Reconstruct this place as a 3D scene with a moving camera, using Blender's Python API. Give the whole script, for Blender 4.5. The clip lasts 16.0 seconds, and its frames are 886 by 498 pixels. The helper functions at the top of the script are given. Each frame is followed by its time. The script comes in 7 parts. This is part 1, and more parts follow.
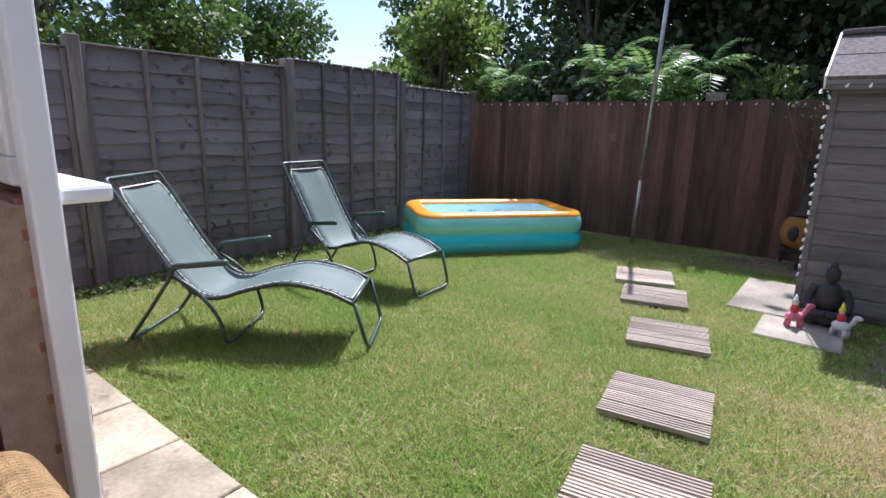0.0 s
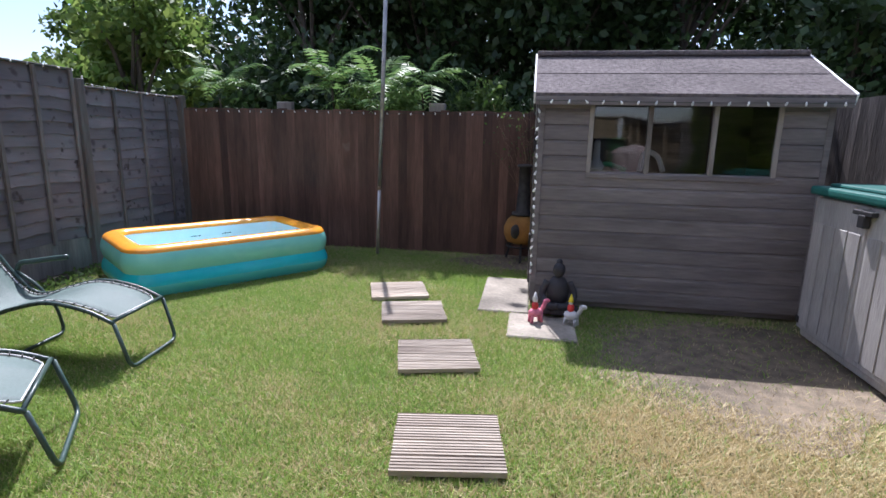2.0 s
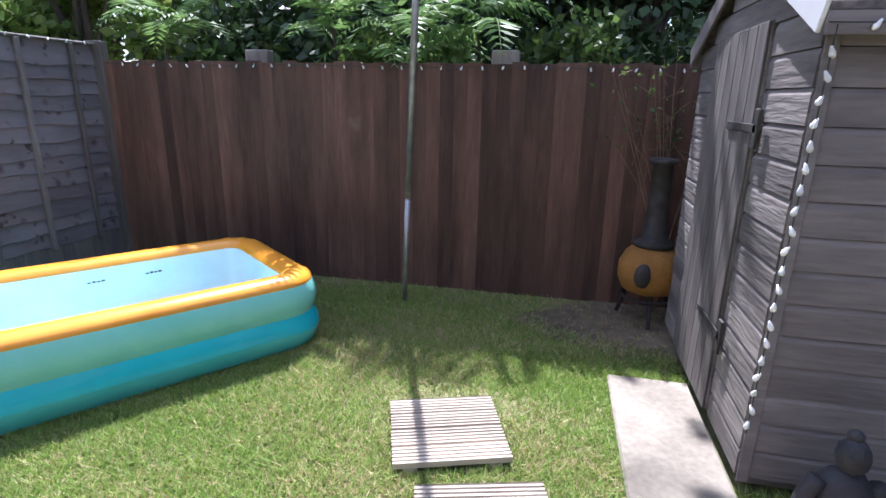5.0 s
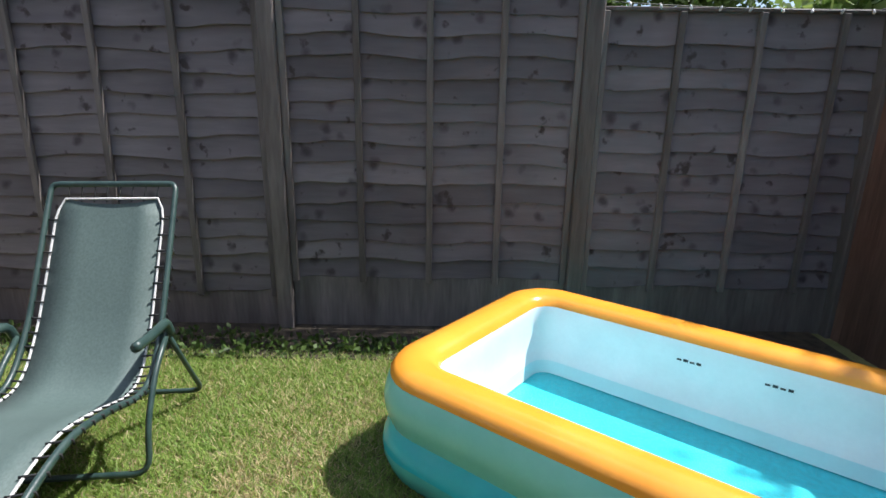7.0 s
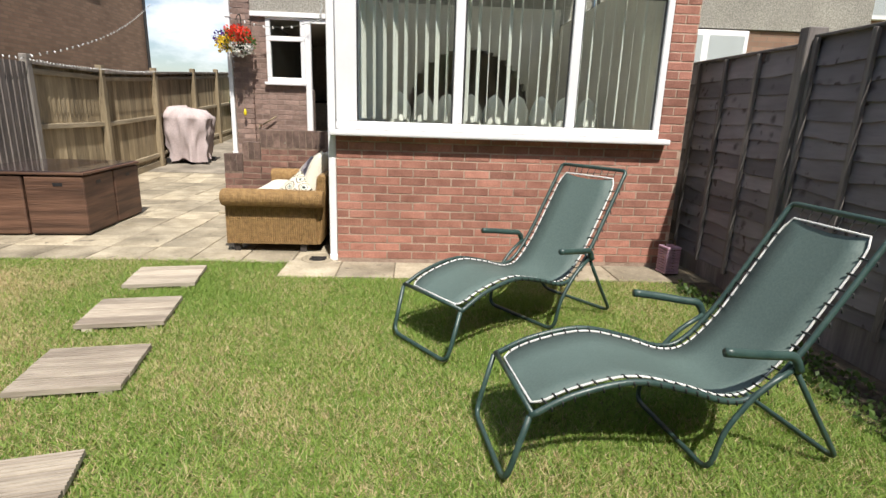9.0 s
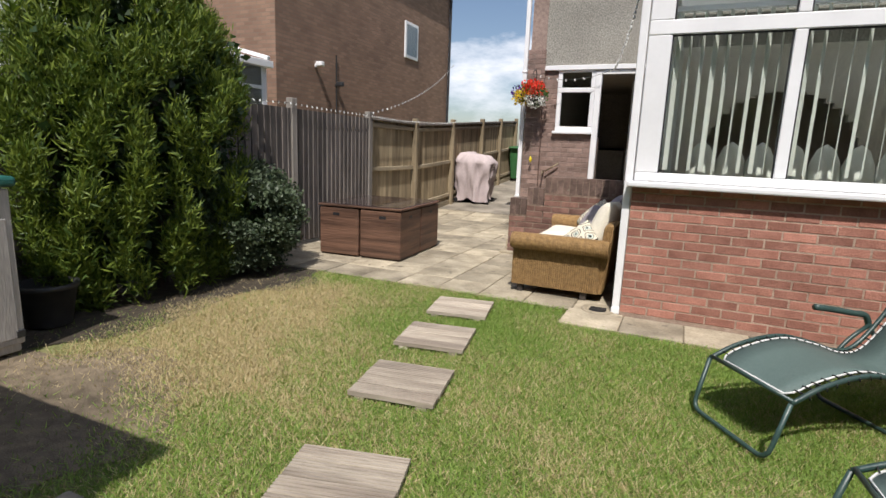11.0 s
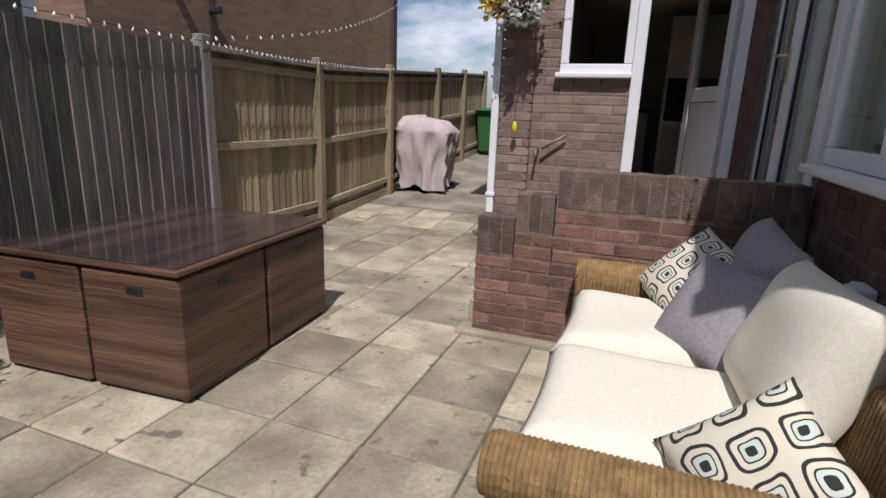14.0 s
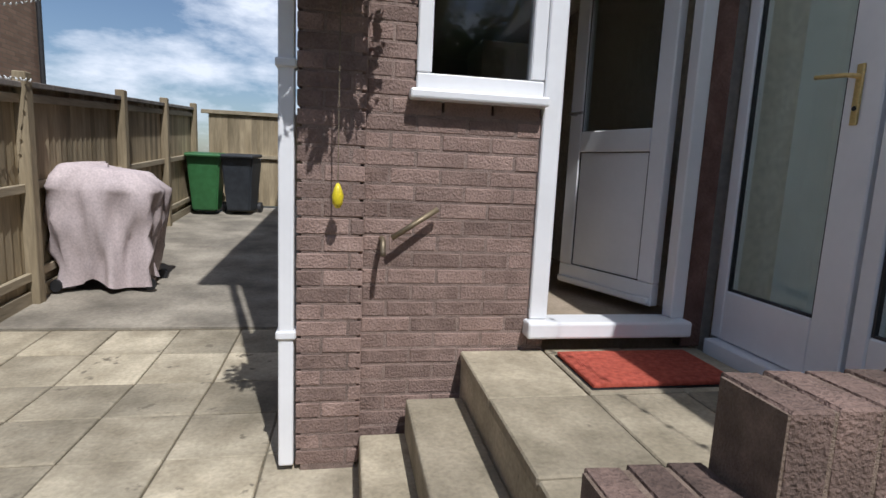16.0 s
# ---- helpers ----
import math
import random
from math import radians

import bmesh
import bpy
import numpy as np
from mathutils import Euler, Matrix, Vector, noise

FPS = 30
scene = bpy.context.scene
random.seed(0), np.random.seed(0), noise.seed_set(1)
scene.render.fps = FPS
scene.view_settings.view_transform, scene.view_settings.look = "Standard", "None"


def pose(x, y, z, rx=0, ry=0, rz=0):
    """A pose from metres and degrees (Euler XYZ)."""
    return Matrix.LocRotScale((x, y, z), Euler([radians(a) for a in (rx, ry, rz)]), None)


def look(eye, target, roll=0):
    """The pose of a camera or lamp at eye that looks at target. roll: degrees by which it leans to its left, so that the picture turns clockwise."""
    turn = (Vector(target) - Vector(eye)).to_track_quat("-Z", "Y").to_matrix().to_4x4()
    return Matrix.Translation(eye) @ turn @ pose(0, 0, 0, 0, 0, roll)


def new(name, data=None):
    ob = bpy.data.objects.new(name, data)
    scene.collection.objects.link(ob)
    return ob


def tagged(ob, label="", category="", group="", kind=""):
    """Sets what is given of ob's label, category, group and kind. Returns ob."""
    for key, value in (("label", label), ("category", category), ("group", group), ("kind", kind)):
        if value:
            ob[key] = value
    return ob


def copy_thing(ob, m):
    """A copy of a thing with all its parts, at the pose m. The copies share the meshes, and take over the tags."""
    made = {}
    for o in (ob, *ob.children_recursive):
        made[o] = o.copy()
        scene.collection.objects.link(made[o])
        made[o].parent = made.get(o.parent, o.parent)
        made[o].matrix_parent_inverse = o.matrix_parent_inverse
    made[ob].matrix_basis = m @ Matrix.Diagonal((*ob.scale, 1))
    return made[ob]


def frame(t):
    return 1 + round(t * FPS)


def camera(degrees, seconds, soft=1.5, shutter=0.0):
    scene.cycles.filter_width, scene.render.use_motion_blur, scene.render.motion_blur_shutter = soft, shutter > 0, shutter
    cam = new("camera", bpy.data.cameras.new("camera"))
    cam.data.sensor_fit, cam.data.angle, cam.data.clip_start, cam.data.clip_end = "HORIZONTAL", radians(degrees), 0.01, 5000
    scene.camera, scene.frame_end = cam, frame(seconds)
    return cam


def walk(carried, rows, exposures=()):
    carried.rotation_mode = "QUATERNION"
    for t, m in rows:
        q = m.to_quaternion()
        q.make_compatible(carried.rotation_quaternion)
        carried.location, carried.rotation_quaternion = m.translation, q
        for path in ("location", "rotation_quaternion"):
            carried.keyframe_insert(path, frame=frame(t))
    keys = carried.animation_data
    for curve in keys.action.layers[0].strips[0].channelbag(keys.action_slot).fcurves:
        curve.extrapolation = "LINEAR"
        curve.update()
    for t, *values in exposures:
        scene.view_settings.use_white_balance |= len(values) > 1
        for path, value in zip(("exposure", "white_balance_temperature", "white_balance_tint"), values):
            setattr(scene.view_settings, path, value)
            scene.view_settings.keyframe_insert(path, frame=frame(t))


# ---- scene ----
cam = camera(80.0, 16.0)
PATH = [
    (0, (1.572, -0.46, 1.346), (0.374, 1.076, 0.891), 1.5),
    (0.5, (1.381, -0.319, 1.368), (0.089, 1.153, 0.96), 1.7),
    (1, (1.21, -0.197, 1.413), (0.11, 1.43, 1.032), 1.8),
    (1.5, (1.191, -0.128, 1.434), (0.503, 1.713, 1.06), 1.4),
    (2, (1.261, -0.058, 1.397), (0.95, 1.874, 0.983), 1.2),
    (2.5, (1.245, 0.223, 1.359), (1.174, 2.151, 0.833), 1.2),
    (3, (1.109, 0.723, 1.451), (1.043, 2.653, 0.931), 1.2),
    (3.2, (1.047, 0.875, 1.46), (0.949, 2.797, 0.915), 1.1),
    (5.5, (0.361, 2.909, 1.465), (-0.316, 4.707, 0.911), 1.3),
    (6, (0.16, 3.353, 1.444), (-1.252, 4.649, 0.872), 1.6),
    (6.5, (-0.082, 3.709, 1.425), (-1.761, 4.601, 0.803), 1.6),
    (7, (-0.244, 4.026, 1.345), (-2.17, 4.017, 0.806), 0.8),
    (7.5, (-0.514, 4.221, 1.429), (-2.25, 3.4, 0.87), 1.6),
    (8, (-0.68, 4.243, 1.396), (-2.042, 2.866, 0.897), 1.8),
    (8.5, (-0.737, 4.436, 1.387), (-1.477, 2.643, 0.9), 1.5),
    (9, (-0.712, 4.673, 1.336), (-0.829, 2.74, 0.837), 1.9),
    (9.5, (-0.629, 4.896, 1.338), (-0.193, 3.005, 0.854), 1.9),
    (10, (-0.633, 5.046, 1.376), (0.169, 3.271, 0.921), 1.9),
    (10.2, (-0.607, 5.063, 1.39), (0.208, 3.286, 0.969), 1.9),
    (12.5, (0.158, 2.882, 1.369), (0.848, 1.039, 1.009), 2.4),
    (13, (0.369, 2.219, 1.4), (1.025, 0.375, 0.989), 2.1),
    (13.5, (0.482, 1.583, 1.398), (1.149, -0.245, 0.939), 1.7),
    (14, (0.769, 0.842, 1.337), (1.442, -0.975, 0.841), 2.1),
    (14.5, (1.038, 0.237, 1.342), (1.751, -1.558, 0.821), 2.2),
    (15, (1.366, -0.402, 1.359), (2.073, -2.214, 0.893), 2.1),
    (15.5, (1.601, -0.961, 1.35), (1.999, -2.882, 0.963), 3.0),
    (16, (1.805, -1.562, 1.367), (1.451, -3.509, 1.075), 2.6),
]
walk(cam, [(t, look(e, a, r)) for t, e, a, r in PATH],
     [(0, 1.1, 5750, 20), (2.5, 1.1, 5700, 20), (5.5, 1.6, 5600, 22), (6, 1.5, 5700, 19), (6.5, 1.25, 5850, 16), (7.5, 0.68, 6400, 14), (9, 0.62, 6600, 11), (10, 0.4, 6500, 12), (12.5, 0.2, 6250, 15), (13.5, 0.0, 6050, 17), (14.5, -0.15, 6200, 14), (15, -0.12, 6250, 13), (15.5, 0.05, 6100, 12), (16, 0.02, 5900, 11)])
# ---- build ----
# ---------------------------------------------------------------- light
world = bpy.data.worlds.new("world")
scene.world = world
world.use_nodes = True
wn, wl = world.node_tree.nodes, world.node_tree.links
SUN_AZ, SUN_EL = radians(-15.5), radians(56.5)   # from +y towards +x, and above the horizon
sky = wn.new("ShaderNodeTexSky")
sky.sky_type, sky.sun_disc = "NISHITA", False
sky.sun_elevation, sky.sun_rotation = SUN_EL, SUN_AZ
geo = wn.new("ShaderNodeTexCoord")
cm = wn.new("ShaderNodeMapping")
cm.inputs["Scale"].default_value = (1.0, 1.0, 2.6)
cn = wn.new("ShaderNodeTexNoise")
cn.inputs["Scale"].default_value, cn.inputs["Detail"].default_value, cn.inputs["Roughness"].default_value = 2.3, 9, 0.58
cr = wn.new("ShaderNodeValToRGB")
cr.color_ramp.elements[0].position, cr.color_ramp.elements[1].position = 0.51, 0.63
mixc = wn.new("ShaderNodeMix")
mixc.data_type = "RGBA"
mixc.inputs["B"].default_value = (10.5, 10.8, 11.3, 1)
wl.new(geo.outputs["Generated"], cm.inputs["Vector"])
wl.new(cm.outputs["Vector"], cn.inputs["Vector"])
wl.new(cn.outputs["Fac"], cr.inputs["Fac"])
wl.new(cr.outputs["Color"], mixc.inputs["Factor"])
wl.new(sky.outputs["Color"], mixc.inputs["A"])
wl.new(mixc.outputs["Result"], wn["Background"].inputs["Color"])
wn["Background"].inputs["Strength"].default_value = 0.085
sun = new("sun", bpy.data.lights.new("sun", "SUN"))
sun.data.energy, sun.data.angle, sun.data.color = 4.2, radians(0.55), (1.0, 0.955, 0.88)
sv = Vector((math.sin(SUN_AZ) * math.cos(SUN_EL), math.cos(SUN_AZ) * math.cos(SUN_EL), math.sin(SUN_EL)))
sun.matrix_world = look(sv * 30, (0, 0, 0))

# ---------------------------------------------------------------- materials


def M(name, a, b, scale=6.0, stretch=(1, 1, 1), rough=0.8, bump=0.25, metal=0.0, vary=0.25, stain=0.25, spot=None, fine=11.0, coat=0.0, island=False, spec=0.5, grain=1.0):
    """Two tones in a stretched grain, a finer grain, broad stains and a tone of its own for each piece."""
    m = bpy.data.materials.new(name)
    m.use_nodes = True
    n, l = m.node_tree.nodes, m.node_tree.links
    p = n["Principled BSDF"]
    tc, info = n.new("ShaderNodeTexCoord"), n.new("ShaderNodeObjectInfo")
    rnd = info.outputs["Random"]
    if island:
        rnd = n.new("ShaderNodeNewGeometry").outputs["Random Per Island"]
    off = n.new("ShaderNodeVectorMath")
    off.operation = "MULTIPLY_ADD"
    off.inputs[1].default_value, off.inputs[2].default_value = (37, 23, 51), (0, 0, 0)
    l.new(rnd, off.inputs[0])
    add = n.new("ShaderNodeVectorMath")
    l.new(tc.outputs["Object"], add.inputs[0])
    l.new(off.outputs[0], add.inputs[1])
    mp = n.new("ShaderNodeMapping")
    mp.inputs["Scale"].default_value = stretch
    l.new(add.outputs[0], mp.inputs["Vector"])

    def noise_at(s, detail, src):
        t = n.new("ShaderNodeTexNoise")
        t.inputs["Scale"].default_value, t.inputs["Detail"].default_value = s, detail
        l.new(src, t.inputs["Vector"])
        return t.outputs["Fac"]

    n1, n2, n3 = noise_at(scale, 6, mp.outputs[0]), noise_at(scale * fine, 3, mp.outputs[0]), noise_at(1.3, 3, add.outputs[0])
    ramp = n.new("ShaderNodeValToRGB")
    ramp.color_ramp.elements[0].color, ramp.color_ramp.elements[1].color = (*a, 1), (*b, 1)
    ramp.color_ramp.elements[0].position, ramp.color_ramp.elements[1].position = 0.34, 0.66
    l.new(n1, ramp.inputs["Fac"])
    col = ramp.outputs["Color"]

    def scaled(fac, lo, hi):
        r = n.new("ShaderNodeMapRange")
        r.inputs["From Min"].default_value, r.inputs["From Max"].default_value = 0.25, 0.75
        r.inputs["To Min"].default_value, r.inputs["To Max"].default_value = lo, hi
        l.new(fac, r.inputs["Value"])
        return r.outputs[0]

    def times(c, f):
        x = n.new("ShaderNodeVectorMath")
        x.operation = "SCALE"
        l.new(c, x.inputs[0])
        l.new(f, x.inputs["Scale"])
        return x.outputs[0]

    col = times(col, scaled(n2, 1 - 0.18 * grain, 1 + 0.16 * grain))
    if stain:
        col = times(col, scaled(n3, 1 - stain, 1 + stain * 0.6))
    if vary:
        col = times(col, scaled(rnd, 1 - vary * 0.5, 1 + vary * 0.5))
    if spot:
        mx = n.new("ShaderNodeMix")
        mx.data_type = "RGBA"
        mx.inputs["B"].default_value = (*spot[0], 1)
        r = n.new("ShaderNodeMapRange")
        r.inputs["From Min"].default_value, r.inputs["From Max"].default_value = spot[2], spot[2] + 0.06
        l.new(noise_at(spot[1], 4, add.outputs[0]), r.inputs["Value"])
        l.new(r.outputs[0], mx.inputs["Factor"])
        l.new(col, mx.inputs["A"])
        col = mx.outputs["Result"]
    l.new(col, p.inputs["Base Color"])
    p.inputs["Roughness"].default_value, p.inputs["Metallic"].default_value = rough, metal
    p.inputs["Coat Weight"].default_value = coat
    p.inputs["Specular IOR Level"].default_value = spec
    if bump:
        bp = n.new("ShaderNodeBump")
        bp.inputs["Strength"].default_value, bp.inputs["Distance"].default_value = bump, 0.01
        l.new(n2, bp.inputs["Height"])
        l.new(bp.outputs[0], p.inputs["Normal"])
    return m


def leafy(name, a, b, through_light=0.35, rough=0.5):
    """Leaf: two tones by leaf, some light through it."""
    m = bpy.data.materials.new(name)
    m.use_nodes = True
    n, l = m.node_tree.nodes, m.node_tree.links
    p = n["Principled BSDF"]
    g = n.new("ShaderNodeNewGeometry")
    ramp = n.new("ShaderNodeValToRGB")
    ramp.color_ramp.elements[0].color, ramp.color_ramp.elements[1].color = (*a, 1), (*b, 1)
    l.new(g.outputs["Random Per Island"], ramp.inputs["Fac"])
    l.new(ramp.outputs["Color"], p.inputs["Base Color"])
    p.inputs["Roughness"].default_value = rough
    tr = n.new("ShaderNodeBsdfTranslucent")
    l.new(ramp.outputs["Color"], tr.inputs["Color"])
    ms = n.new("ShaderNodeMixShader")
    ms.inputs["Fac"].default_value = through_light
    l.new(p.outputs[0], ms.inputs[1])
    l.new(tr.outputs[0], ms.inputs[2])
    l.new(ms.outputs[0], n["Material Output"].inputs["Surface"])
    return m


def glassy(name, tint=(0.93, 0.96, 0.95), gloss=1.45):
    m = bpy.data.materials.new(name)
    m.use_nodes = True
    n, l = m.node_tree.nodes, m.node_tree.links
    n.remove(n["Principled BSDF"])
    tr, gl, fr, ms = (n.new("ShaderNode" + k) for k in ("BsdfTransparent", "BsdfGlossy", "LayerWeight", "MixShader"))
    tr.inputs["Color"].default_value = (*tint, 1)
    gl.inputs["Roughness"].default_value = 0.02
    fr.inputs["Blend"].default_value = 0.5
    pw, sc = n.new("ShaderNodeMath"), n.new("ShaderNodeMath")
    pw.operation, sc.operation = "POWER", "MULTIPLY_ADD"
    pw.inputs[1].default_value = 5.0
    f0 = ((gloss - 1) / (gloss + 1)) ** 2
    sc.inputs[1].default_value, sc.inputs[2].default_value = 1 - f0, f0
    l.new(fr.outputs["Facing"], pw.inputs[0])
    l.new(pw.outputs[0], sc.inputs[0])
    l.new(sc.outputs[0], ms.inputs[0])
    l.new(tr.outputs[0], ms.inputs[1])
    l.new(gl.outputs[0], ms.inputs[2])
    l.new(ms.outputs[0], n["Material Output"].inputs["Surface"])
    return m


ALONG_X, ALONG_Y, ALONG_Z = (0.12, 1, 1), (1, 0.12, 1), (1, 1, 0.12)
soil = M("soil", (0.13, 0.145, 0.045), (0.22, 0.215, 0.09), 9, bump=0.6, stain=0.35, spot=((0.27, 0.215, 0.12), 1.6, 0.60), fine=14)
earth = M("bare_earth", (0.11, 0.085, 0.055), (0.21, 0.165, 0.11), 12, bump=0.9, stain=0.4)
bed_shade_earth = M("dark_bed_earth_and_shade", (0.035, 0.028, 0.02), (0.09, 0.07, 0.045), 16, bump=1.0)
lap_wood = M("weathered_lap_wood", (0.168, 0.152, 0.163), (0.218, 0.197, 0.208), 5, (1, 0.16, 1), bump=0.3, vary=0.3, stain=0.35, grain=0.45, spot=((0.06, 0.047, 0.045), 9.0, 0.64), rough=0.9, fine=7)
post_wood = M("weathered_post_wood", (0.19, 0.17, 0.15), (0.32, 0.29, 0.26), 8, ALONG_Z, bump=0.5, vary=0.3, rough=0.9, fine=7)
lap_post = M("dark_weathered_post", (0.12, 0.106, 0.10), (0.21, 0.188, 0.175), 8, ALONG_Z, bump=0.5, vary=0.3, rough=0.9, fine=7)
brown_board = M("red_brown_stained_board", (0.085, 0.045, 0.032), (0.155, 0.085, 0.06), 8, ALONG_Z, bump=0.35, vary=0.55, stain=0.3, rough=0.85, fine=7, spot=((0.20, 0.155, 0.115), 1.7, 0.70))
grey_board = M("grey_brown_board", (0.10, 0.088, 0.082), (0.19, 0.165, 0.15), 8, ALONG_Z, bump=0.45, vary=0.45, rough=0.9, fine=7)
pale_board = M("pale_new_board", (0.26, 0.205, 0.125), (0.42, 0.34, 0.22), 7, ALONG_Z, bump=0.35, vary=0.35, rough=0.85, fine=7)
pale_rail = M("pale_new_rail", (0.30, 0.25, 0.17), (0.44, 0.37, 0.26), 7, ALONG_Y, bump=0.35, vary=0.25, rough=0.85, fine=7)
shed_wood = M("grey_painted_shiplap", (0.15, 0.132, 0.13), (0.225, 0.20, 0.195), 8, ALONG_X, bump=0.4, vary=0.22, rough=0.8, fine=7)
shed_side = M("weathered_shiplap", (0.12, 0.105, 0.10), (0.27, 0.24, 0.22), 8, ALONG_Y, bump=0.6, vary=0.35, rough=0.9, fine=7)
felt = M("mineral_roof_felt", (0.10, 0.085, 0.085), (0.19, 0.165, 0.16), 30, bump=0.9, stain=0.3, rough=0.95)
deck_wood = M("weathered_deck_plank", (0.30, 0.25, 0.20), (0.48, 0.42, 0.34), 9, ALONG_X, bump=0.5, vary=0.3, rough=0.9, fine=7)
slab_stone = M("weathered_concrete_slab", (0.30, 0.255, 0.18), (0.46, 0.40, 0.295), 4, bump=0.45, vary=0.34, stain=0.5, rough=0.9, spot=((0.17, 0.145, 0.105), 9.0, 0.645))
joint = M("dirty_joint", (0.10, 0.085, 0.055), (0.20, 0.165, 0.11), 20, bump=0.6)
concrete = M("worn_concrete", (0.25, 0.22, 0.175), (0.40, 0.355, 0.285), 3, bump=0.4, stain=0.45, rough=0.9)
brick_red = M("red_facing_brick", (0.29, 0.125, 0.09), (0.41, 0.19, 0.14), 7, bump=0.6, vary=0.38, stain=0.15, rough=0.9)
brick_brown = M("brown_facing_brick", (0.215, 0.145, 0.12), (0.31, 0.215, 0.18), 9, bump=0.8, vary=0.3, stain=0.3, rough=0.92, spot=((0.38, 0.30, 0.25), 14, 0.74))
brick_far = M("brown_brick_far", (0.22, 0.13, 0.095), (0.34, 0.21, 0.155), 9, bump=0.5, vary=0.35, rough=0.92, island=True)
brick_dark = M("dark_red_and_shaded_brick", (0.16, 0.082, 0.064), (0.26, 0.145, 0.112), 8, bump=0.8, vary=0.4, stain=0.35, rough=0.92)
mortar = M("mortar", (0.38, 0.27, 0.205), (0.50, 0.37, 0.285), 20, bump=0.6, stain=0.3)
brick_coping = M("mossy_coping_brick", (0.10, 0.068, 0.055), (0.21, 0.14, 0.115), 10, bump=1.0, vary=0.3, stain=0.4, rough=0.95, spot=((0.24, 0.22, 0.17), 16, 0.68))
mortar_brown = M("brown_mortar", (0.21, 0.15, 0.125), (0.30, 0.22, 0.185), 20, bump=0.6, stain=0.3)
mortar_dark = M("dark_and_shaded_mortar", (0.16, 0.115, 0.085), (0.26, 0.19, 0.145), 20, bump=0.6, stain=0.3)
upvc = M("white_upvc", (0.78, 0.78, 0.79), (0.84, 0.84, 0.85), 3, bump=0.0, vary=0.02, stain=0.04, rough=0.3, grain=0.08)
pebble = M("pebbledash_render", (0.24, 0.23, 0.20), (0.50, 0.47, 0.41), 55, bump=1.0, stain=0.2, rough=0.95, fine=3)
cream_wall = M("cream_plaster", (0.66, 0.62, 0.53), (0.72, 0.68, 0.58), 3, bump=0.05, stain=0.1)
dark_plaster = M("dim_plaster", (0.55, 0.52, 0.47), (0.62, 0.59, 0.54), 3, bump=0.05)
floor_in = M("indoor_floor", (0.35, 0.28, 0.2), (0.45, 0.36, 0.27), 5, bump=0.1)
black_mat = M("black_plastic", (0.018, 0.018, 0.02), (0.03, 0.03, 0.032), 12, bump=0.1, rough=0.5)
dark_box = M("dark_stained_timber", (0.03, 0.025, 0.022), (0.055, 0.045, 0.04), 9, bump=0.3)
steel = M("galvanised_pole", (0.36, 0.35, 0.35), (0.52, 0.51, 0.5), 14, bump=0.15, metal=0.75, rough=0.45)
brass = M("brass_handle", (0.62, 0.47, 0.2), (0.7, 0.54, 0.25), 9, bump=0.05, metal=0.9, rough=0.3)
iron = M("sooty_iron", (0.02, 0.018, 0.017), (0.045, 0.04, 0.037), 12, bump=0.4, rough=0.7)
glass = glassy("window_glass")
glass_dark = glassy("shed_glass", (0.75, 0.78, 0.78), 1.6)
tile_far = M("roof_tile_far", (0.12, 0.09, 0.08), (0.2, 0.15, 0.13), 8, bump=0.5)



def knotted(m, dark, cell=6.5, size=0.13):
    """Adds dark oval knots with soft rims to a wood."""
    n, l = m.node_tree.nodes, m.node_tree.links
    p = n["Principled BSDF"]
    old = p.inputs["Base Color"].links[0].from_socket
    src = [q for q in n if q.bl_idname == "ShaderNodeMapping"][0].inputs["Vector"].links[0].from_socket
    wob, add = n.new("ShaderNodeTexNoise"), n.new("ShaderNodeVectorMath")
    wob.inputs["Scale"].default_value = 14
    add.operation = "MULTIPLY_ADD"
    add.inputs[1].default_value = (0.05, 0.05, 0.05)
    l.new(src, wob.inputs["Vector"])
    l.new(wob.outputs["Color"], add.inputs[0])
    l.new(src, add.inputs[2])
    v = n.new("ShaderNodeTexVoronoi")
    v.inputs["Scale"].default_value = cell
    l.new(add.outputs[0], v.inputs["Vector"])
    r = n.new("ShaderNodeMapRange")
    r.inputs["From Min"].default_value, r.inputs["From Max"].default_value = size * 0.6, size * 2.0
    r.inputs["To Min"].default_value, r.inputs["To Max"].default_value = 0.85, 0.0
    l.new(v.outputs["Distance"], r.inputs["Value"])
    mx = n.new("ShaderNodeMix")
    mx.data_type = "RGBA"
    mx.inputs["B"].default_value = (*dark, 1)
    l.new(r.outputs[0], mx.inputs["Factor"])
    l.new(old, mx.inputs["A"])
    l.new(mx.outputs["Result"], p.inputs["Base Color"])


knotted(lap_wood, (0.055, 0.045, 0.048))

# ---------------------------------------------------------------- mesh helpers


def box(bm, x0, x1, y0, y1, z0, z1, m=None):
    vs = [bm.verts.new(Vector((x, y, z)) if m is None else m @ Vector((x, y, z))) for x in (x0, x1) for y in (y0, y1) for z in (z0, z1)]
    for f in ((0, 1, 3, 2), (4, 6, 7, 5), (0, 4, 5, 1), (2, 3, 7, 6), (0, 2, 6, 4), (1, 5, 7, 3)):
        bm.faces.new([vs[i] for i in f])
    return vs


def soft_box(bm, x0, x1, y0, y1, z0, z1, r=0.01, seg=2, m=None):
    b2 = bmesh.new()
    box(b2, x0, x1, y0, y1, z0, z1)
    bmesh.ops.bevel(b2, geom=list(b2.edges), offset=r, segments=seg, affect="EDGES", profile=0.5)
    me = bpy.data.meshes.new("t")
    b2.to_mesh(me)
    b2.free()
    if m is not None:
        me.transform(m)
    bm.from_mesh(me)
    bpy.data.meshes.remove(me)


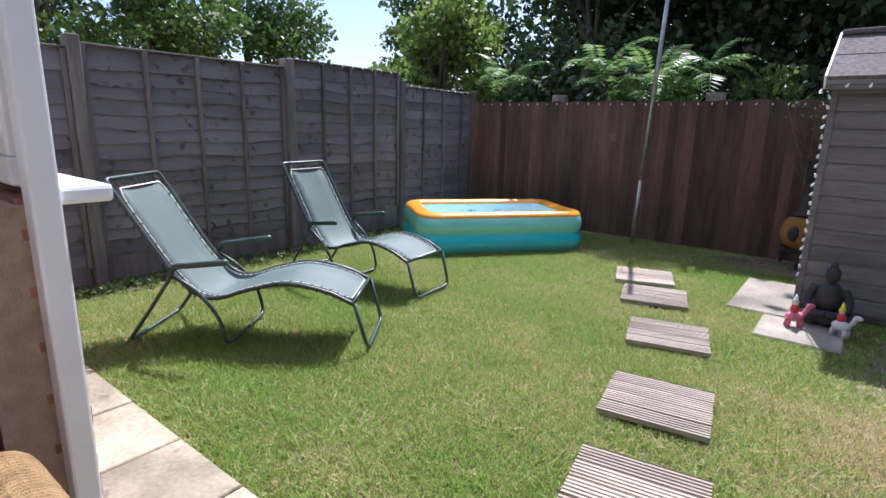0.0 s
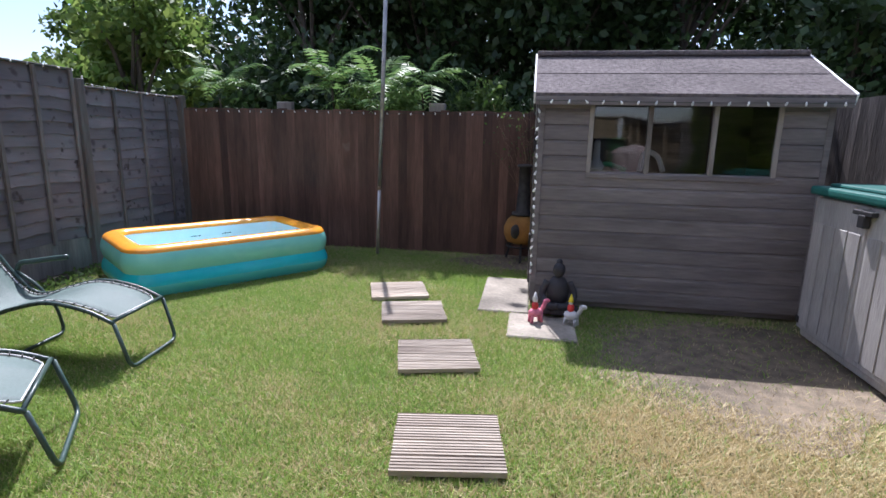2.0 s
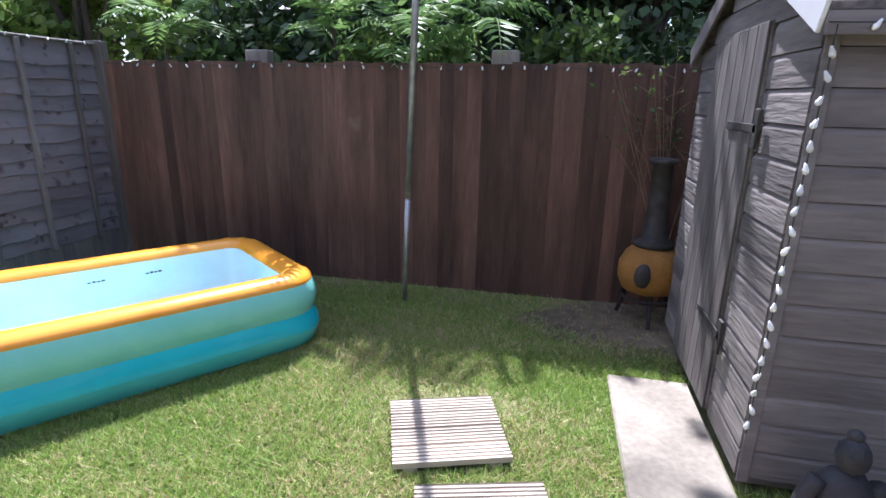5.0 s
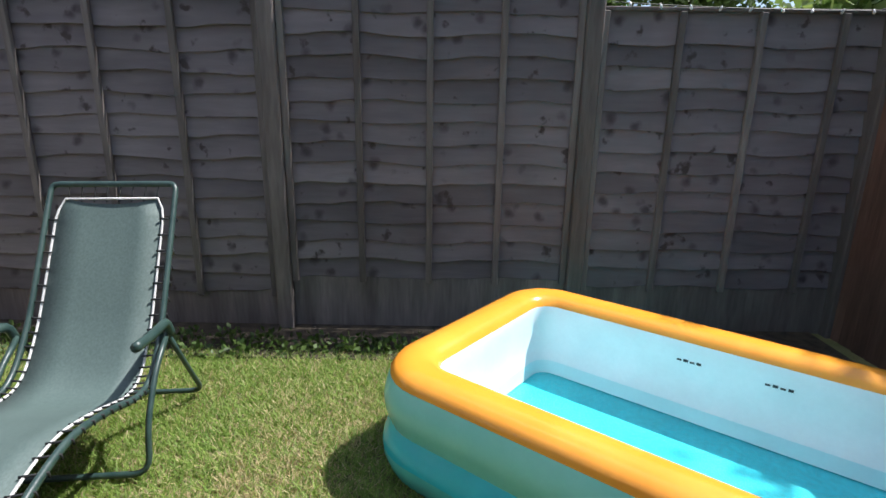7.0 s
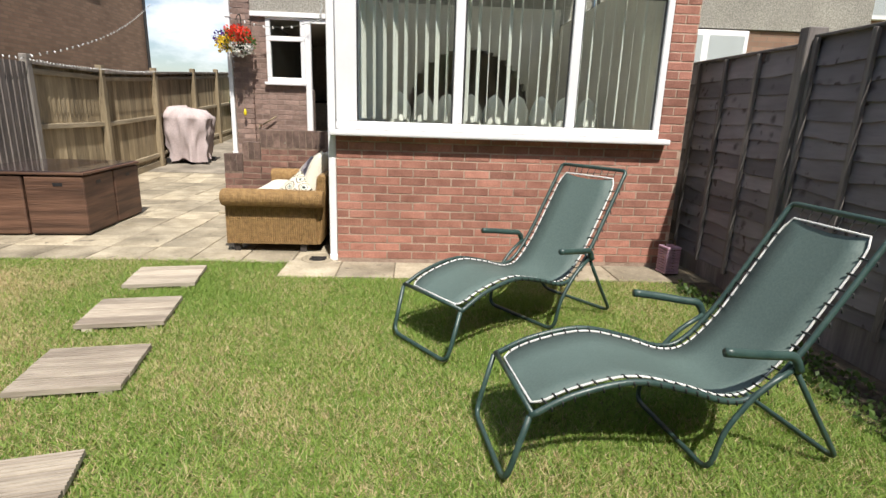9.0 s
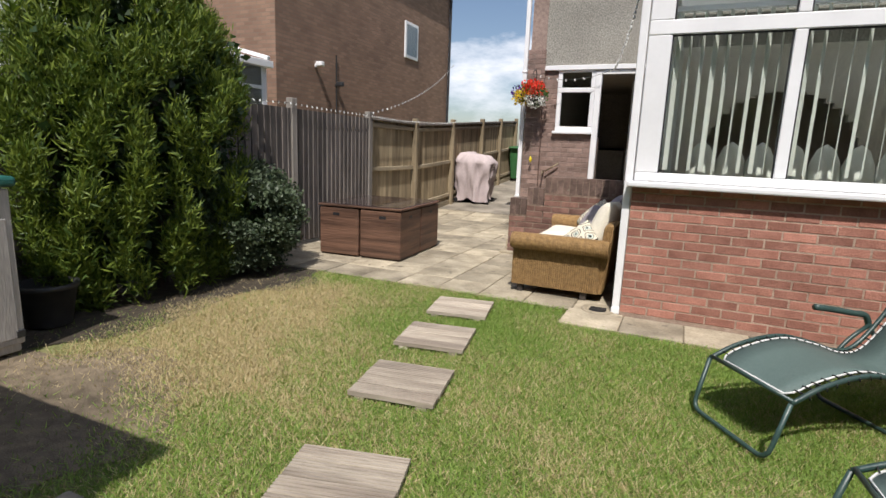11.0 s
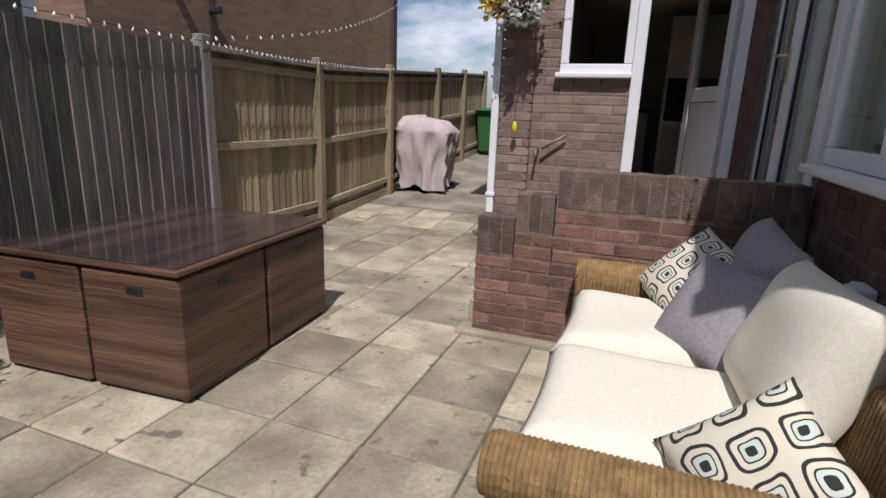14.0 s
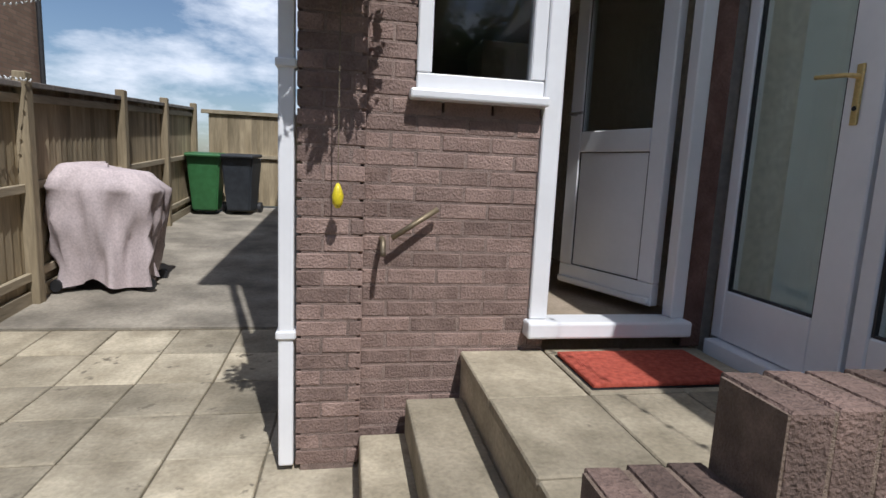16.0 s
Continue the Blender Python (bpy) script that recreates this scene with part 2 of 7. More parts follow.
def smooth_line(pts, n=6):
    """A Catmull-Rom line through the points."""
    p = [Vector(q) for q in pts]
    p = [2 * p[0] - p[1]] + p + [2 * p[-1] - p[-2]]
    out = []
    for i in range(1, len(p) - 2):
        for k in range(n):
            t = k / n
            out.append(0.5 * ((2 * p[i]) + (p[i + 1] - p[i - 1]) * t + (2 * p[i - 1] - 5 * p[i] + 4 * p[i + 1] - p[i + 2]) * t * t + (3 * p[i] - p[i - 1] - 3 * p[i + 1] + p[i + 2]) * t ** 3))
    return out + [p[-2]]


def rounded(pts, r=0.06, n=4, closed=False):
    """A line with its corners rounded off."""
    p = [Vector(q) for q in pts]
    out = []
    k = len(p)
    for i in range(k):
        if not closed and i in (0, k - 1):
            out.append(p[i])
            continue
        a, b, c = p[i - 1], p[i], p[(i + 1) % k]
        u, v = (a - b), (c - b)
        d = min(r, u.length * 0.48, v.length * 0.48)
        s, e = b + u.normalized() * d, b + v.normalized() * d
        for j in range(n + 1):
            t = j / n
            out.append((1 - t) ** 2 * s + 2 * t * (1 - t) * b + t * t * e)
    return out


def tube(bm, pts, r, seg=8, closed=False, taper=None):
    pts = [Vector(q) for q in pts]
    k = len(pts)
    rings, ref = [], None
    for i in range(k):
        a = pts[i - 1] if (i or closed) else pts[i]
        b = pts[(i + 1) % k] if (i < k - 1 or closed) else pts[i]
        d = (b - a).normalized()
        if ref is None:
            ref = d.orthogonal().normalized()
        ref = (ref - d * ref.dot(d)).normalized()
        w = d.cross(ref)
        rr = r if taper is None else r + (taper - r) * i / (k - 1)
        rings.append([bm.verts.new(pts[i] + (ref * math.cos(2 * math.pi * s / seg) + w * math.sin(2 * math.pi * s / seg)) * rr) for s in range(seg)])
    for i in range(k if closed else k - 1):
        A, B = rings[i], rings[(i + 1) % k]
        for s in range(seg):
            bm.faces.new((A[s], A[(s + 1) % seg], B[(s + 1) % seg], B[s]))
    if not closed:
        bm.faces.new(rings[0][::-1])
        bm.faces.new(rings[-1])


def lathe(bm, prof, seg=20, m=None, cap=True):
    rings = []
    for r, z in prof:
        rings.append([bm.verts.new((m or Matrix()) @ Vector((r * math.cos(2 * math.pi * s / seg), r * math.sin(2 * math.pi * s / seg), z))) for s in range(seg)])
    for A, B in zip(rings, rings[1:]):
        for s in range(seg):
            bm.faces.new((A[s], A[(s + 1) % seg], B[(s + 1) % seg], B[s]))
    if cap:
        bm.faces.new(rings[0][::-1])
        bm.faces.new(rings[-1])


def ball(bm, c, r, m=None, sub=2):
    mm = Matrix.Translation(c) @ (m or Matrix()) @ Matrix.Diagonal((r, r, r, 1) if not hasattr(r, "__len__") else (*r, 1))
    bmesh.ops.create_icosphere(bm, subdivisions=sub, radius=1, matrix=mm)


def mesh_of(name, bm, material, smooth=False):
    me = bpy.data.meshes.new(name)
    bmesh.ops.recalc_face_normals(bm, faces=bm.faces)
    bm.to_mesh(me)
    bm.free()
    me.materials.append(material)
    if smooth:
        me.shade_smooth()
    return me


def part(name, bm, material, parent=None, label="", smooth=False):
    """Links a bmesh, or a ready mesh, as one mesh object under its thing."""
    me = mesh_of(name, bm, material, smooth) if isinstance(bm, bmesh.types.BMesh) else bm
    ob = new(name, me)
    ob.parent = parent
    if label:
        ob["label"] = label
    return ob


def thing(name, label, category, m=None, group="", kind=""):
    ob = new(name)
    ob.empty_display_size = 0.1
    ob.matrix_basis = m if m is not None else Matrix()
    return tagged(ob, label, category, group, kind)


def boxpart(name, parent, material, x0, x1, y0, y1, z0, z1, r=0.0, label="", m=None):
    bm = bmesh.new()
    if r:
        soft_box(bm, x0, x1, y0, y1, z0, z1, r, 1, m)
    else:
        box(bm, x0, x1, y0, y1, z0, z1, m)
    return part(name, bm, material, parent, label)


def solid(name, material, x0, x1, y0, y1, z0, z1, label, category, kind="structure"):
    bm = bmesh.new()
    box(bm, x0, x1, y0, y1, z0, z1)
    return tagged(part(name, bm, material), label, category, "", kind)


def leaf_cloud(name, centres, count, size, material, parent, seed, up=0.0, shell=0.55, long=1.0, wide=0.32):
    """Many small bent leaves in the outer part of clumps (centre, radii)."""
    g = np.random.default_rng(seed)
    c = np.array([q[0] for q in centres], float)
    r = np.array([q[1] for q in centres], float)
    vol = np.prod(r, 1) ** (2 / 3)
    pick = g.choice(len(c), count, p=vol / vol.sum())
    d = g.normal(size=(count, 3))
    d /= np.linalg.norm(d, axis=1)[:, None]
    rad = shell + (1.05 - shell) * g.random(count) ** 0.6
    pos = c[pick] + d * r[pick] * rad[:, None] + g.normal(size=(count, 3)) * 0.12 * r[pick]
    a = g.normal(size=(count, 3)) + d * 0.6
    a[:, 2] += up
    a /= np.linalg.norm(a, axis=1)[:, None]
    b = np.cross(a, g.normal(size=(count, 3)))
    b /= np.linalg.norm(b, axis=1)[:, None]
    s = (size * (0.6 + 0.8 * g.random(count)))[:, None]
    nrm = np.cross(a, b)
    v = np.stack([pos, pos + a * s * 0.5 * long + b * s * wide + nrm * s * 0.1, pos + a * s * long, pos + a * s * 0.5 * long - b * s * wide + nrm * s * 0.1], 1).reshape(-1, 3)
    me = bpy.data.meshes.new(name)
    me.vertices.add(len(v))
    me.vertices.foreach_set("co", v.ravel())
    me.loops.add(count * 4)
    me.loops.foreach_set("vertex_index", np.arange(count * 4))
    me.polygons.add(count)
    me.polygons.foreach_set("loop_start", np.arange(count) * 4)
    me.update(calc_edges=True)
    me.materials.append(material)
    return part(name, me, material, parent)

# ---------------------------------------------------------------- ground
G0 = -0.025
bm = bmesh.new()
q = [bm.verts.new(p) for p in ((-900, -900, G0), (900, -900, G0), (900, 900, G0), (-900, 900, G0))]
bm.faces.new(q)
tagged(part("ground", bm, soil), "green and straw lawn soil with worn dry patches", "ground", "", "structure")

# worn bare earth in front of the shed and the storage box, dark bed and painted shade under the hedge, dark bed along
# the lap fence
def patch(name, cx, cy, rx, ry, z, material, label, seed):
    g = random.Random(seed)
    bm = bmesh.new()
    k = 40
    ph = [g.uniform(0, 6.3) for _ in range(4)]
    ring = []
    for i in range(k):
        a = 2 * math.pi * i / k
        f = 1 + 0.10 * math.sin(3 * a + ph[0]) + 0.07 * math.sin(5 * a + ph[1]) + 0.05 * math.sin(9 * a + ph[2])
        ring.append(bm.verts.new((cx + rx * f * math.cos(a), cy + ry * f * math.sin(a), z)))
    bm.faces.new(ring)
    return tagged(part(name, bm, material), label, "bare soil", "", "structure")


patch("earth_patch", 2.7, 3.45, 1.05, 0.95, G0 + 0.005, earth, "bare dry earth worn into the lawn beside the shed", 3)
# both beds reach past the real soil; the hedge's shade is painted as dark ground
patch("bed_patch", 3.95, 1.2, 0.92, 2.0, G0 + 0.009, bed_shade_earth, "dark bed earth under the conifer hedge, widened to paint in its shade", 4)
patch("bed_patch", 3.5, 0.55, 0.58, 0.7, G0 + 0.0095, bed_shade_earth, "dark bed earth and painted shade round the patio shrub", 6)
patch("gravel_patch", 1.15, 5.95, 0.75, 0.5, G0 + 0.006, earth, "bare gritty earth by the clay stove", 5)
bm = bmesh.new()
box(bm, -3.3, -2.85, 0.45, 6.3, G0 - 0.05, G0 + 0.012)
tagged(part("bed_strip", bm, bed_shade_earth), "dark earth strip along the foot of the lap fence", "flower bed", "", "structure")

# ---------------------------------------------------------------- lap panel fence on the west side
XW = -3.33
west = thing("fence_west", "weathered grey overlap panel fence with wooden posts", "fence", kind="structure")
west_posts = (-0.75, 1.12, 3.055, 4.80, 6.41)
west_tops = (1.87, 1.91, 2.0, 1.85)
west_low = (0.14, 0.20, 0.30, 0.27)


def lap_slat(length, seed):
    """One wavy overlapping slat along y."""
    g = random.Random(seed)
    bm = bmesh.new()
    k = 14
    rows = []
    ph, am = g.uniform(0, 6), g.uniform(0.006, 0.014)
    for i in range(k + 1):
        y = length * i / k
        w = am * math.sin(ph + i * 0.8) + g.uniform(-0.007, 0.007)
        rows.append([bm.verts.new(v) for v in ((0.004, y, 0.175), (0.031, y, w + 0.003), (0.029, y, w), (0.017, y, w), (0.0, y, 0.175))])
    for A, B in zip(rows, rows[1:]):
        for s in range(5):
            bm.faces.new((A[s], A[(s + 1) % 5], B[(s + 1) % 5], B[s]))
    bm.faces.new(rows[0][::-1])
    bm.faces.new(rows[-1])
    return mesh_of("slat", bm, lap_wood)


for i in range(4):
    y0, y1 = west_posts[i] + 0.04, west_posts[i + 1] - 0.04
    z0, z1 = west_low[i], west_tops[i] - 0.05
    kinds = [lap_slat(y1 - y0 - 0.02, 10 * i + k) for k in range(5)]
    n = int(round((z1 - z0) / 0.12))
    step = (z1 - z0 - 0.03) / n
    for k in range(n):
        s = part("slat", kinds[(k * 3 + i) % 5], lap_wood, west)
        s.location = (XW + random.uniform(-0.003, 0.003), y0 + 0.01, z0 + k * step)
        s.rotation_euler = (random.uniform(-0.004, 0.004), 0, 0)
    boxpart("gravel_board", west, lap_post, XW - 0.005, XW + 0.025, y0, y1, -0.06, z0 + 0.02, 0.004)
    for f in ((0.015, 0.26, 0.5, 0.74, 0.985) if i < 3 else (0.015, 0.28, 0.56, 0.845)):
        yb = y0 + (y1 - y0) * f
        boxpart("batten", west, lap_post, XW + 0.032, XW + 0.060, yb - 0.018, yb + 0.018, z0 - 0.02, z1 + 0.02, 0.003)
    boxpart("capping", west, lap_post, XW - 0.015, XW + 0.05, y0 - 0.01, y1 + 0.01, z1 + 0.022, z1 + 0.042, 0.004)
for y, z in zip(west_posts, (1.9, 1.95, 1.98, 1.90, 1.86)):
    boxpart("post", west, lap_post, XW - 0.04, XW + 0.095, y - 0.045, y + 0.045, -0.1, z, 0.006)

# ---------------------------------------------------------------- brown board fence at the back
YN = 6.41
north = thing("fence_north", "dark red-brown vertical board fence", "fence", kind="structure")


def v_board(width, height, material, thick=0.016, seed=0, thin=0.006):
    """One feather-edged upright board, facing -y."""
    g = random.Random(seed)
    bm = bmesh.new()
    k = 3
    rows = []
    for i in range(k + 1):
        z = height * i / k
        dx = g.uniform(-0.002, 0.002)
        rows.append([bm.verts.new(v) for v in ((dx, -thick, z), (width + dx, -thin, z), (width + dx, 0.0, z), (dx, 0.0, z))])
    for A, B in zip(rows, rows[1:]):
        for s in range(4):
            bm.faces.new((A[s], A[(s + 1) % 4], B[(s + 1) % 4], B[s]))
    bm.faces.new(rows[0][::-1])
    bm.faces.new(rows[-1])
    return mesh_of("board", bm, material)


kinds = [v_board(0.112, 1.775, brown_board, seed=k) for k in range(4)]
x, k = -3.27, 0
while x < 4.3:
    b = part("board", kinds[k % 4], brown_board, north)
    b.location = (x, YN + (0.0 if k % 2 else -0.004), -0.07 + random.uniform(-0.008, 0.008))
    x, k = x + 0.104, k + 1
for z in (0.35, 1.0, 1.5):
    boxpart("rail", north, brown_board, -3.27, 4.35, YN + 0.002, YN + 0.06, z, z + 0.07)
for x in (-1.88, 0.1, 1.95):
    boxpart("post", north, post_wood, x - 0.1, x + 0.1, YN + 0.062, YN + 0.16, -0.1, 1.80, 0.01)
boxpart("gravel_board", north, post_wood, -3.27, 4.35, YN + 0.002, YN + 0.03, -0.12, 0.03, 0.004)

# ---------------------------------------------------------------- board fence on the east side


def fx(y):
    return 4.25 + 0.03 * (-0.8 - y)


def path_z(y):
    return 0.0 if y > -4.9 else 0.066 * (-4.9 - y)


east = thing("fence_east", "upright board fence, grey by the lawn and pale along the side path", "fence", kind="structure")
east_posts = (6.4, 4.6, 2.8, 1.0, -0.85, -2.78, -4.54, -6.48, -8.55, -10.2, -11.9)
turn_e = Matrix.Rotation(radians(90), 4, "Z")
old = [v_board(0.118, 1.74, grey_board, 0.028, 30 + k) for k in range(4)]
pale = [v_board(0.118, 1.76, pale_board, 0.006, 40 + k, 0.016) for k in range(4)]
for y1, y0 in zip(east_posts, east_posts[1:]):
    new_bay = y1 < -2.5
    y, k = y0 + 0.01, 0
    while y < y1 - 0.05:
        b = part("board", (pale if new_bay else old)[k % 4], pale_board, east)
        # boards face the lawn side; on the path the rails stand in front of them
        zb = path_z(y) + 0.06
        b.matrix_basis = Matrix.Translation((fx(y) + (0.05 if new_bay else -0.02), y + 0.105, zb)) @ Matrix.Rotation(radians(-90), 4, "Z")
        y, k = y + 0.108, k + 1
    ym = (y0 + y1) / 2
    tilt = math.atan2(fx(y1) - fx(y0), y1 - y0)
    slope = math.atan2(path_z(y1) - path_z(y0), y1 - y0)
    half = (y1 - y0) / 2 - 0.04
    if new_bay:
        for z in (0.24, 0.98, 1.70):
            mm = Matrix.Translation((fx(ym), ym, path_z(ym) + z)) @ Matrix.Rotation(-tilt, 4, "Z") @ Matrix.Rotation(slope, 4, "X")
            boxpart("rail", east, pale_rail, -0.008, 0.032, -half, half, -0.035, 0.035, 0.004, m=mm)
        mm = Matrix.Translation((fx(ym), ym, path_z(ym) + 1.80)) @ Matrix.Rotation(-tilt, 4, "Z") @ Matrix.Rotation(slope, 4, "X")
        boxpart("capping", east, post_wood, -0.03, 0.07, -half - 0.03, half + 0.03, -0.015, 0.03, 0.004, m=mm)
        mm = Matrix.Translation((fx(ym), ym, path_z(ym))) @ Matrix.Rotation(-tilt, 4, "Z") @ Matrix.Rotation(slope, 4, "X")
        boxpart("gravel_board", east, pale_rail, 0.0, 0.03, -half, half, -0.05, 0.12, 0.004, m=mm)
for y in east_posts:
    z = path_z(y)
    boxpart("post", east, pale_board if y < -2.8 else post_wood, fx(y) - 0.06, fx(y) + 0.04, y - 0.05, y + 0.05, z - 0.1, z + (1.90 if y < -1 else 1.93), 0.008)

# gate fence across the end of the side path
south = thing("fence_south", "pale upright board fence closing the side path", "fence", kind="structure")
for k in range(17):
    b = part("board", pale[k % 4], pale_board, south)
    b.matrix_basis = Matrix.Translation((2.7 + 0.108 * k, -12.35, path_z(-12.3) + 0.05)) @ Matrix.Rotation(radians(180), 4, "Z")
for z in (0.95, 1.75):
    boxpart("rail", south, pale_rail, 2.6, 4.55, -12.34, -12.29, path_z(-12.3) + z, path_z(-12.3) + z + 0.07, 0.004)
boxpart("gate_leaf", south, dark_box, 1.95, 2.6, -12.4, -12.33, path_z(-12.3), path_z(-12.3) + 1.8, 0.006, "black painted gate leaf")

# ---------------------------------------------------------------- patio, slab path and side path
bm = bmesh.new()
box(bm, -0.3, 5.0, -5.95, -0.02, -0.12, -0.012)
box(bm, -3.3, 0.41, -0.06, 0.46, -0.12, -0.011)
for a_, b_ in ((-4.85, -5.95),):
    vs_ = [bm.verts.new(p) for p in ((0.0, a_, -0.02), (5.0, a_, -0.02), (5.0, b_, path_z(b_) - 0.014), (0.0, b_, path_z(b_) - 0.014))]
    bm.faces.new(vs_)
patio = tagged(part("patio", bm, joint), "buff concrete slab patio with dirty joints", "patio", "", "structure")


def slab_mesh(w, d, seed):
    g = random.Random(seed)
    bm = bmesh.new()
    soft_box(bm, 0.004, w - 0.004, 0.004, d - 0.004, -0.03, 0.0, 0.006, 1)
    for v in bm.verts:
        v.co.x += g.uniform(-0.002, 0.002)
        v.co.z += g.uniform(-0.0015, 0.0015)
    return mesh_of("slab", bm, slab_stone)


SW, SD = 0.45, 0.45
kinds = [slab_mesh(SW, SD, k) for k in range(4)]
nx, ny = 11, 13
for i in range(nx):
    for j in range(ny):
        x, y = -0.08 + i * SW, 0.05 - (j + 1) * SD
        if x > fx(y) - 0.05:
            continue
        s = part("slab", kinds[(i * 7 + j * 3) % 4], slab_stone, patio)
        s.location = (x, y, path_z(y + SD) + random.uniform(-0.003, 0.003))
        s.rotation_euler = ((-0.066 if y + SD < -4.8 else 0) + random.uniform(-0.004, 0.004), random.uniform(-0.004, 0.004), 0)
        if y + SD < -4.8:
            s.location.z = path_z(y)
kinds = [slab_mesh(0.48, 0.46, 20 + k) for k in range(3)]
for i in range(7):
    s = part("slab", kinds[i % 3], slab_stone, patio)
    s.location = (0.40 - 0.48 * (i + 1), 0.005, random.uniform(-0.003, 0.002))
bm = bmesh.new()
ys = [-5.85 - 0.4 * i for i in range(18)]
rows = [[bm.verts.new((x, y, path_z(y) + z)) for x, z in ((1.9, 0), (3.2, 0.004 * math.sin(y * 2)), (4.8, 0), (4.8, -0.2), (1.9, -0.2))] for y in ys]
for A, B in zip(rows, rows[1:]):
    for s in range(5):
        bm.faces.new((A[s], A[(s + 1) % 5], B[(s + 1) % 5], B[s]))
bm.faces.new(rows[0]), bm.faces.new(rows[-1][::-1])
tagged(part("side_path", bm, concrete), "worn stained concrete side path rising gently", "path", "", "structure")

# two paving slabs by the shed door
pad = thing("shed_paving", "two pale worn paving slabs beside the shed", "paving", kind="structure")
boxpart("slab", pad, concrete, 0.885, 1.305, 4.13, 5.21, -0.05, 0.005, 0.01)
boxpart("slab", pad, concrete, 1.15, 1.66, 3.585, 4.11, -0.05, 0.003, 0.01)

# ---------------------------------------------------------------- brick walls
BL, BH, JT = 0.215, 0.065, 0.010


def brick_mesh(length, material, seed, depth=0.1):
    g = random.Random(seed)
    bm = bmesh.new()
    soft_box(bm, 0, length, 0, depth, 0, BH, 0.004, 1)
    for v in bm.verts:
        v.co += Vector((g.uniform(-1, 1), g.uniform(-1, 1), g.uniform(-1, 1))) * 0.0012
    return mesh_of("brick", bm, material)


def brick_face(parent, origin, turn, width, height, material, z0=0.0, seed=0, dark=None):
    """Stretcher-bond bricks, each one its own, on a face that starts at origin and looks along the turned -y."""
    ml, mh = [brick_mesh(BL, material, seed + k) for k in range(3)], brick_mesh(BL / 2 - JT / 2, material, seed + 9)
    base = Matrix.Translation(origin) @ Matrix.Rotation(turn, 4, "Z")
    n = 0
    for r in range(int(round(height / (BH + JT)))):
        x = 0.0
        z = z0 + r * (BH + JT)
        if r % 2:
            b = part("brick", mh, material, parent)
            b.matrix_basis = base @ Matrix.Translation((0, random.uniform(-0.0015, 0.0015), z))
            x = BL / 2 + JT / 2
        while x < width - 0.03:
            w = min(BL, width - x)
            if w > BL - 0.02:
                me = ml[n % 3]
            else:
                me = brick_mesh(w, material, seed + 5)
            b = part("brick", me, material, parent)
            b.matrix_basis = base @ Matrix.Translation((x, random.uniform(-0.0015, 0.0015), z))
            x, n = x + BL + JT, n + 1


CL, CR = -3.10, -0.04      # sun room front wall, west and east ends
front = thing("wall_sunroom", "red brick dwarf wall of the sun room", "wall", kind="structure")
boxpart("mortar_bed", front, mortar, CL, CR, -0.20, -0.0025, -0.1, 1.13)
brick_face(front, (CR, 0.0, 0), math.pi, CR - CL, 1.12, brick_red, 0.03, 100)
boxpart("mortar_bed", front, mortar, CL, CL + 0.22, -0.2, -0.004, 1.13, 2.93)
brick_face(front, (CL + 0.225, 0.0, 0), math.pi, 0.225, 1.8, brick_red, 1.155, 120)

# this side's shade is put into darker brick and mortar than the front's
side = thing("wall_sunroom_side", "red brick dwarf wall under the sun room side windows, coloured darker for its shade", "wall", kind="structure")
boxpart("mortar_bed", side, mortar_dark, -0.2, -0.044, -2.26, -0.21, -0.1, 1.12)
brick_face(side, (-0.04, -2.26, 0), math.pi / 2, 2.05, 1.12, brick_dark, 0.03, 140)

kitchen = thing("wall_kitchen", "brown brick kitchen wall with hose marks", "wall", kind="structure")
YK = -3.9
boxpart("mortar_bed", kitchen, mortar_brown, 0.87, 2.0, YK - 0.25, YK - 0.003, -0.1, 1.62)
boxpart("mortar_bed", kitchen, mortar_brown, 1.54, 2.0, YK - 0.25, YK - 0.003, 1.62, 6.0)
brick_face(kitchen, (1.74, YK, 0), math.pi, 0.87, 1.62, brick_brown, 0.03, 160)
brick_face(kitchen, (2.02, YK + 0.06, 0), math.pi, 0.28, 2.9, brick_brown, 0.03, 180)
brick_face(kitchen, (1.735, YK, 0), math.pi, 0.2, 1.0, brick_brown, 1.68, 200)
boxpart("mortar_bed", kitchen, mortar_brown, 1.76, 2.0, YK - 0.003, YK + 0.057, -0.1, 2.9)

# main house body
house = thing("house", "brown brick house with a pebbledash upper wall", "house", kind="structure")
boxpart("render_panel", house, pebble, -3.4, 1.75, YK - 0.25, YK + 0.03, 2.70, 5.6, label="grey pebbledash upper wall")
boxpart("side_wall", house, brick_brown, 1.75, 1.995, -11.5, YK - 0.26, -0.1, 5.6)
boxpart("lintel", house, upvc, -0.1, 1.75, YK - 0.1, YK + 0.05, 2.63, 2.70, 0.005, "white fascia under the render")
boxpart("back_wall", house, brick_brown, -3.4, 1.75, -11.5, -11.3, -0.1, 5.6)
boxpart("roof", house, tile_far, -3.6, 2.3, -11.7, YK + 0.35, 5.6, 5.75)
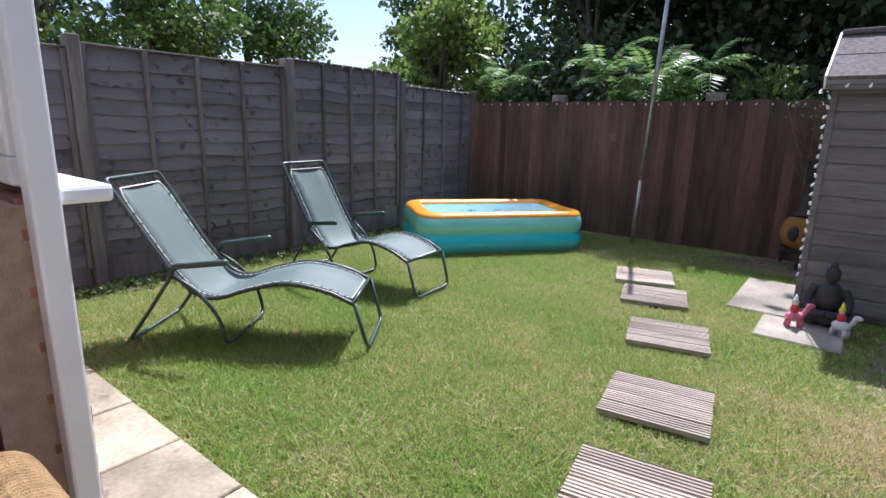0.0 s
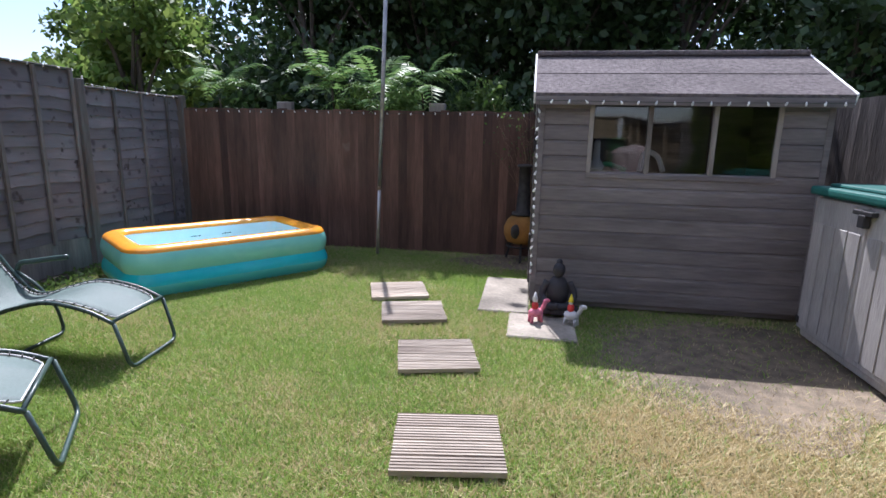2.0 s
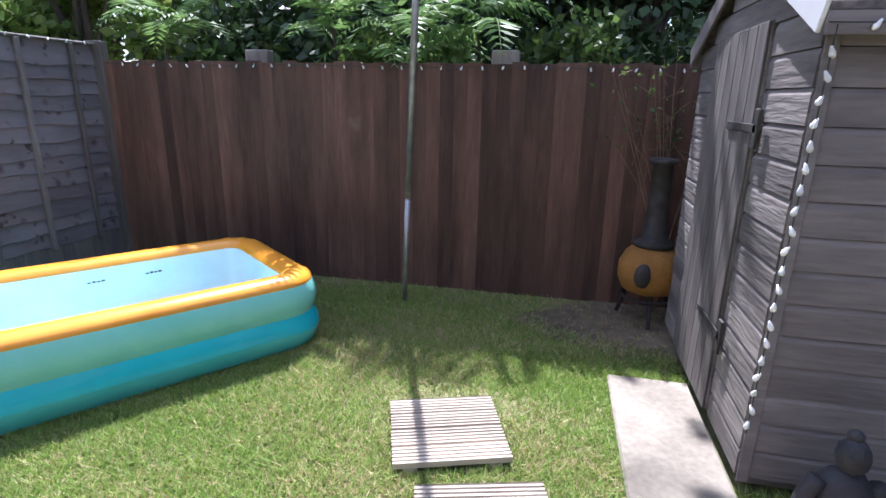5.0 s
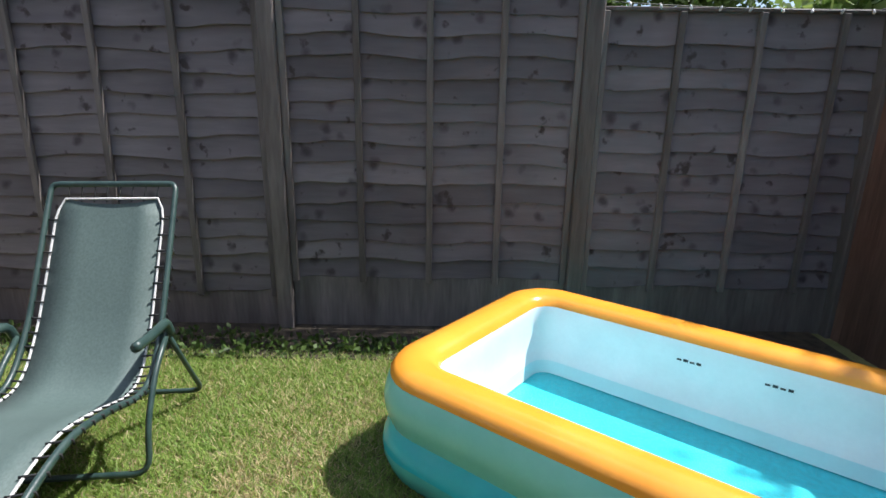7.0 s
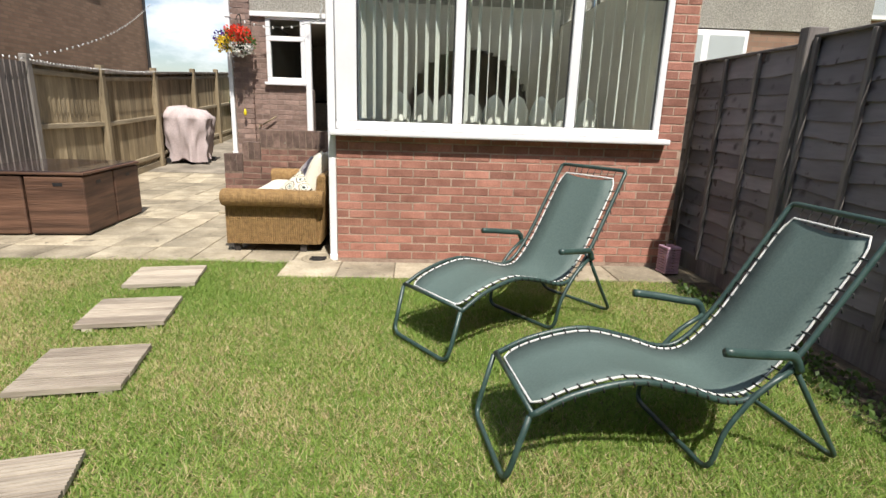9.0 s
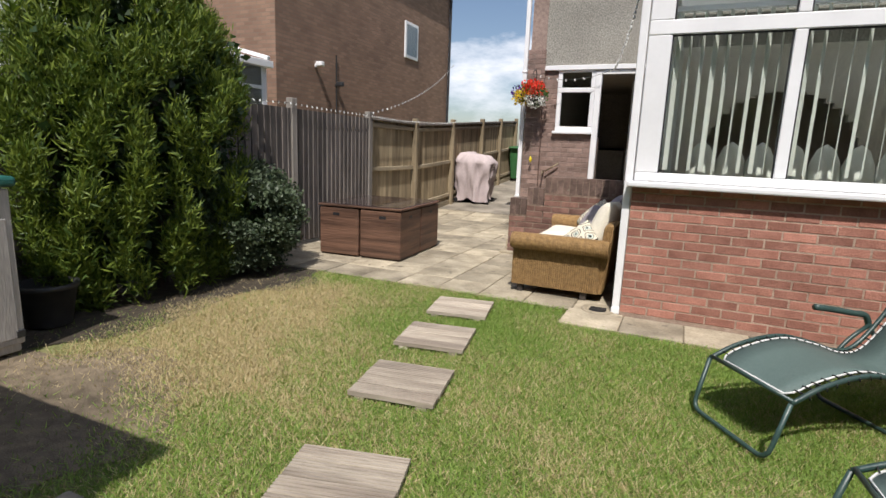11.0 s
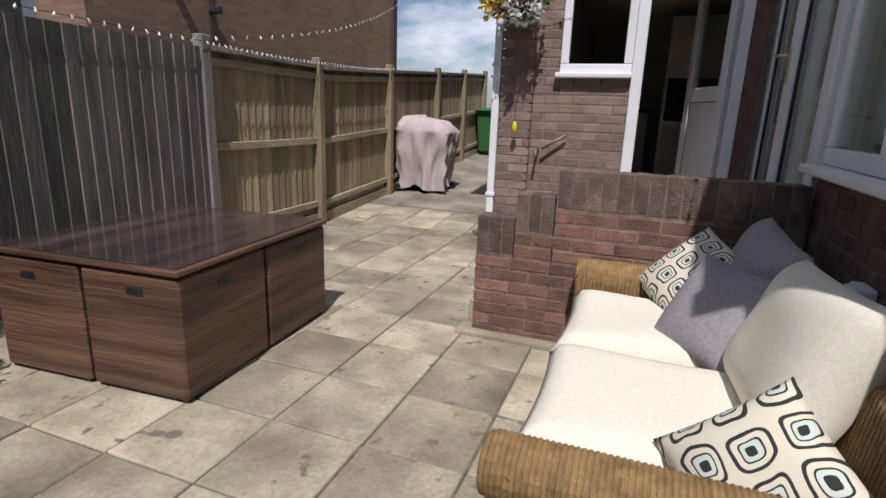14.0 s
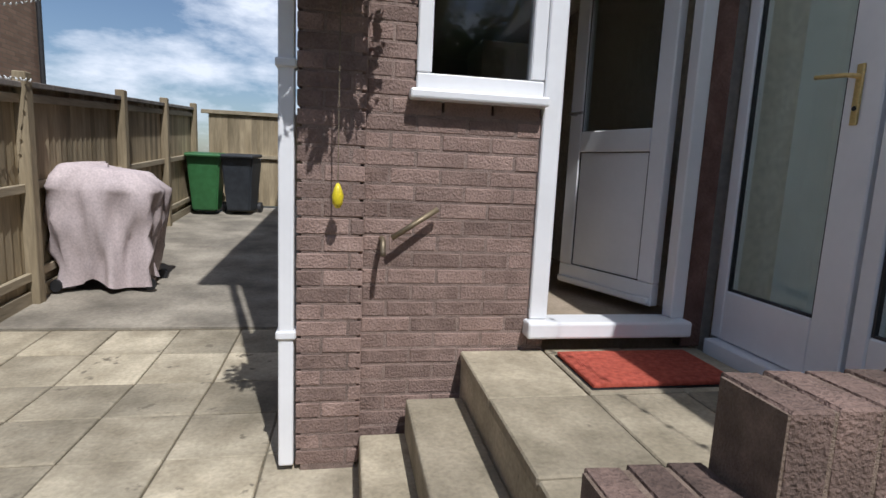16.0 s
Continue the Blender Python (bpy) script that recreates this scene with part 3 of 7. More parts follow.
# terrace neighbour on the far side of the lap fence
terrace = thing("terrace_house", "pebbledash terrace house seen over the lap fence", "house", kind="structure")
boxpart("lower_wall", terrace, brick_far, -7.65, -3.42, -3.9, -3.7, -0.1, 2.70)
boxpart("upper_wall", terrace, pebble, -7.65, -3.42, -3.9, -3.66, 2.71, 5.6, label="grey pebbledash upper wall")
boxpart("set_back_wall", terrace, brick_far, -16, -7.66, -4.6, -4.4, -0.1, 5.6)
boxpart("roof", terrace, tile_far, -16, -3.6, -11.5, -3.4, 5.6, 5.75)
for x, w_, y, z0, z1 in ((-5.75, 1.3, -3.72, 1.65, 2.68), (-10.6, 2.6, -4.42, 3.05, 4.3), (-15.0, 1.6, -4.42, 3.6, 4.6)):
    w = boxpart("window", terrace, upvc, x, x + w_, y, y + 0.10, z0, z1, 0.01, "white framed window")
    half = w_ / 2
    for k in range(2):
        boxpart("pane", w, glass_dark, x + 0.07 + half * k, x + half - 0.04 + half * k, y + 0.09, y + 0.11, z0 + 0.08, z1 - 0.08)

# ---------------------------------------------------------------- far brick, glazing and more surfaces


def brick_pattern(name, a, b, m_col):
    """Brickwork for walls that stay far off: courses 75 mm high, on walls that face x or y."""
    m = bpy.data.materials.new(name)
    m.use_nodes = True
    n, l = m.node_tree.nodes, m.node_tree.links
    tc, sep, addn, com = n.new("ShaderNodeTexCoord"), n.new("ShaderNodeSeparateXYZ"), n.new("ShaderNodeMath"), n.new("ShaderNodeCombineXYZ")
    l.new(tc.outputs["Object"], sep.inputs[0])
    l.new(sep.outputs[0], addn.inputs[0])
    l.new(sep.outputs[1], addn.inputs[1])
    l.new(addn.outputs[0], com.inputs[0])
    l.new(sep.outputs[2], com.inputs[1])
    t = n.new("ShaderNodeTexBrick")
    t.inputs["Scale"].default_value = 1.0
    t.inputs["Brick Width"].default_value, t.inputs["Row Height"].default_value, t.inputs["Mortar Size"].default_value = 0.225, 0.075, 0.008
    t.inputs["Color1"].default_value, t.inputs["Color2"].default_value, t.inputs["Mortar"].default_value = (*a, 1), (*b, 1), (*m_col, 1)
    l.new(com.outputs[0], t.inputs["Vector"])
    nz = n.new("ShaderNodeTexNoise")
    nz.inputs["Scale"].default_value, nz.inputs["Detail"].default_value = 1.2, 6
    l.new(tc.outputs["Object"], nz.inputs["Vector"])
    mr = n.new("ShaderNodeMapRange")
    mr.inputs["To Min"].default_value, mr.inputs["To Max"].default_value = 0.65, 1.3
    l.new(nz.outputs["Fac"], mr.inputs["Value"])
    sc = n.new("ShaderNodeVectorMath")
    sc.operation = "SCALE"
    l.new(t.outputs["Color"], sc.inputs[0])
    l.new(mr.outputs[0], sc.inputs["Scale"])
    p = n["Principled BSDF"]
    l.new(sc.outputs[0], p.inputs["Base Color"])
    p.inputs["Roughness"].default_value = 0.92
    bp = n.new("ShaderNodeBump")
    bp.inputs["Strength"].default_value, bp.inputs["Distance"].default_value = 0.6, 0.01
    l.new(t.outputs["Fac"], bp.inputs["Height"])
    bp.invert = True
    l.new(bp.outputs[0], p.inputs["Normal"])
    return m


brick_wall_far = brick_pattern("brown_brickwork", (0.21, 0.125, 0.085), (0.29, 0.18, 0.125), (0.20, 0.145, 0.105))
for o in list(house.children) + list(terrace.children):
    if o.name.startswith(("side_wall", "back_wall", "lower_wall")):
        o.data.materials[0] = brick_wall_far
white_cloth = M("white_blind_fabric", (0.74, 0.75, 0.68), (0.8, 0.81, 0.74), 20, bump=0.1, vary=0.06, stain=0.05, rough=0.9)
cream_cloth = M("cream_cushion_cloth", (0.78, 0.73, 0.60), (0.84, 0.79, 0.66), 60, bump=0.25, vary=0.05, stain=0.08, rough=0.95, fine=6)
grey_cloth = M("grey_and_shaded_cushion_cloth", (0.30, 0.27, 0.29), (0.38, 0.34, 0.36), 60, bump=0.25, vary=0.1, stain=0.1, rough=0.95, fine=6)
red_mat = M("red_coir_mat", (0.45, 0.075, 0.045), (0.62, 0.13, 0.08), 40, bump=1.0, rough=1.0)
stone_step = M("worn_step_concrete", (0.27, 0.23, 0.16), (0.42, 0.36, 0.26), 5, bump=0.5, stain=0.35, rough=0.9, spot=((0.12, 0.10, 0.075), 9, 0.70))
oven_black = M("black_oven_glass", (0.01, 0.01, 0.012), (0.016, 0.016, 0.018), 4, bump=0.0, rough=0.12)
unit_cream = M("cream_kitchen_unit", (0.62, 0.60, 0.54), (0.68, 0.66, 0.6), 3, bump=0.02, rough=0.4)
roof_sheet = leafy("translucent_roof_sheet", (0.75, 0.76, 0.76), (0.75, 0.76, 0.76), 0.5, 0.4)


def frame_bar(parent, name, x0, x1, y0, y1, z0, z1, label=""):
    return boxpart(name, parent, upvc, x0, x1, y0, y1, z0, z1, 0.006, label)


# ---------------------------------------------------------------- sun room windows
win = thing("window_sunroom", "wide white plastic sun room window with three panes", "window", kind="structure")
X0, X1 = -2.88, -0.045
for z0, z1 in ((1.175, 1.245), (2.32, 2.43), (2.72, 2.80)):
    frame_bar(win, "window_frame", X0, X1, -0.10, -0.005, z0, z1)
for x0, x1 in ((X0, X0 + 0.06), (-2.11, -2.03), (-1.12, -1.04), (-0.22, X1)):
    for z0, z1 in ((1.247, 2.318), (2.432, 2.718)):
        frame_bar(win, "mullion", x0, x1, -0.098, -0.007, z0, z1)
for x0, x1 in ((X0 + 0.06, -2.11), (-2.03, -1.12), (-1.04, -0.22)):
    for z0, z1 in ((1.245, 2.32), (2.43, 2.72)):
        g = boxpart("pane", win, glass, x0, x1, -0.058, -0.050, z0, z1)
        g.visible_shadow = False
        for a, b in ((x0, x0 + 0.012), (x1 - 0.012, x1)):
            boxpart("gasket", win, black_mat, a, b, -0.047, -0.030, z0, z1)
        boxpart("gasket", win, black_mat, x0 + 0.013, x1 - 0.013, -0.047, -0.030, z1 - 0.012, z1)
bm = bmesh.new()
soft_box(bm, -2.94, 0.0, -0.02, 0.11, 1.125, 1.172, 0.012, 2)
part("window_sill", bm, upvc, win, "projecting white sill")
frame_bar(win, "fascia", -3.16, 0.05, -0.10, 0.03, 2.805, 2.93)
gut = bmesh.new()
tube(gut, [(-3.25, 0.10, 2.91), (0.12, 0.10, 2.91)], 0.055, 10)
part("gutter", gut, upvc, win)

# east glazing of the sun room: windows over the dwarf wall, then glazed doors by the landing
win2 = thing("window_sunroom_side", "white framed side windows of the sun room", "window", kind="structure")
for z0, z1 in ((1.165, 1.245), (2.32, 2.43), (2.72, 2.80)):
    frame_bar(win2, "window_frame", -0.12, -0.042, -2.25, -0.21, z0, z1)
for y in (-2.25, -1.60, -0.92, -0.29):
    for z0, z1 in ((1.247, 2.318), (2.432, 2.718)):
        frame_bar(win2, "mullion", -0.117, -0.044, y, y + 0.075, z0, z1)
for y0, y1 in ((-2.175, -1.60), (-1.525, -0.92), (-0.845, -0.29)):
    for z0, z1 in ((1.245, 2.32), (2.43, 2.72)):
        g = boxpart("pane", win2, glass, -0.066, -0.058, y0, y1, z0, z1)
        g.visible_shadow = False
bm = bmesh.new()
soft_box(bm, -0.12, 0.05, -2.27, -0.16, 1.12, 1.162, 0.01, 2)
part("window_sill", bm, upvc, win2)
frame_bar(win2, "fascia", -0.10, 0.05, -3.86, -0.11, 2.805, 2.93)

pd = thing("door_sunroom", "white glazed sun room doors with a brass handle", "door", kind="structure")
frame_bar(pd, "threshold", -0.12, 0.04, -3.85, -2.27, 0.50, 0.60)
frame_bar(pd, "head_frame", -0.10, -0.02, -3.85, -2.27, 2.72, 2.80)
for y0, y1 in ((-3.88, -3.17), (-3.15, -2.28)):
    pa, pb = y0 + 0.07, y1 - 0.15
    leaf = frame_bar(pd, "door_leaf", -0.09, -0.018, y0, pa, 0.605, 2.715)
    frame_bar(leaf, "stile", -0.09, -0.018, pb, y1, 0.605, 2.715)
    frame_bar(leaf, "rail", -0.088, -0.02, pa, pb, 0.605, 0.85)
    frame_bar(leaf, "rail", -0.088, -0.02, pa, pb, 2.60, 2.715)
    g = boxpart("pane", leaf, glass, -0.06, -0.052, pa, pb, 0.85, 2.60)
    g.visible_shadow = False
    for q0, q1, z0, z1 in ((pa, pa + 0.010, 0.85, 2.60), (pb - 0.010, pb, 0.85, 2.60), (pa + 0.011, pb - 0.011, 0.85, 0.86)):
        boxpart("gasket", leaf, black_mat, -0.050, -0.030, q0, q1, z0, z1)
hb = bmesh.new()
soft_box(hb, -0.017, -0.007, -3.275, -3.245, 1.60, 1.82, 0.004)
tube(hb, rounded([(-0.01, -3.26, 1.775), (0.045, -3.26, 1.775), (0.05, -3.39, 1.785)], 0.02), 0.009, 8)
part("door_handle", hb, brass, pd, "brass lever handle")
bm = bmesh.new()
tube(bm, [(-0.0065, -3.26, 1.66), (-0.004, -3.26, 1.66)], 0.009, 10)
part("keyhole", bm, black_mat, pd, "dark lock cylinder")

# sun room shell
shell = thing("sunroom_shell", "cream sun room interior with a dark archway", "room", kind="structure")
boxpart("floor", shell, floor_in, -3.0, -0.21, -3.84, -0.21, 0.40, 0.52)
boxpart("west_wall", shell, cream_wall, -3.09, -2.9, -3.85, -0.205, 0.0, 2.66)
bm = bmesh.new()
AX, AR, AZ = -1.55, 0.92, 1.42
cols = [-2.9] + [AX + AR * math.cos(math.pi * (1 - i / 24)) for i in range(25)] + [-0.1]
for xa, xb in zip(cols, cols[1:]):
    xm = (xa + xb) / 2
    low = 0.5 if abs(xm - AX) > AR else AZ + math.sqrt(max(0, AR * AR - (xm - AX) ** 2)) * 0.95
    box(bm, xa, xb, -3.98, -3.86, low, 2.9)
part("back_wall", bm, cream_wall, shell)
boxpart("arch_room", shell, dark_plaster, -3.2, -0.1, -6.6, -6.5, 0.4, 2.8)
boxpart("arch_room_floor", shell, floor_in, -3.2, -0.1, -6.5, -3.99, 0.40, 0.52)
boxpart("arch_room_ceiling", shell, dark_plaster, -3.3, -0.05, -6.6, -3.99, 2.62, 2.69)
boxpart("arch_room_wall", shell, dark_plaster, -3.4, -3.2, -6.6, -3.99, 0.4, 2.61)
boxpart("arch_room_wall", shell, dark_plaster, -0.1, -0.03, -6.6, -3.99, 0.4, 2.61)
bm = bmesh.new()
vs = [bm.verts.new(p) for p in ((-3.12, 0.12, 2.94), (0.1, 0.12, 2.94), (0.1, -3.84, 3.35), (-3.12, -3.84, 3.35), (-3.12, 0.12, 2.96), (0.1, 0.12, 2.96), (0.1, -3.84, 3.37), (-3.12, -3.84, 3.37))]
for f in ((0, 1, 2, 3), (7, 6, 5, 4), (0, 4, 5, 1), (1, 5, 6, 2), (2, 6, 7, 3), (3, 7, 4, 0)):
    bm.faces.new([vs[i] for i in f])
part("roof", bm, roof_sheet, shell, "pale translucent sheet roof")

blind = thing("vertical_blind", "pale vertical slat blind hanging in the sun room window", "blind")
boxpart("head_rail", blind, upvc, -2.85, -0.22, -0.205, -0.165, 2.52, 2.56, 0.004)
for i in range(29):
    x = -2.80 + i * 0.0905
    a = radians(70 + 9 * math.sin(i * 1.7))
    bm = bmesh.new()
    dx, dy = 0.042 * math.cos(a), 0.042 * math.sin(a)
    box(bm, -0.042, 0.042, -0.0008, 0.0008, 1.27, 2.52, Matrix.Translation((x, -0.19, 0)) @ Matrix.Rotation(a, 4, "Z"))
    part("slat", bm, white_cloth, blind)

blind2 = thing("vertical_blind", "pale vertical slat blind behind the side glazing", "blind")
boxpart("head_rail", blind2, upvc, -0.245, -0.205, -3.75, -0.28, 2.66, 2.70, 0.004)
for i in range(34):
    y = -3.70 + i * 0.0995
    a = radians(110 + 12 * math.sin(i * 2.3))
    bm = bmesh.new()
    box(bm, -0.044, 0.044, -0.0008, 0.0008, 0.62 if y < -2.3 else 1.27, 2.66, Matrix.Translation((-0.225, y, 0)) @ Matrix.Rotation(a, 4, "Z"))
    part("slat", bm, white_cloth, blind2)

ins = thing("indoor_sofa", "white sofa with plump cushions in the sun room", "sofa")
bm = bmesh.new()
soft_box(bm, -2.65, -0.45, -1.55, -0.85, 0.54, 0.95, 0.06, 3)
part("base", bm, cream_cloth, ins, smooth=True)
for i in range(9):
    bm = bmesh.new()
    ball(bm, (-2.52 + 0.245 * i, -0.98, 1.20), (0.135, 0.14, 0.34), sub=2)
    part("back_cushion", bm, white_cloth, ins, smooth=True)

# ---------------------------------------------------------------- kitchen window and door
kw = thing("window_kitchen", "small white plastic kitchen window with a fanlight", "window", kind="structure")
for x0, x1, z0, z1 in ((0.955, 1.53, 1.69, 1.76), (0.955, 1.53, 2.28, 2.35), (0.955, 1.53, 2.58, 2.63), (0.955, 1.02, 1.762, 2.278), (1.465, 1.53, 1.762, 2.278), (0.955, 1.02, 2.352, 2.578), (1.465, 1.53, 2.352, 2.578)):
    frame_bar(kw, "window_frame", x0, x1, YK - 0.06, YK + 0.012, z0, z1)
boxpart("pane", kw, glass_dark, 1.02, 1.465, YK - 0.03, YK - 0.024, 1.76, 2.28).visible_shadow = False
boxpart("pane", kw, glass_dark, 1.02, 1.465, YK - 0.03, YK - 0.024, 2.35, 2.58).visible_shadow = False
bm = bmesh.new()
soft_box(bm, 0.945, 1.56, YK - 0.05, YK + 0.075, 1.645, 1.688, 0.01, 2)
part("window_sill", bm, upvc, kw)
for o in kw.children:
    o.location.z += 0.02
kd = thing("door_kitchen", "white plastic kitchen door standing open, glazed above a panel", "door", kind="structure")
frame_bar(kd, "jamb", 0.865, 0.953, YK - 0.06, YK + 0.02, 0.69, 2.625)
frame_bar(kd, "jamb", 0.14, 0.215, YK - 0.06, YK + 0.02, 0.69, 2.625)
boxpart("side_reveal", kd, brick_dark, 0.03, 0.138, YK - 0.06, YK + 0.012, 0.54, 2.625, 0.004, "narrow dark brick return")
frame_bar(kd, "door_head", 0.217, 0.863, YK - 0.06, YK + 0.02, 2.56, 2.625)
bm = bmesh.new()
soft_box(bm, 0.13, 0.975, YK - 0.08, YK + 0.08, 0.608, 0.688, 0.012, 2)
part("threshold", bm, upvc, kd)
md = Matrix.Translation((0.225, YK - 0.12, 0.715)) @ Matrix.Rotation(radians(-70), 4, "Z")
leaf = boxpart("door_leaf", kd, upvc, 0.0, 0.70, -0.03, 0.03, 0.0, 0.12, 0.006, m=md)
for x0, x1, z0, z1 in ((0, 0.10, 0.121, 1.83), (0.60, 0.70, 0.121, 1.83), (0.101, 0.599, 0.80, 0.92), (0.101, 0.599, 1.72, 1.83)):
    boxpart("stile", leaf, upvc, x0, x1, -0.03, 0.03, z0, z1, 0.006, m=md)
boxpart("panel", leaf, upvc, 0.10, 0.60, -0.018, 0.018, 0.12, 0.80, m=md)
boxpart("pane", leaf, glass_dark, 0.10, 0.60, -0.006, 0.006, 0.92, 1.72, m=md)
for x0, x1, z0, z1 in ((0.10, 0.106, 0.12, 0.80), (0.594, 0.60, 0.12, 0.80), (0.107, 0.593, 0.12, 0.126), (0.107, 0.593, 0.794, 0.80), (0.10, 0.106, 0.92, 1.72), (0.594, 0.60, 0.92, 1.72)):
    boxpart("gasket", leaf, black_mat, x0, x1, 0.0185, 0.022, z0, z1, m=md)
boxpart("weather_bar", leaf, upvc, 0.01, 0.69, 0.031, 0.05, 0.01, 0.045, 0.005, m=md)
hb = bmesh.new()
tube(hb, [md @ Vector(p) for p in ((0.65, 0.03, 1.02), (0.65, 0.08, 1.02), (0.54, 0.085, 1.02))], 0.009, 6)
part("door_handle", hb, steel, leaf)
kr = thing("kitchen_room", "dim kitchen interior with pale floor", "room", kind="structure")
boxpart("floor", kr, floor_in, -0.02, 1.74, -8.0, YK - 0.09, 0.45, 0.65)
boxpart("back_wall", kr, cream_wall, -0.02, 1.74, -8.1, -8.0, 0.4, 2.75)
boxpart("side_wall", kr, cream_wall, -0.03, 0.02, -8.0, YK - 0.26, 0.6, 2.69)
boxpart("side_wall", kr, cream_wall, 1.70, 1.745, -8.0, YK - 0.26, 0.6, 2.69)
boxpart("ceiling", kr, cream_wall, -0.02, 1.74, -8.0, YK - 0.26, 2.692, 2.74)
oven = thing("oven_unit", "tall cream kitchen unit with a black built-in oven", "kitchen unit")
boxpart("body", oven, unit_cream, 0.05, 0.65, -7.0, -6.4, 0.6, 2.55, 0.005)
boxpart("oven_door", oven, oven_black, 0.08, 0.62, -6.4, -6.37, 1.35, 1.85, 0.005, "black oven door")
boxpart("cupboard_door", oven, unit_cream, 0.08, 0.62, -6.4, -6.38, 0.7, 1.3, 0.004)
cup = thing("wall_cupboard", "cream kitchen cupboards with a dark worktop", "kitchen unit")
boxpart("body", cup, unit_cream, 0.8, 1.69, -7.9, -7.3, 0.6, 1.45, 0.004)
boxpart("worktop", cup, oven_black, 0.78, 1.70, -7.9, -7.26, 1.46, 1.50, 0.004)

# ---------------------------------------------------------------- garden wall, steps and landing
gw = thing("garden_wall", "stepped dark red brick retaining wall with upright coping bricks", "wall", kind="structure")
YW = -2.15
soldier = bmesh.new()
soft_box(soldier, 0, 0.07, 0, 0.15, 0, 0.215, 0.004, 1)
for v in soldier.verts:
    v.co += Vector((random.uniform(-1, 1), random.uniform(-1, 1), random.uniform(-1, 1))) * 0.0016
soldier = mesh_of("coping_brick", soldier, brick_coping)
for x0, x1, top in ((1.438, 1.665, 0.757), (1.212, 1.434, 0.905), (0.0, 1.208, 1.06)):
    boxpart("mortar_bed", gw, mortar_dark, x0, x1 - 0.004, YW - 0.14, YW - 0.003, -0.1, top - 0.004)
    n = round((x1 - x0) / 0.080)
    pitch = (x1 - x0) / n
    for i in range(n):
        b = part("coping_brick", soldier, brick_dark, gw)
        b.scale = ((pitch - random.uniform(0.006, 0.009)) / 0.07, 1, 1)
        b.location = (x0 + pitch * i, YW - 0.15, top - 0.215 + random.uniform(-0.002, 0.002))
for x1, top, x0 in ((1.665, 0.535, 0.0),):
    brick_face(gw, (x1, YW, 0), math.pi, x1 - x0, top, brick_dark, 0.0, 220)
brick_face(gw, (1.43, YW, 0), math.pi, 1.43, 0.15, brick_dark, 0.530, 240)
brick_face(gw, (1.20, YW, 0), math.pi, 1.20, 0.15, brick_dark, 0.685, 250)
bm = bmesh.new()
soft_box(bm, 0.9, 1.76, YW - 0.1, YW + 0.06, -0.05, 0.035, 0.015, 2)
part("footing", bm, stone_step, gw)
st = thing("steps", "worn concrete steps up to a slabbed landing", "steps", kind="structure")
bm = bmesh.new()
soft_box(bm, 1.30, 1.74, YK + 0.07, YW - 0.155, -0.05, 0.17, 0.012, 2)
part("step", bm, stone_step, st)
bm = bmesh.new()
soft_box(bm, 1.27, 1.535, YK + 0.07, YW - 0.155, 0.165, 0.335, 0.012, 2)
part("step", bm, stone_step, st)
boxpart("landing_base", st, stone_step, 0.05, 1.27, YK + 0.005, YW - 0.157, -0.05, 0.49)
for i in range(3):
    for j in range(3):
        boxpart("slab", st, stone_step, 0.055 + 0.41 * i, 0.055 + 0.41 * i + 0.402, YK + 0.01 + 0.525 * j, YK + 0.01 + 0.525 * j + 0.517, 0.491, 0.535 + 0.003 * ((i + j) % 2), 0.006)
mat_ = thing("doormat", "red coir doormat on the landing", "doormat")
bm = bmesh.new()
soft_box(bm, 0.19, 0.84, YK + 0.11, YK + 0.49, 0.542, 0.562, 0.006, 2)
part("mat", bm, red_mat, mat_, "red coir mat")
boxpart("rubber_backing", mat_, black_mat, 0.183, 0.847, YK + 0.103, YK + 0.497, 0.5375, 0.5415)

sk = thing("outdoor_socket", "pale plastic outdoor socket box on the shaded wall", "socket")
bm = bmesh.new()
soft_box(bm, -0.039, 0.02, -1.42, -1.30, 0.66, 0.80, 0.012, 2)
part("body", bm, upvc, sk)
bm = bmesh.new()
soft_box(bm, 0.0205, 0.032, -1.415, -1.305, 0.67, 0.79, 0.005, 1)
part("flap", bm, upvc, sk)

# rain pipes
dp = thing("downpipe", "white square plastic downpipe on the sun room corner", "downpipe")
bm = bmesh.new()
soft_box(bm, -0.035, 0.03, -0.085, -0.02, 0.03, 2.72, 0.008, 2)
part("pipe", bm, upvc, dp)
bm = bmesh.new()
soft_box(bm, -0.04, 0.035, -0.09, -0.01, 0.0, 0.06, 0.008, 2, Matrix.Rotation(radians(2), 4, "X"))
part("shoe", bm, upvc, dp)
dr = thing("drain_gully", "round dark drain gully in a rough mortar surround", "drain")
bm = bmesh.new()
lathe(bm, [(0.075, -0.02), (0.115, 0.012), (0.135, 0.016), (0.15, 0.006), (0.155, -0.02)], 18, Matrix.Translation((0.15, -0.06, 0.0)), cap=False)
part("surround", bm, stone_step, dr)
bm = bmesh.new()
lathe(bm, [(0.0005, 0.003), (0.078, 0.003)], 18, Matrix.Translation((0.15, -0.06, 0.0)), cap=False)
part("opening", bm, black_mat, dr)
for k in range(5):
    boxpart("grate_bar", dr, iron, 0.15 - 0.07, 0.15 + 0.07, -0.06 - 0.05 + 0.025 * k - 0.004, -0.06 - 0.05 + 0.025 * k + 0.004, 0.004, 0.010)
dp2 = thing("downpipe", "white square plastic downpipe on the house corner", "downpipe")
bm = bmesh.new()
soft_box(bm, 2.03, 2.095, YK + 0.0, YK + 0.065, 0.03, 5.5, 0.008, 2)
part("pipe", bm, upvc, dp2)
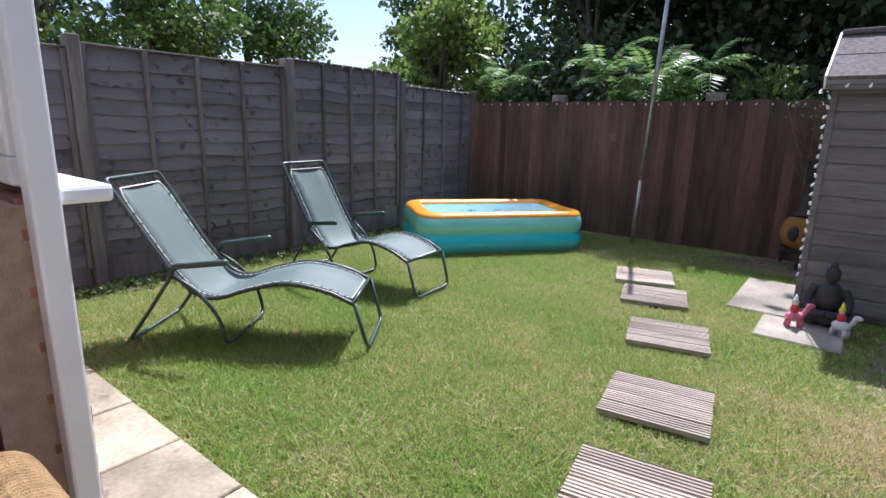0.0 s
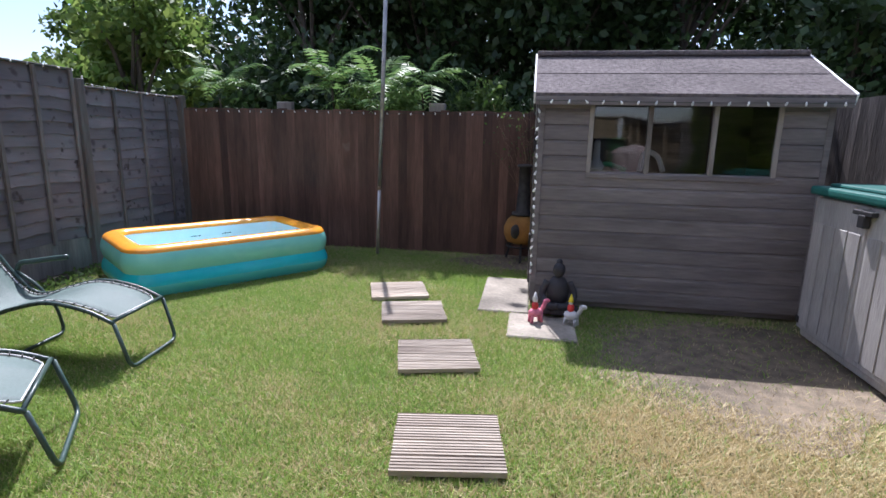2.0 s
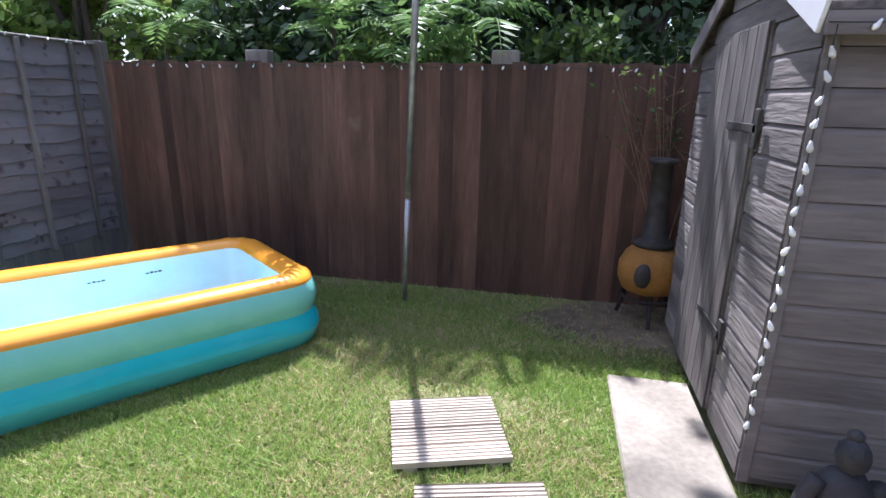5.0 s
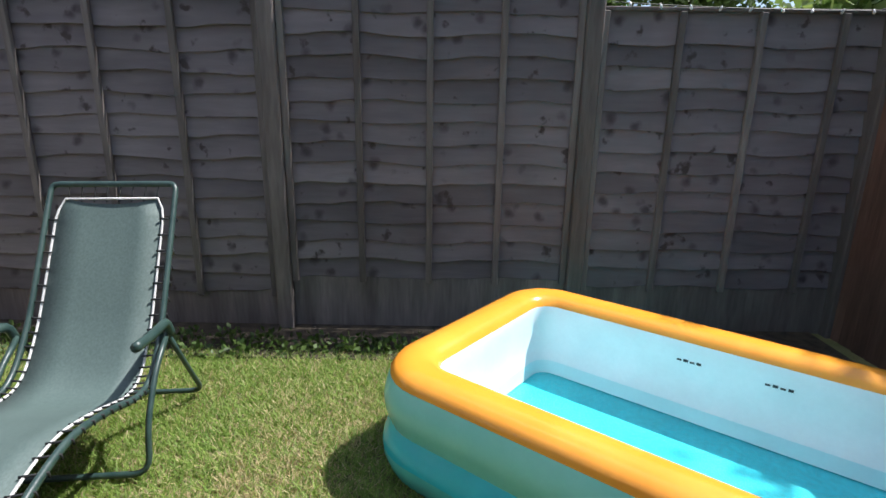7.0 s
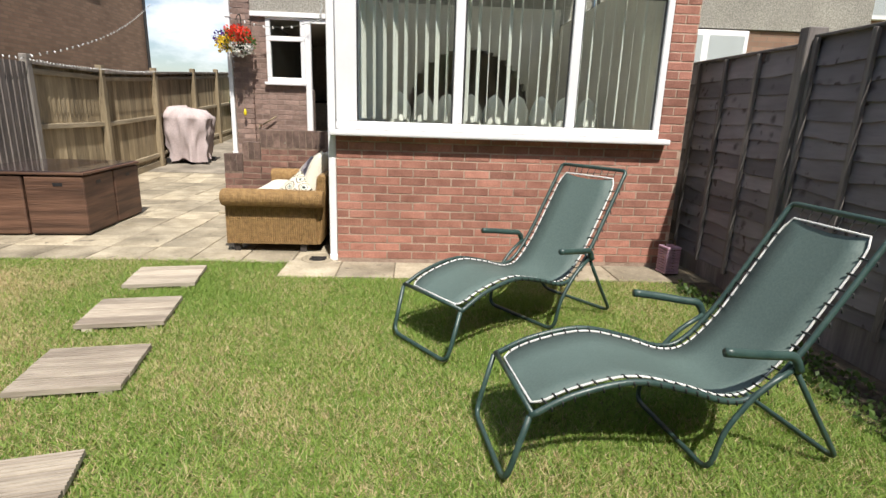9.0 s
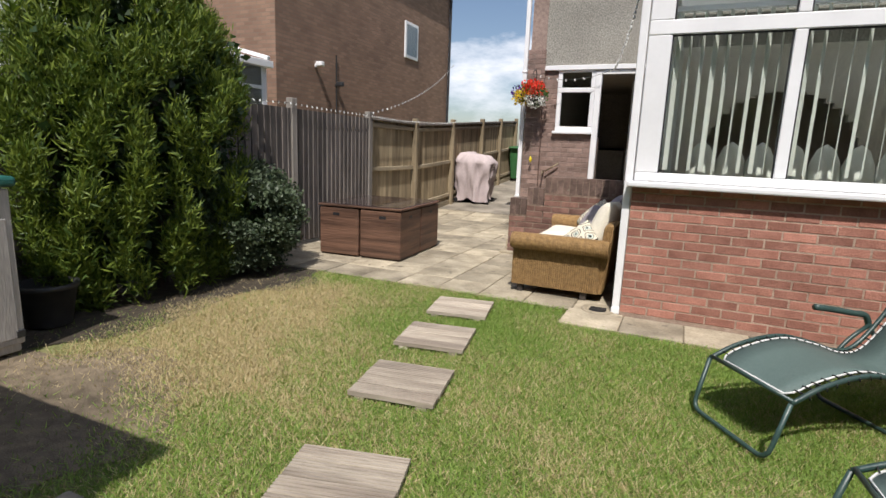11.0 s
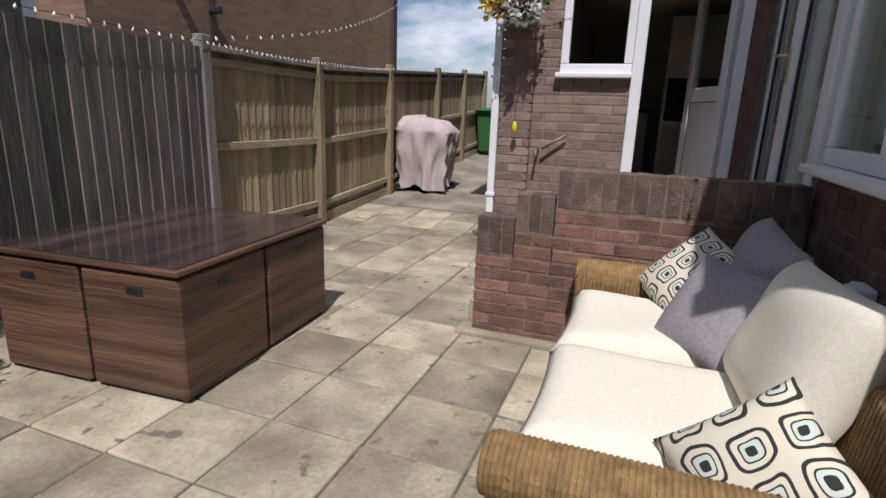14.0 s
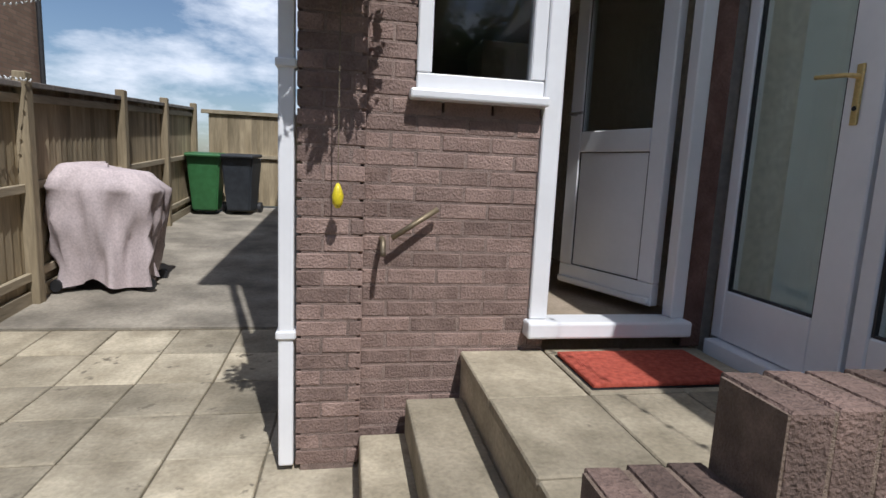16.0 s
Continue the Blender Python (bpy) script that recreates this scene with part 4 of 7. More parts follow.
for z in (0.62, 1.75, 2.6):
    boxpart("clip", dp2, upvc, 2.02, 2.105, YK - 0.02, YK + 0.075, z, z + 0.035, 0.005)

# neighbour beyond the side path
nb = thing("neighbour_house", "plain brown brick gable of the neighbouring house", "house", kind="structure")
NX = 7.3
boxpart("wall", nb, brick_wall_far, NX, NX + 6, -12.5, -4.05, -0.1, 7.0)
boxpart("roof", nb, tile_far, NX - 0.3, NX + 6.3, -13.3, -3.8, 7.0, 7.2)
w = boxpart("window", nb, upvc, NX - 0.04, NX + 0.04, -10.2, -9.4, 3.9, 4.9, 0.01, "white framed landing window")
boxpart("pane", w, glass_dark, NX - 0.05, NX - 0.042, -10.12, -9.48, 3.98, 4.82)
tb = bmesh.new()
tube(tb, [(NX - 0.07, -12.45, 0), (NX - 0.07, -12.45, 6.9)], 0.045, 8)
part("downpipe", tb, black_mat, nb)
for y, z in ((-5.30, 3.04), (-6.06, 2.70)):
    bm = bmesh.new()
    soft_box(bm, NX - 0.22, NX - 0.05, y - 0.06, y + 0.06, z, z + 0.10, 0.02, 2)
    soft_box(bm, NX - 0.06, NX - 0.002, y - 0.03, y + 0.03, z - 0.02, z + 0.06, 0.01, 1)
    part("wall_lamp", bm, upvc if y > -6 else black_mat, nb, "small wall lamp")
tb = bmesh.new()
tube(tb, [(NX - 0.03, -6.06, 1.6), (NX - 0.03, -6.06, 3.4)], 0.015, 6)
part("cable", tb, black_mat, nb)
nc = thing("neighbour_sunroom", "white framed lean-to sun room of the neighbouring house", "sun room", kind="structure")
boxpart("wall", nc, brick_wall_far, 6.6, 9.5, -3.0, 1.4, -0.1, 1.2)
boxpart("eaves", nc, upvc, 6.5, 9.5, -3.08, 1.5, 2.66, 2.78, 0.01)
boxpart("sill", nc, upvc, 6.55, 9.5, -3.0, 1.42, 1.2, 1.28, 0.01)
for y in (-2.95, -2.2, -1.1, 0.0, 1.1):
    boxpart("mullion", nc, upvc, 6.6, 6.68, y - 0.06, y + 0.06, 1.28, 2.66, 0.01)
    boxpart("rafter", nc, upvc, 6.5, 9.4, y - 0.035, y + 0.035, 2.785, 2.85, 0.01, m=Matrix.Translation((6.5, 0, 2.79)) @ Matrix.Rotation(radians(-14), 4, "Y") @ Matrix.Translation((-6.5, 0, -2.79)))
for y0, y1 in ((-2.89, -2.26), (-2.14, -1.16), (-1.04, -0.06), (0.06, 1.04)):
    boxpart("pane", nc, glass_dark, 6.62, 6.63, y0, y1, 1.28, 2.66)
    boxpart("transom", nc, upvc, 6.605, 6.675, y0, y1, 2.28, 2.34, 0.005)
boxpart("end_wall", nc, upvc, 6.7, 9.4, -3.0, -2.94, 1.285, 2.655)
boxpart("indoor_wall", nc, dark_plaster, 9.4, 9.5, -3.0, 1.4, 1.2, 3.4)

# ---------------------------------------------------------------- surfaces of the loose things
tube_green = M("dark_green_tube", (0.022, 0.05, 0.045), (0.04, 0.075, 0.065), 20, bump=0.1, rough=0.38, vary=0.1, spec=0.6)
sling_cloth = M("grey_green_sling", (0.075, 0.115, 0.105), (0.10, 0.145, 0.132), 90, bump=0.3, vary=0.05, stain=0.12, rough=0.55, fine=5)
black_cord = M("black_elastic_cord", (0.012, 0.014, 0.014), (0.02, 0.022, 0.022), 20, bump=0.1, rough=0.7)
white_rope = M("white_rope_edge", (0.62, 0.62, 0.6), (0.74, 0.74, 0.72), 60, bump=0.5, rough=0.8)
pvc_orange = M("orange_pvc", (0.92, 0.36, 0.03), (0.95, 0.41, 0.045), 5, grain=0.1, bump=0.0, vary=0.02, stain=0.08, rough=0.22, coat=0.3)
pvc_mint = M("mint_pvc", (0.24, 0.70, 0.62), (0.28, 0.74, 0.66), 5, grain=0.1, bump=0.0, vary=0.02, stain=0.06, rough=0.25, coat=0.3)
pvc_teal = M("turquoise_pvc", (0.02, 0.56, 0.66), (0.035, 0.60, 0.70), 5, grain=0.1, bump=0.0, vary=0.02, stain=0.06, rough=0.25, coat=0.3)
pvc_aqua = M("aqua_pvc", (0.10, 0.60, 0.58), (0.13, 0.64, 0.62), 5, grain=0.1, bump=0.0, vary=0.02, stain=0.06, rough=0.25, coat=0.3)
pvc_white = M("white_pvc", (0.80, 0.85, 0.87), (0.86, 0.9, 0.92), 5, grain=0.1, bump=0.0, vary=0.02, stain=0.05, rough=0.3)
pool_floor = M("turquoise_pool_floor", (0.05, 0.55, 0.62), (0.07, 0.60, 0.66), 5, bump=0.1, stain=0.1, rough=0.35)
water = glassy("pool_water", (0.80, 0.97, 0.98), 1.33)
weave_dark = M("dark_brown_flat_weave", (0.055, 0.028, 0.018), (0.16, 0.085, 0.055), 16, (0.06, 0.06, 1), bump=0.7, vary=0.12, stain=0.12, rough=0.55, fine=5)
top_glass = M("dark_wood_effect_glass", (0.03, 0.02, 0.02), (0.085, 0.06, 0.055), 8, (1, 0.08, 1), bump=0.0, stain=0.15, rough=0.12, coat=0.5)
cane = M("honey_cane_weave", (0.23, 0.135, 0.05), (0.38, 0.235, 0.095), 26, bump=0.6, vary=0.12, stain=0.2, rough=0.6)
cover_cloth = M("faded_pink_grey_cover", (0.50, 0.42, 0.42), (0.58, 0.49, 0.485), 5, bump=0.15, vary=0.03, stain=0.15, rough=0.85)
bin_green = M("green_bin_plastic", (0.03, 0.12, 0.035), (0.04, 0.15, 0.05), 9, bump=0.1, rough=0.5)
bin_black = M("charcoal_bin_plastic", (0.022, 0.026, 0.032), (0.035, 0.04, 0.048), 9, bump=0.1, rough=0.5)
resin_grey = M("taupe_resin_panel", (0.34, 0.32, 0.30), (0.42, 0.395, 0.37), 9, ALONG_Z, bump=0.3, vary=0.1, rough=0.6)
resin_green = M("green_resin_lid", (0.012, 0.115, 0.095), (0.02, 0.145, 0.12), 9, bump=0.2, rough=0.5)
stove_ochre = M("ochre_clay", (0.30, 0.135, 0.025), (0.42, 0.20, 0.04), 6, bump=0.3, stain=0.3, rough=0.8)
statue_dark = M("dark_cast_stone", (0.035, 0.033, 0.038), (0.06, 0.056, 0.062), 12, bump=0.3, rough=0.7)
pink = M("pink_painted_resin", (0.66, 0.16, 0.24), (0.76, 0.25, 0.32), 14, bump=0.2, rough=0.5)
white_resin = M("white_painted_resin", (0.66, 0.65, 0.66), (0.76, 0.75, 0.76), 14, bump=0.2, rough=0.5)
red_paint = M("red_painted_resin", (0.55, 0.03, 0.03), (0.65, 0.05, 0.04), 14, bump=0.1, rough=0.5)
yellow_paint = M("yellow_plastic", (0.85, 0.68, 0.02), (0.9, 0.74, 0.04), 9, bump=0.05, rough=0.4)
lantern_pink = M("lilac_painted_tin", (0.42, 0.27, 0.36), (0.5, 0.33, 0.43), 9, bump=0.1, rough=0.5)
bulb_white = M("frosted_bulb", (0.75, 0.75, 0.73), (0.85, 0.85, 0.83), 9, bump=0.0, rough=0.3)
hose_green = M("green_hose", (0.05, 0.3, 0.12), (0.07, 0.36, 0.16), 9, bump=0.1, rough=0.4)
verdigris = M("weathered_brass", (0.16, 0.13, 0.09), (0.24, 0.19, 0.12), 9, bump=0.2, metal=0.6, rough=0.5)


def retro_cloth():
    """Cream cushion cloth printed with rounded squares inside squares."""
    m = bpy.data.materials.new("retro_print_cloth")
    m.use_nodes = True
    n, l = m.node_tree.nodes, m.node_tree.links
    p = n["Principled BSDF"]
    tc, mp = n.new("ShaderNodeTexCoord"), n.new("ShaderNodeMapping")
    mp.inputs["Scale"].default_value = (8.5, 8.5, 8.5)
    l.new(tc.outputs["Object"], mp.inputs[0])
    nz = n.new("ShaderNodeTexNoise")
    nz.inputs["Scale"].default_value = 0.7
    l.new(mp.outputs[0], nz.inputs["Vector"])
    mixv = n.new("ShaderNodeVectorMath")
    mixv.operation = "MULTIPLY_ADD"
    mixv.inputs[1].default_value = (0.5, 0.5, 0)
    l.new(nz.outputs["Color"], mixv.inputs[0])
    l.new(mp.outputs[0], mixv.inputs[2])
    fr = n.new("ShaderNodeVectorMath")
    fr.operation = "FRACTION"
    l.new(mixv.outputs[0], fr.inputs[0])
    sub = n.new("ShaderNodeVectorMath")
    sub.operation = "SUBTRACT"
    sub.inputs[1].default_value = (0.5, 0.5, 0.5)
    l.new(fr.outputs[0], sub.inputs[0])
    sep = n.new("ShaderNodeSeparateXYZ")
    l.new(sub.outputs[0], sep.inputs[0])

    def math_node(op, a, b):
        q = n.new("ShaderNodeMath")
        q.operation = op
        for i, s in enumerate((a, b)):
            if isinstance(s, (int, float)):
                q.inputs[i].default_value = s
            else:
                l.new(s, q.inputs[i])
        return q.outputs[0]

    r = math_node("POWER", math_node("ADD", math_node("POWER", math_node("ABSOLUTE", sep.outputs[0], 0), 4.0), math_node("POWER", math_node("ABSOLUTE", sep.outputs[1], 0), 4.0)), 0.25)
    ramp = n.new("ShaderNodeValToRGB")
    ramp.color_ramp.interpolation = "CONSTANT"
    e = ramp.color_ramp.elements
    e[0].position, e[0].color = 0.0, (0.03, 0.03, 0.03, 1)
    e[1].position, e[1].color = 0.10, (0.60, 0.66, 0.58, 1)
    for pos, c in ((0.19, (0.03, 0.03, 0.03, 1)), (0.225, (0.72, 0.66, 0.52, 1)), (0.33, (0.03, 0.03, 0.03, 1)), (0.40, (0.72, 0.66, 0.52, 1))):
        k = e.new(pos)
        k.color = c
    l.new(r, ramp.inputs["Fac"])
    l.new(ramp.outputs["Color"], p.inputs["Base Color"])
    p.inputs["Roughness"].default_value = 0.95
    return m


print_cloth = retro_cloth()

# ---------------------------------------------------------------- stepping boards
BOARDS = ((0.125, 4.48, 19), (0.385, 3.92, 15.5), (0.725, 3.105, 14), (0.95, 2.125, 9), (1.105, 1.335, 9.5), (1.22, 0.575, 10))
plank_kinds = []
for k in range(3):
    bm = bmesh.new()
    n, w, L = 5, 0.118, 0.50
    prof = []
    for i in range(n):
        a = -w / 2 + 0.002 + (w - 0.004) * i / n
        d = (w - 0.004) / n
        prof += [(a, 0.0), (a + d * 0.55, 0.0), (a + d * 0.62, -0.006), (a + d * 0.93, -0.006)]
    prof += [(w / 2 - 0.002, 0.0), (w / 2 - 0.002, -0.026), (-w / 2 + 0.002, -0.026)]
    ends = [[bm.verts.new((sx * L / 2, y, z)) for y, z in prof] for sx in (-1, 1)]
    m_ = len(prof)
    for i in range(m_):
        bm.faces.new((ends[0][i], ends[0][(i + 1) % m_], ends[1][(i + 1) % m_], ends[1][i]))
    bm.faces.new(ends[0][::-1])
    bm.faces.new(ends[1])
    plank_kinds.append(mesh_of("plank", bm, deck_wood))
for i, (x, y, rz) in enumerate(BOARDS):
    bd = thing("stepping_board", "square of weathered grooved decking laid in the lawn", "stepping board", pose(x, y, 0.03, 0, 0, rz), "stepping boards")
    for j in range(4):
        p_ = part("plank", plank_kinds[(i + j) % 3], deck_wood, bd)
        p_.location = (random.uniform(-0.002, 0.002), -0.18 + 0.12 * j, random.uniform(-0.001, 0.001))
    for sx in (-0.18, 0.18):
        boxpart("bearer", bd, deck_wood, sx - 0.03, sx + 0.03, -0.235, 0.235, -0.06, -0.0265)

# ---------------------------------------------------------------- loungers


def lounger(m):
    th = thing("sun_lounger", "dark green tubular sun lounger with a grey-green laced sling", "sun lounger", m, "two sun loungers on the lawn")
    W = 0.29
    line = [(q[0], q[1]) for q in smooth_line([(a, b, 0) for a, b in ((0.02, 0.30), (0.20, 0.375), (0.45, 0.415), (0.68, 0.37), (0.88, 0.31), (1.02, 0.33), (1.17, 0.475), (1.325, 0.70), (1.485, 0.945))], 6)]
    # side tubes with the head loop
    bm = bmesh.new()
    left = [(s, W, z) for s, z in line] + [(1.525, W, 1.005)]
    right = [(s, -W, z) for s, z in line] + [(1.525, -W, 1.005)]
    tube(bm, left[:-1] + rounded([left[-2], left[-1], right[-1], right[-2]], 0.10)[1:-1] + right[::-1][1:], 0.0135, 8)
    part("side_tube", bm, tube_green, th, smooth=True)
    # foot loop on the grass
    bm = bmesh.new()
    tube(bm, rounded([(0.02, W, 0.30), (-0.06, W - 0.01, 0.015), (-0.06, -W + 0.01, 0.015), (0.02, -W, 0.30)], 0.07), 0.013, 8)
    part("foot_loop", bm, tube_green, th, smooth=True)
    bm = bmesh.new()
    tube(bm, [(0.03, W, 0.31), (0.03, -W, 0.31)], 0.011, 8)
    part("cross_bar", bm, tube_green, th, smooth=True)
    # front and rear leg loops
    for nm, pts in (("front_leg", [(1.15, 0.45), (1.0, 0.36), (0.87, 0.20), (0.83, 0.015)]), ("rear_leg", [(1.15, 0.45), (1.30, 0.24), (1.47, 0.015)])):
        bm = bmesh.new()
        a = [(s, W + 0.03, z) for s, z in pts]
        b = [(s, -W - 0.03, z) for s, z in pts]
        tube(bm, rounded(a + b[::-1], 0.07), 0.0125, 8)
        part(nm, bm, tube_green, th, smooth=True)
    for sy in (1, -1):
        bm = bmesh.new()
        y = sy * (W + 0.045)
        tube(bm, smooth_line([(1.16, y, 0.445), (1.12, y, 0.505), (1.03, y + sy * 0.01, 0.52), (0.89, y + sy * 0.03, 0.54), (0.77, y + sy * 0.035, 0.555)], 4), 0.019, 8)
        part("armrest", bm, tube_green, th, smooth=True)
    # sling
    bm = bmesh.new()
    sag, S0 = 0.022, W - 0.045
    rows = []
    body = line[1:]
    last = len(body) - 1

    def half_width(i):
        return S0 * (1 - 0.13 * max(0.0, 1 - min(i, last - i) / 2.0) ** 2)

    S = S0
    for i, (s, z) in enumerate(body):
        rows.append([[bm.verts.new((s, half_width(i) * f, z - sag * (1 - f * f) - 0.004 * t)) for f in (-1, -0.5, 0, 0.5, 1)] for t in (0, 1)])
    for A, B in zip(rows, rows[1:]):
        for j in range(4):
            bm.faces.new((A[0][j], A[0][j + 1], B[0][j + 1], B[0][j]))
            bm.faces.new((A[1][j], B[1][j], B[1][j + 1], A[1][j + 1]))
        for j in (0, 4):
            bm.faces.new((A[0][j], B[0][j], B[1][j], A[1][j]))
    sl = part("sling", bm, sling_cloth, th, "grey-green woven sling", smooth=True)
    bm = bmesh.new()
    tube(bm, [(s, half_width(i), z + 0.003) for i, (s, z) in enumerate(body)] + [(s, -half_width(last - i), z + 0.003) for i, (s, z) in enumerate(body[::-1])], 0.0055, 6, closed=True)
    part("rope_edge", bm, white_rope, sl, "white rope edging", smooth=True)
    # lacing: one cord mesh to each side and to the two ends
    for sy in (1, -1):
        for i in range(1, len(body) * 2 - 3):
            a, b = body[i // 2], body[i // 2 + 1]
            f = 0.5 * (i % 2)
            s, z = a[0] + (b[0] - a[0]) * f, a[1] + (b[1] - a[1]) * f
            if i % 3:
                continue
            bm = bmesh.new()
            tube(bm, [(s - 0.006, sy * (S - 0.012), z + 0.006), (s, sy * (S + 0.02), z + 0.006), (s + 0.012, sy * (W + 0.017), z + 0.004), (s + 0.014, sy * (W + 0.016), z - 0.012)], 0.0042, 5)
            part("lacing_cord", bm, black_cord, th, smooth=True)
    for (s0, z0), (s1, z1) in ((body[0], (0.03, 0.318)), (body[-1], (1.525, 1.005))):
        for j in range(8):
            bm = bmesh.new()
            y = -S + 0.045 + (2 * S - 0.09) * j / 7
            tube(bm, [(s0, y, z0 - 0.012), (s1, y * 1.05, z1)], 0.003, 5)
            part("lacing_cord", bm, black_cord, th, smooth=True)
    return th


LS = Matrix.Diagonal((0.955, 0.93, 0.99, 1))
L1 = lounger(pose(-0.806, 1.797, 0, 0, 0, 215.7) @ LS)
L2 = copy_thing(L1, pose(-1.097, 2.764, 0, 0, 0, 186.4) @ LS)

# ---------------------------------------------------------------- paddling pool


def rr_ring(hx, hy, r, n=8):
    out = []
    for cx, cy, a0 in ((hx - r, hy - r, 0), (-hx + r, hy - r, 90), (-hx + r, -hy + r, 180), (hx - r, -hy + r, 270)):
        for i in range(n + 1):
            a = radians(a0 + 90 * i / n)
            out.append((cx + r * math.cos(a), cy + r * math.sin(a)))
    return out


def pool_band(prof, close_bottom=False, wrinkle=0.0):
    bm = bmesh.new()
    rings = []
    for d, z in prof:
        ring = rr_ring(PHX - d, PHY - d, max(0.06, 0.26 - d * 0.8))
        rings.append([bm.verts.new((x, y, z + wrinkle * math.sin(i * 2.1) * (1 if x > PHX - 0.35 else 0.25))) for i, (x, y) in enumerate(ring)])
    k = len(rings[0])
    for A, B in zip(rings, rings[1:]):
        for s in range(k):
            bm.faces.new((A[s], A[(s + 1) % k], B[(s + 1) % k], B[s]))
    if close_bottom:
        bm.faces.new(rings[-1])
    return bm


PHX, PHY = 1.0, 0.64
pool = thing("paddling_pool", "inflatable paddling pool, turquoise and mint with an orange rim", "paddling pool", pose(-1.88, 4.87, -0.01, 0, 0, 52))


def bulge(z0, z1, d0, out, n=8):
    return [(d0 - out * math.sin(math.pi * i / n), z0 + (z1 - z0) * i / n) for i in range(n + 1)]


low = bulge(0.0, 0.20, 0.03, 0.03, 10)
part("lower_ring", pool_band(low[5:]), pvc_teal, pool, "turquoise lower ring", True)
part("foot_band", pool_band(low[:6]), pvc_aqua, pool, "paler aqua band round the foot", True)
part("upper_ring", pool_band(bulge(0.20, 0.385, 0.03, 0.022)), pvc_mint, pool, "mint upper ring", True)
part("rim", pool_band([(0.03, 0.383), (0.032, 0.40), (0.05, 0.422), (0.085, 0.438), (0.125, 0.442), (0.165, 0.434), (0.195, 0.414), (0.205, 0.39)], wrinkle=0.003), pvc_orange, pool, "orange inflated rim", True)
part("liner", pool_band([(0.205, 0.39), (0.21, 0.36), (0.20, 0.30), (0.205, 0.24), (0.20, 0.17), (0.215, 0.10), (0.23, 0.045)]), pvc_white, pool, "white inner wall", True)
part("floor", pool_band([(0.20, 0.044), (0.23, 0.040)], True), pool_floor, pool, "turquoise floor")
wt = part("water", pool_band([(0.19, 0.105), (0.201, 0.105)], True), water, pool, "shallow clear water")
wt.visible_shadow = False
for y in (-0.06, 0.16):
    bm = bmesh.new()
    for i in range(4):
        box(bm, -0.05 + 0.026 * i, -0.032 + 0.026 * i, PHY - 0.206, PHY - 0.2, 0.30, 0.306 + 0.004 * (i % 2), Matrix.Translation((y * 1.5, 0, 0)))
    part("printed_mark", bm, black_mat, pool, "small dark printed warning mark")

# ---------------------------------------------------------------- pole
pl = thing("washing_line_pole", "tall galvanised two-piece washing line pole stuck in the lawn", "pole")
bm = bmesh.new()
tube(bm, [(-0.53, 6.03, -0.05), (-0.50, 6.035, 0.83)], 0.020, 10)
part("lower_tube", bm, steel, pl, smooth=True)
bm = bmesh.new()
tube(bm, [(-0.501, 6.035, 0.77), (-0.40, 6.06, 3.6)], 0.0235, 10)
part("upper_tube", bm, steel, pl, smooth=True)
bm = bmesh.new()
lathe(bm, [(0.03, -0.02), (0.03, 0.02)], 10, Matrix.Translation((-0.50, 6.035, 0.79)))
part("collar", bm, verdigris, pl)

# ---------------------------------------------------------------- shed
SX0, SX1, SY0, SY1, EZ, RZ = 1.32, 3.465, 4.42, 5.94, 1.783, 2.145
shed = thing("shed", "grey painted shiplap garden shed with a felt roof and window", "shed")
MID = (SY0 + SY1) / 2


def ship_board(length, material, along_y=False, h=0.122):
    bm = bmesh.new()
    prof = ((-0.014, 0.0), (-0.014, h * 0.80), (-0.006, h * 0.97), (0.0, h), (0.0, 0.0))
    ends = []
    for t in (0, length):
        ends.append([bm.verts.new((d, t, z) if along_y else (t, d, z)) for d, z in prof])
    for i in range(5):
        bm.faces.new((ends[0][i], ends[0][(i + 1) % 5], ends[1][(i + 1) % 5], ends[1][i]))
    bm.faces.new(ends[0][::-1])
    bm.faces.new(ends[1])
    return mesh_of("cladding_board", bm, material)


H = 0.1225
full, leftb, rightb = ship_board(SX1 - SX0, shed_wood), ship_board(0.385, shed_wood), ship_board(0.34, shed_wood)
for i in range(14):
    z = 0.05 + H * i
    if 1.10 < z < 1.70:
        for me, x in ((leftb, SX0), (rightb, 3.125)):
            part("cladding_board", me, shed_wood, shed).location = (x, SY0, z)
    else:
        part("cladding_board", full, shed_wood, shed).location = (SX0, SY0, z)
# west gable with its door
for i in range(18):
    z = 0.05 + H * i
    over = max(0.0, (z + H - EZ) / (RZ - EZ))
    y0, y1 = SY0 + (MID - SY0) * over, SY1 - (SY1 - MID) * over
    if y1 - y0 < 0.05:
        continue
    if z < 1.74:
        for a, b in ((SY0, 4.84), (5.60, SY1)):
            part("cladding_board", ship_board(b - a, shed_side, True), shed_side, shed).location = (SX0, a, z)
    else:
        part("cladding_board", ship_board(y1 - y0, shed_side, True), shed_side, shed).location = (SX0, y0, z)
    if z < 1.74:
        part("cladding_board", ship_board(SY1 - SY0, shed_side, True), shed_side, shed).matrix_basis = Matrix.Translation((SX1, SY1, z)) @ Matrix.Rotation(math.pi, 4, "Z")
door = boxpart("door", shed, shed_side, SX0 - 0.022, SX0 - 0.002, 4.86, 5.58, 0.06, 1.78, 0.004, "weathered plank door")
for i in range(6):
    boxpart("door_plank", door, grey_board, SX0 - 0.034, SX0 - 0.023, 4.862 + 0.12 * i, 4.862 + 0.12 * i + 0.114, 0.065, 1.775, 0.003)
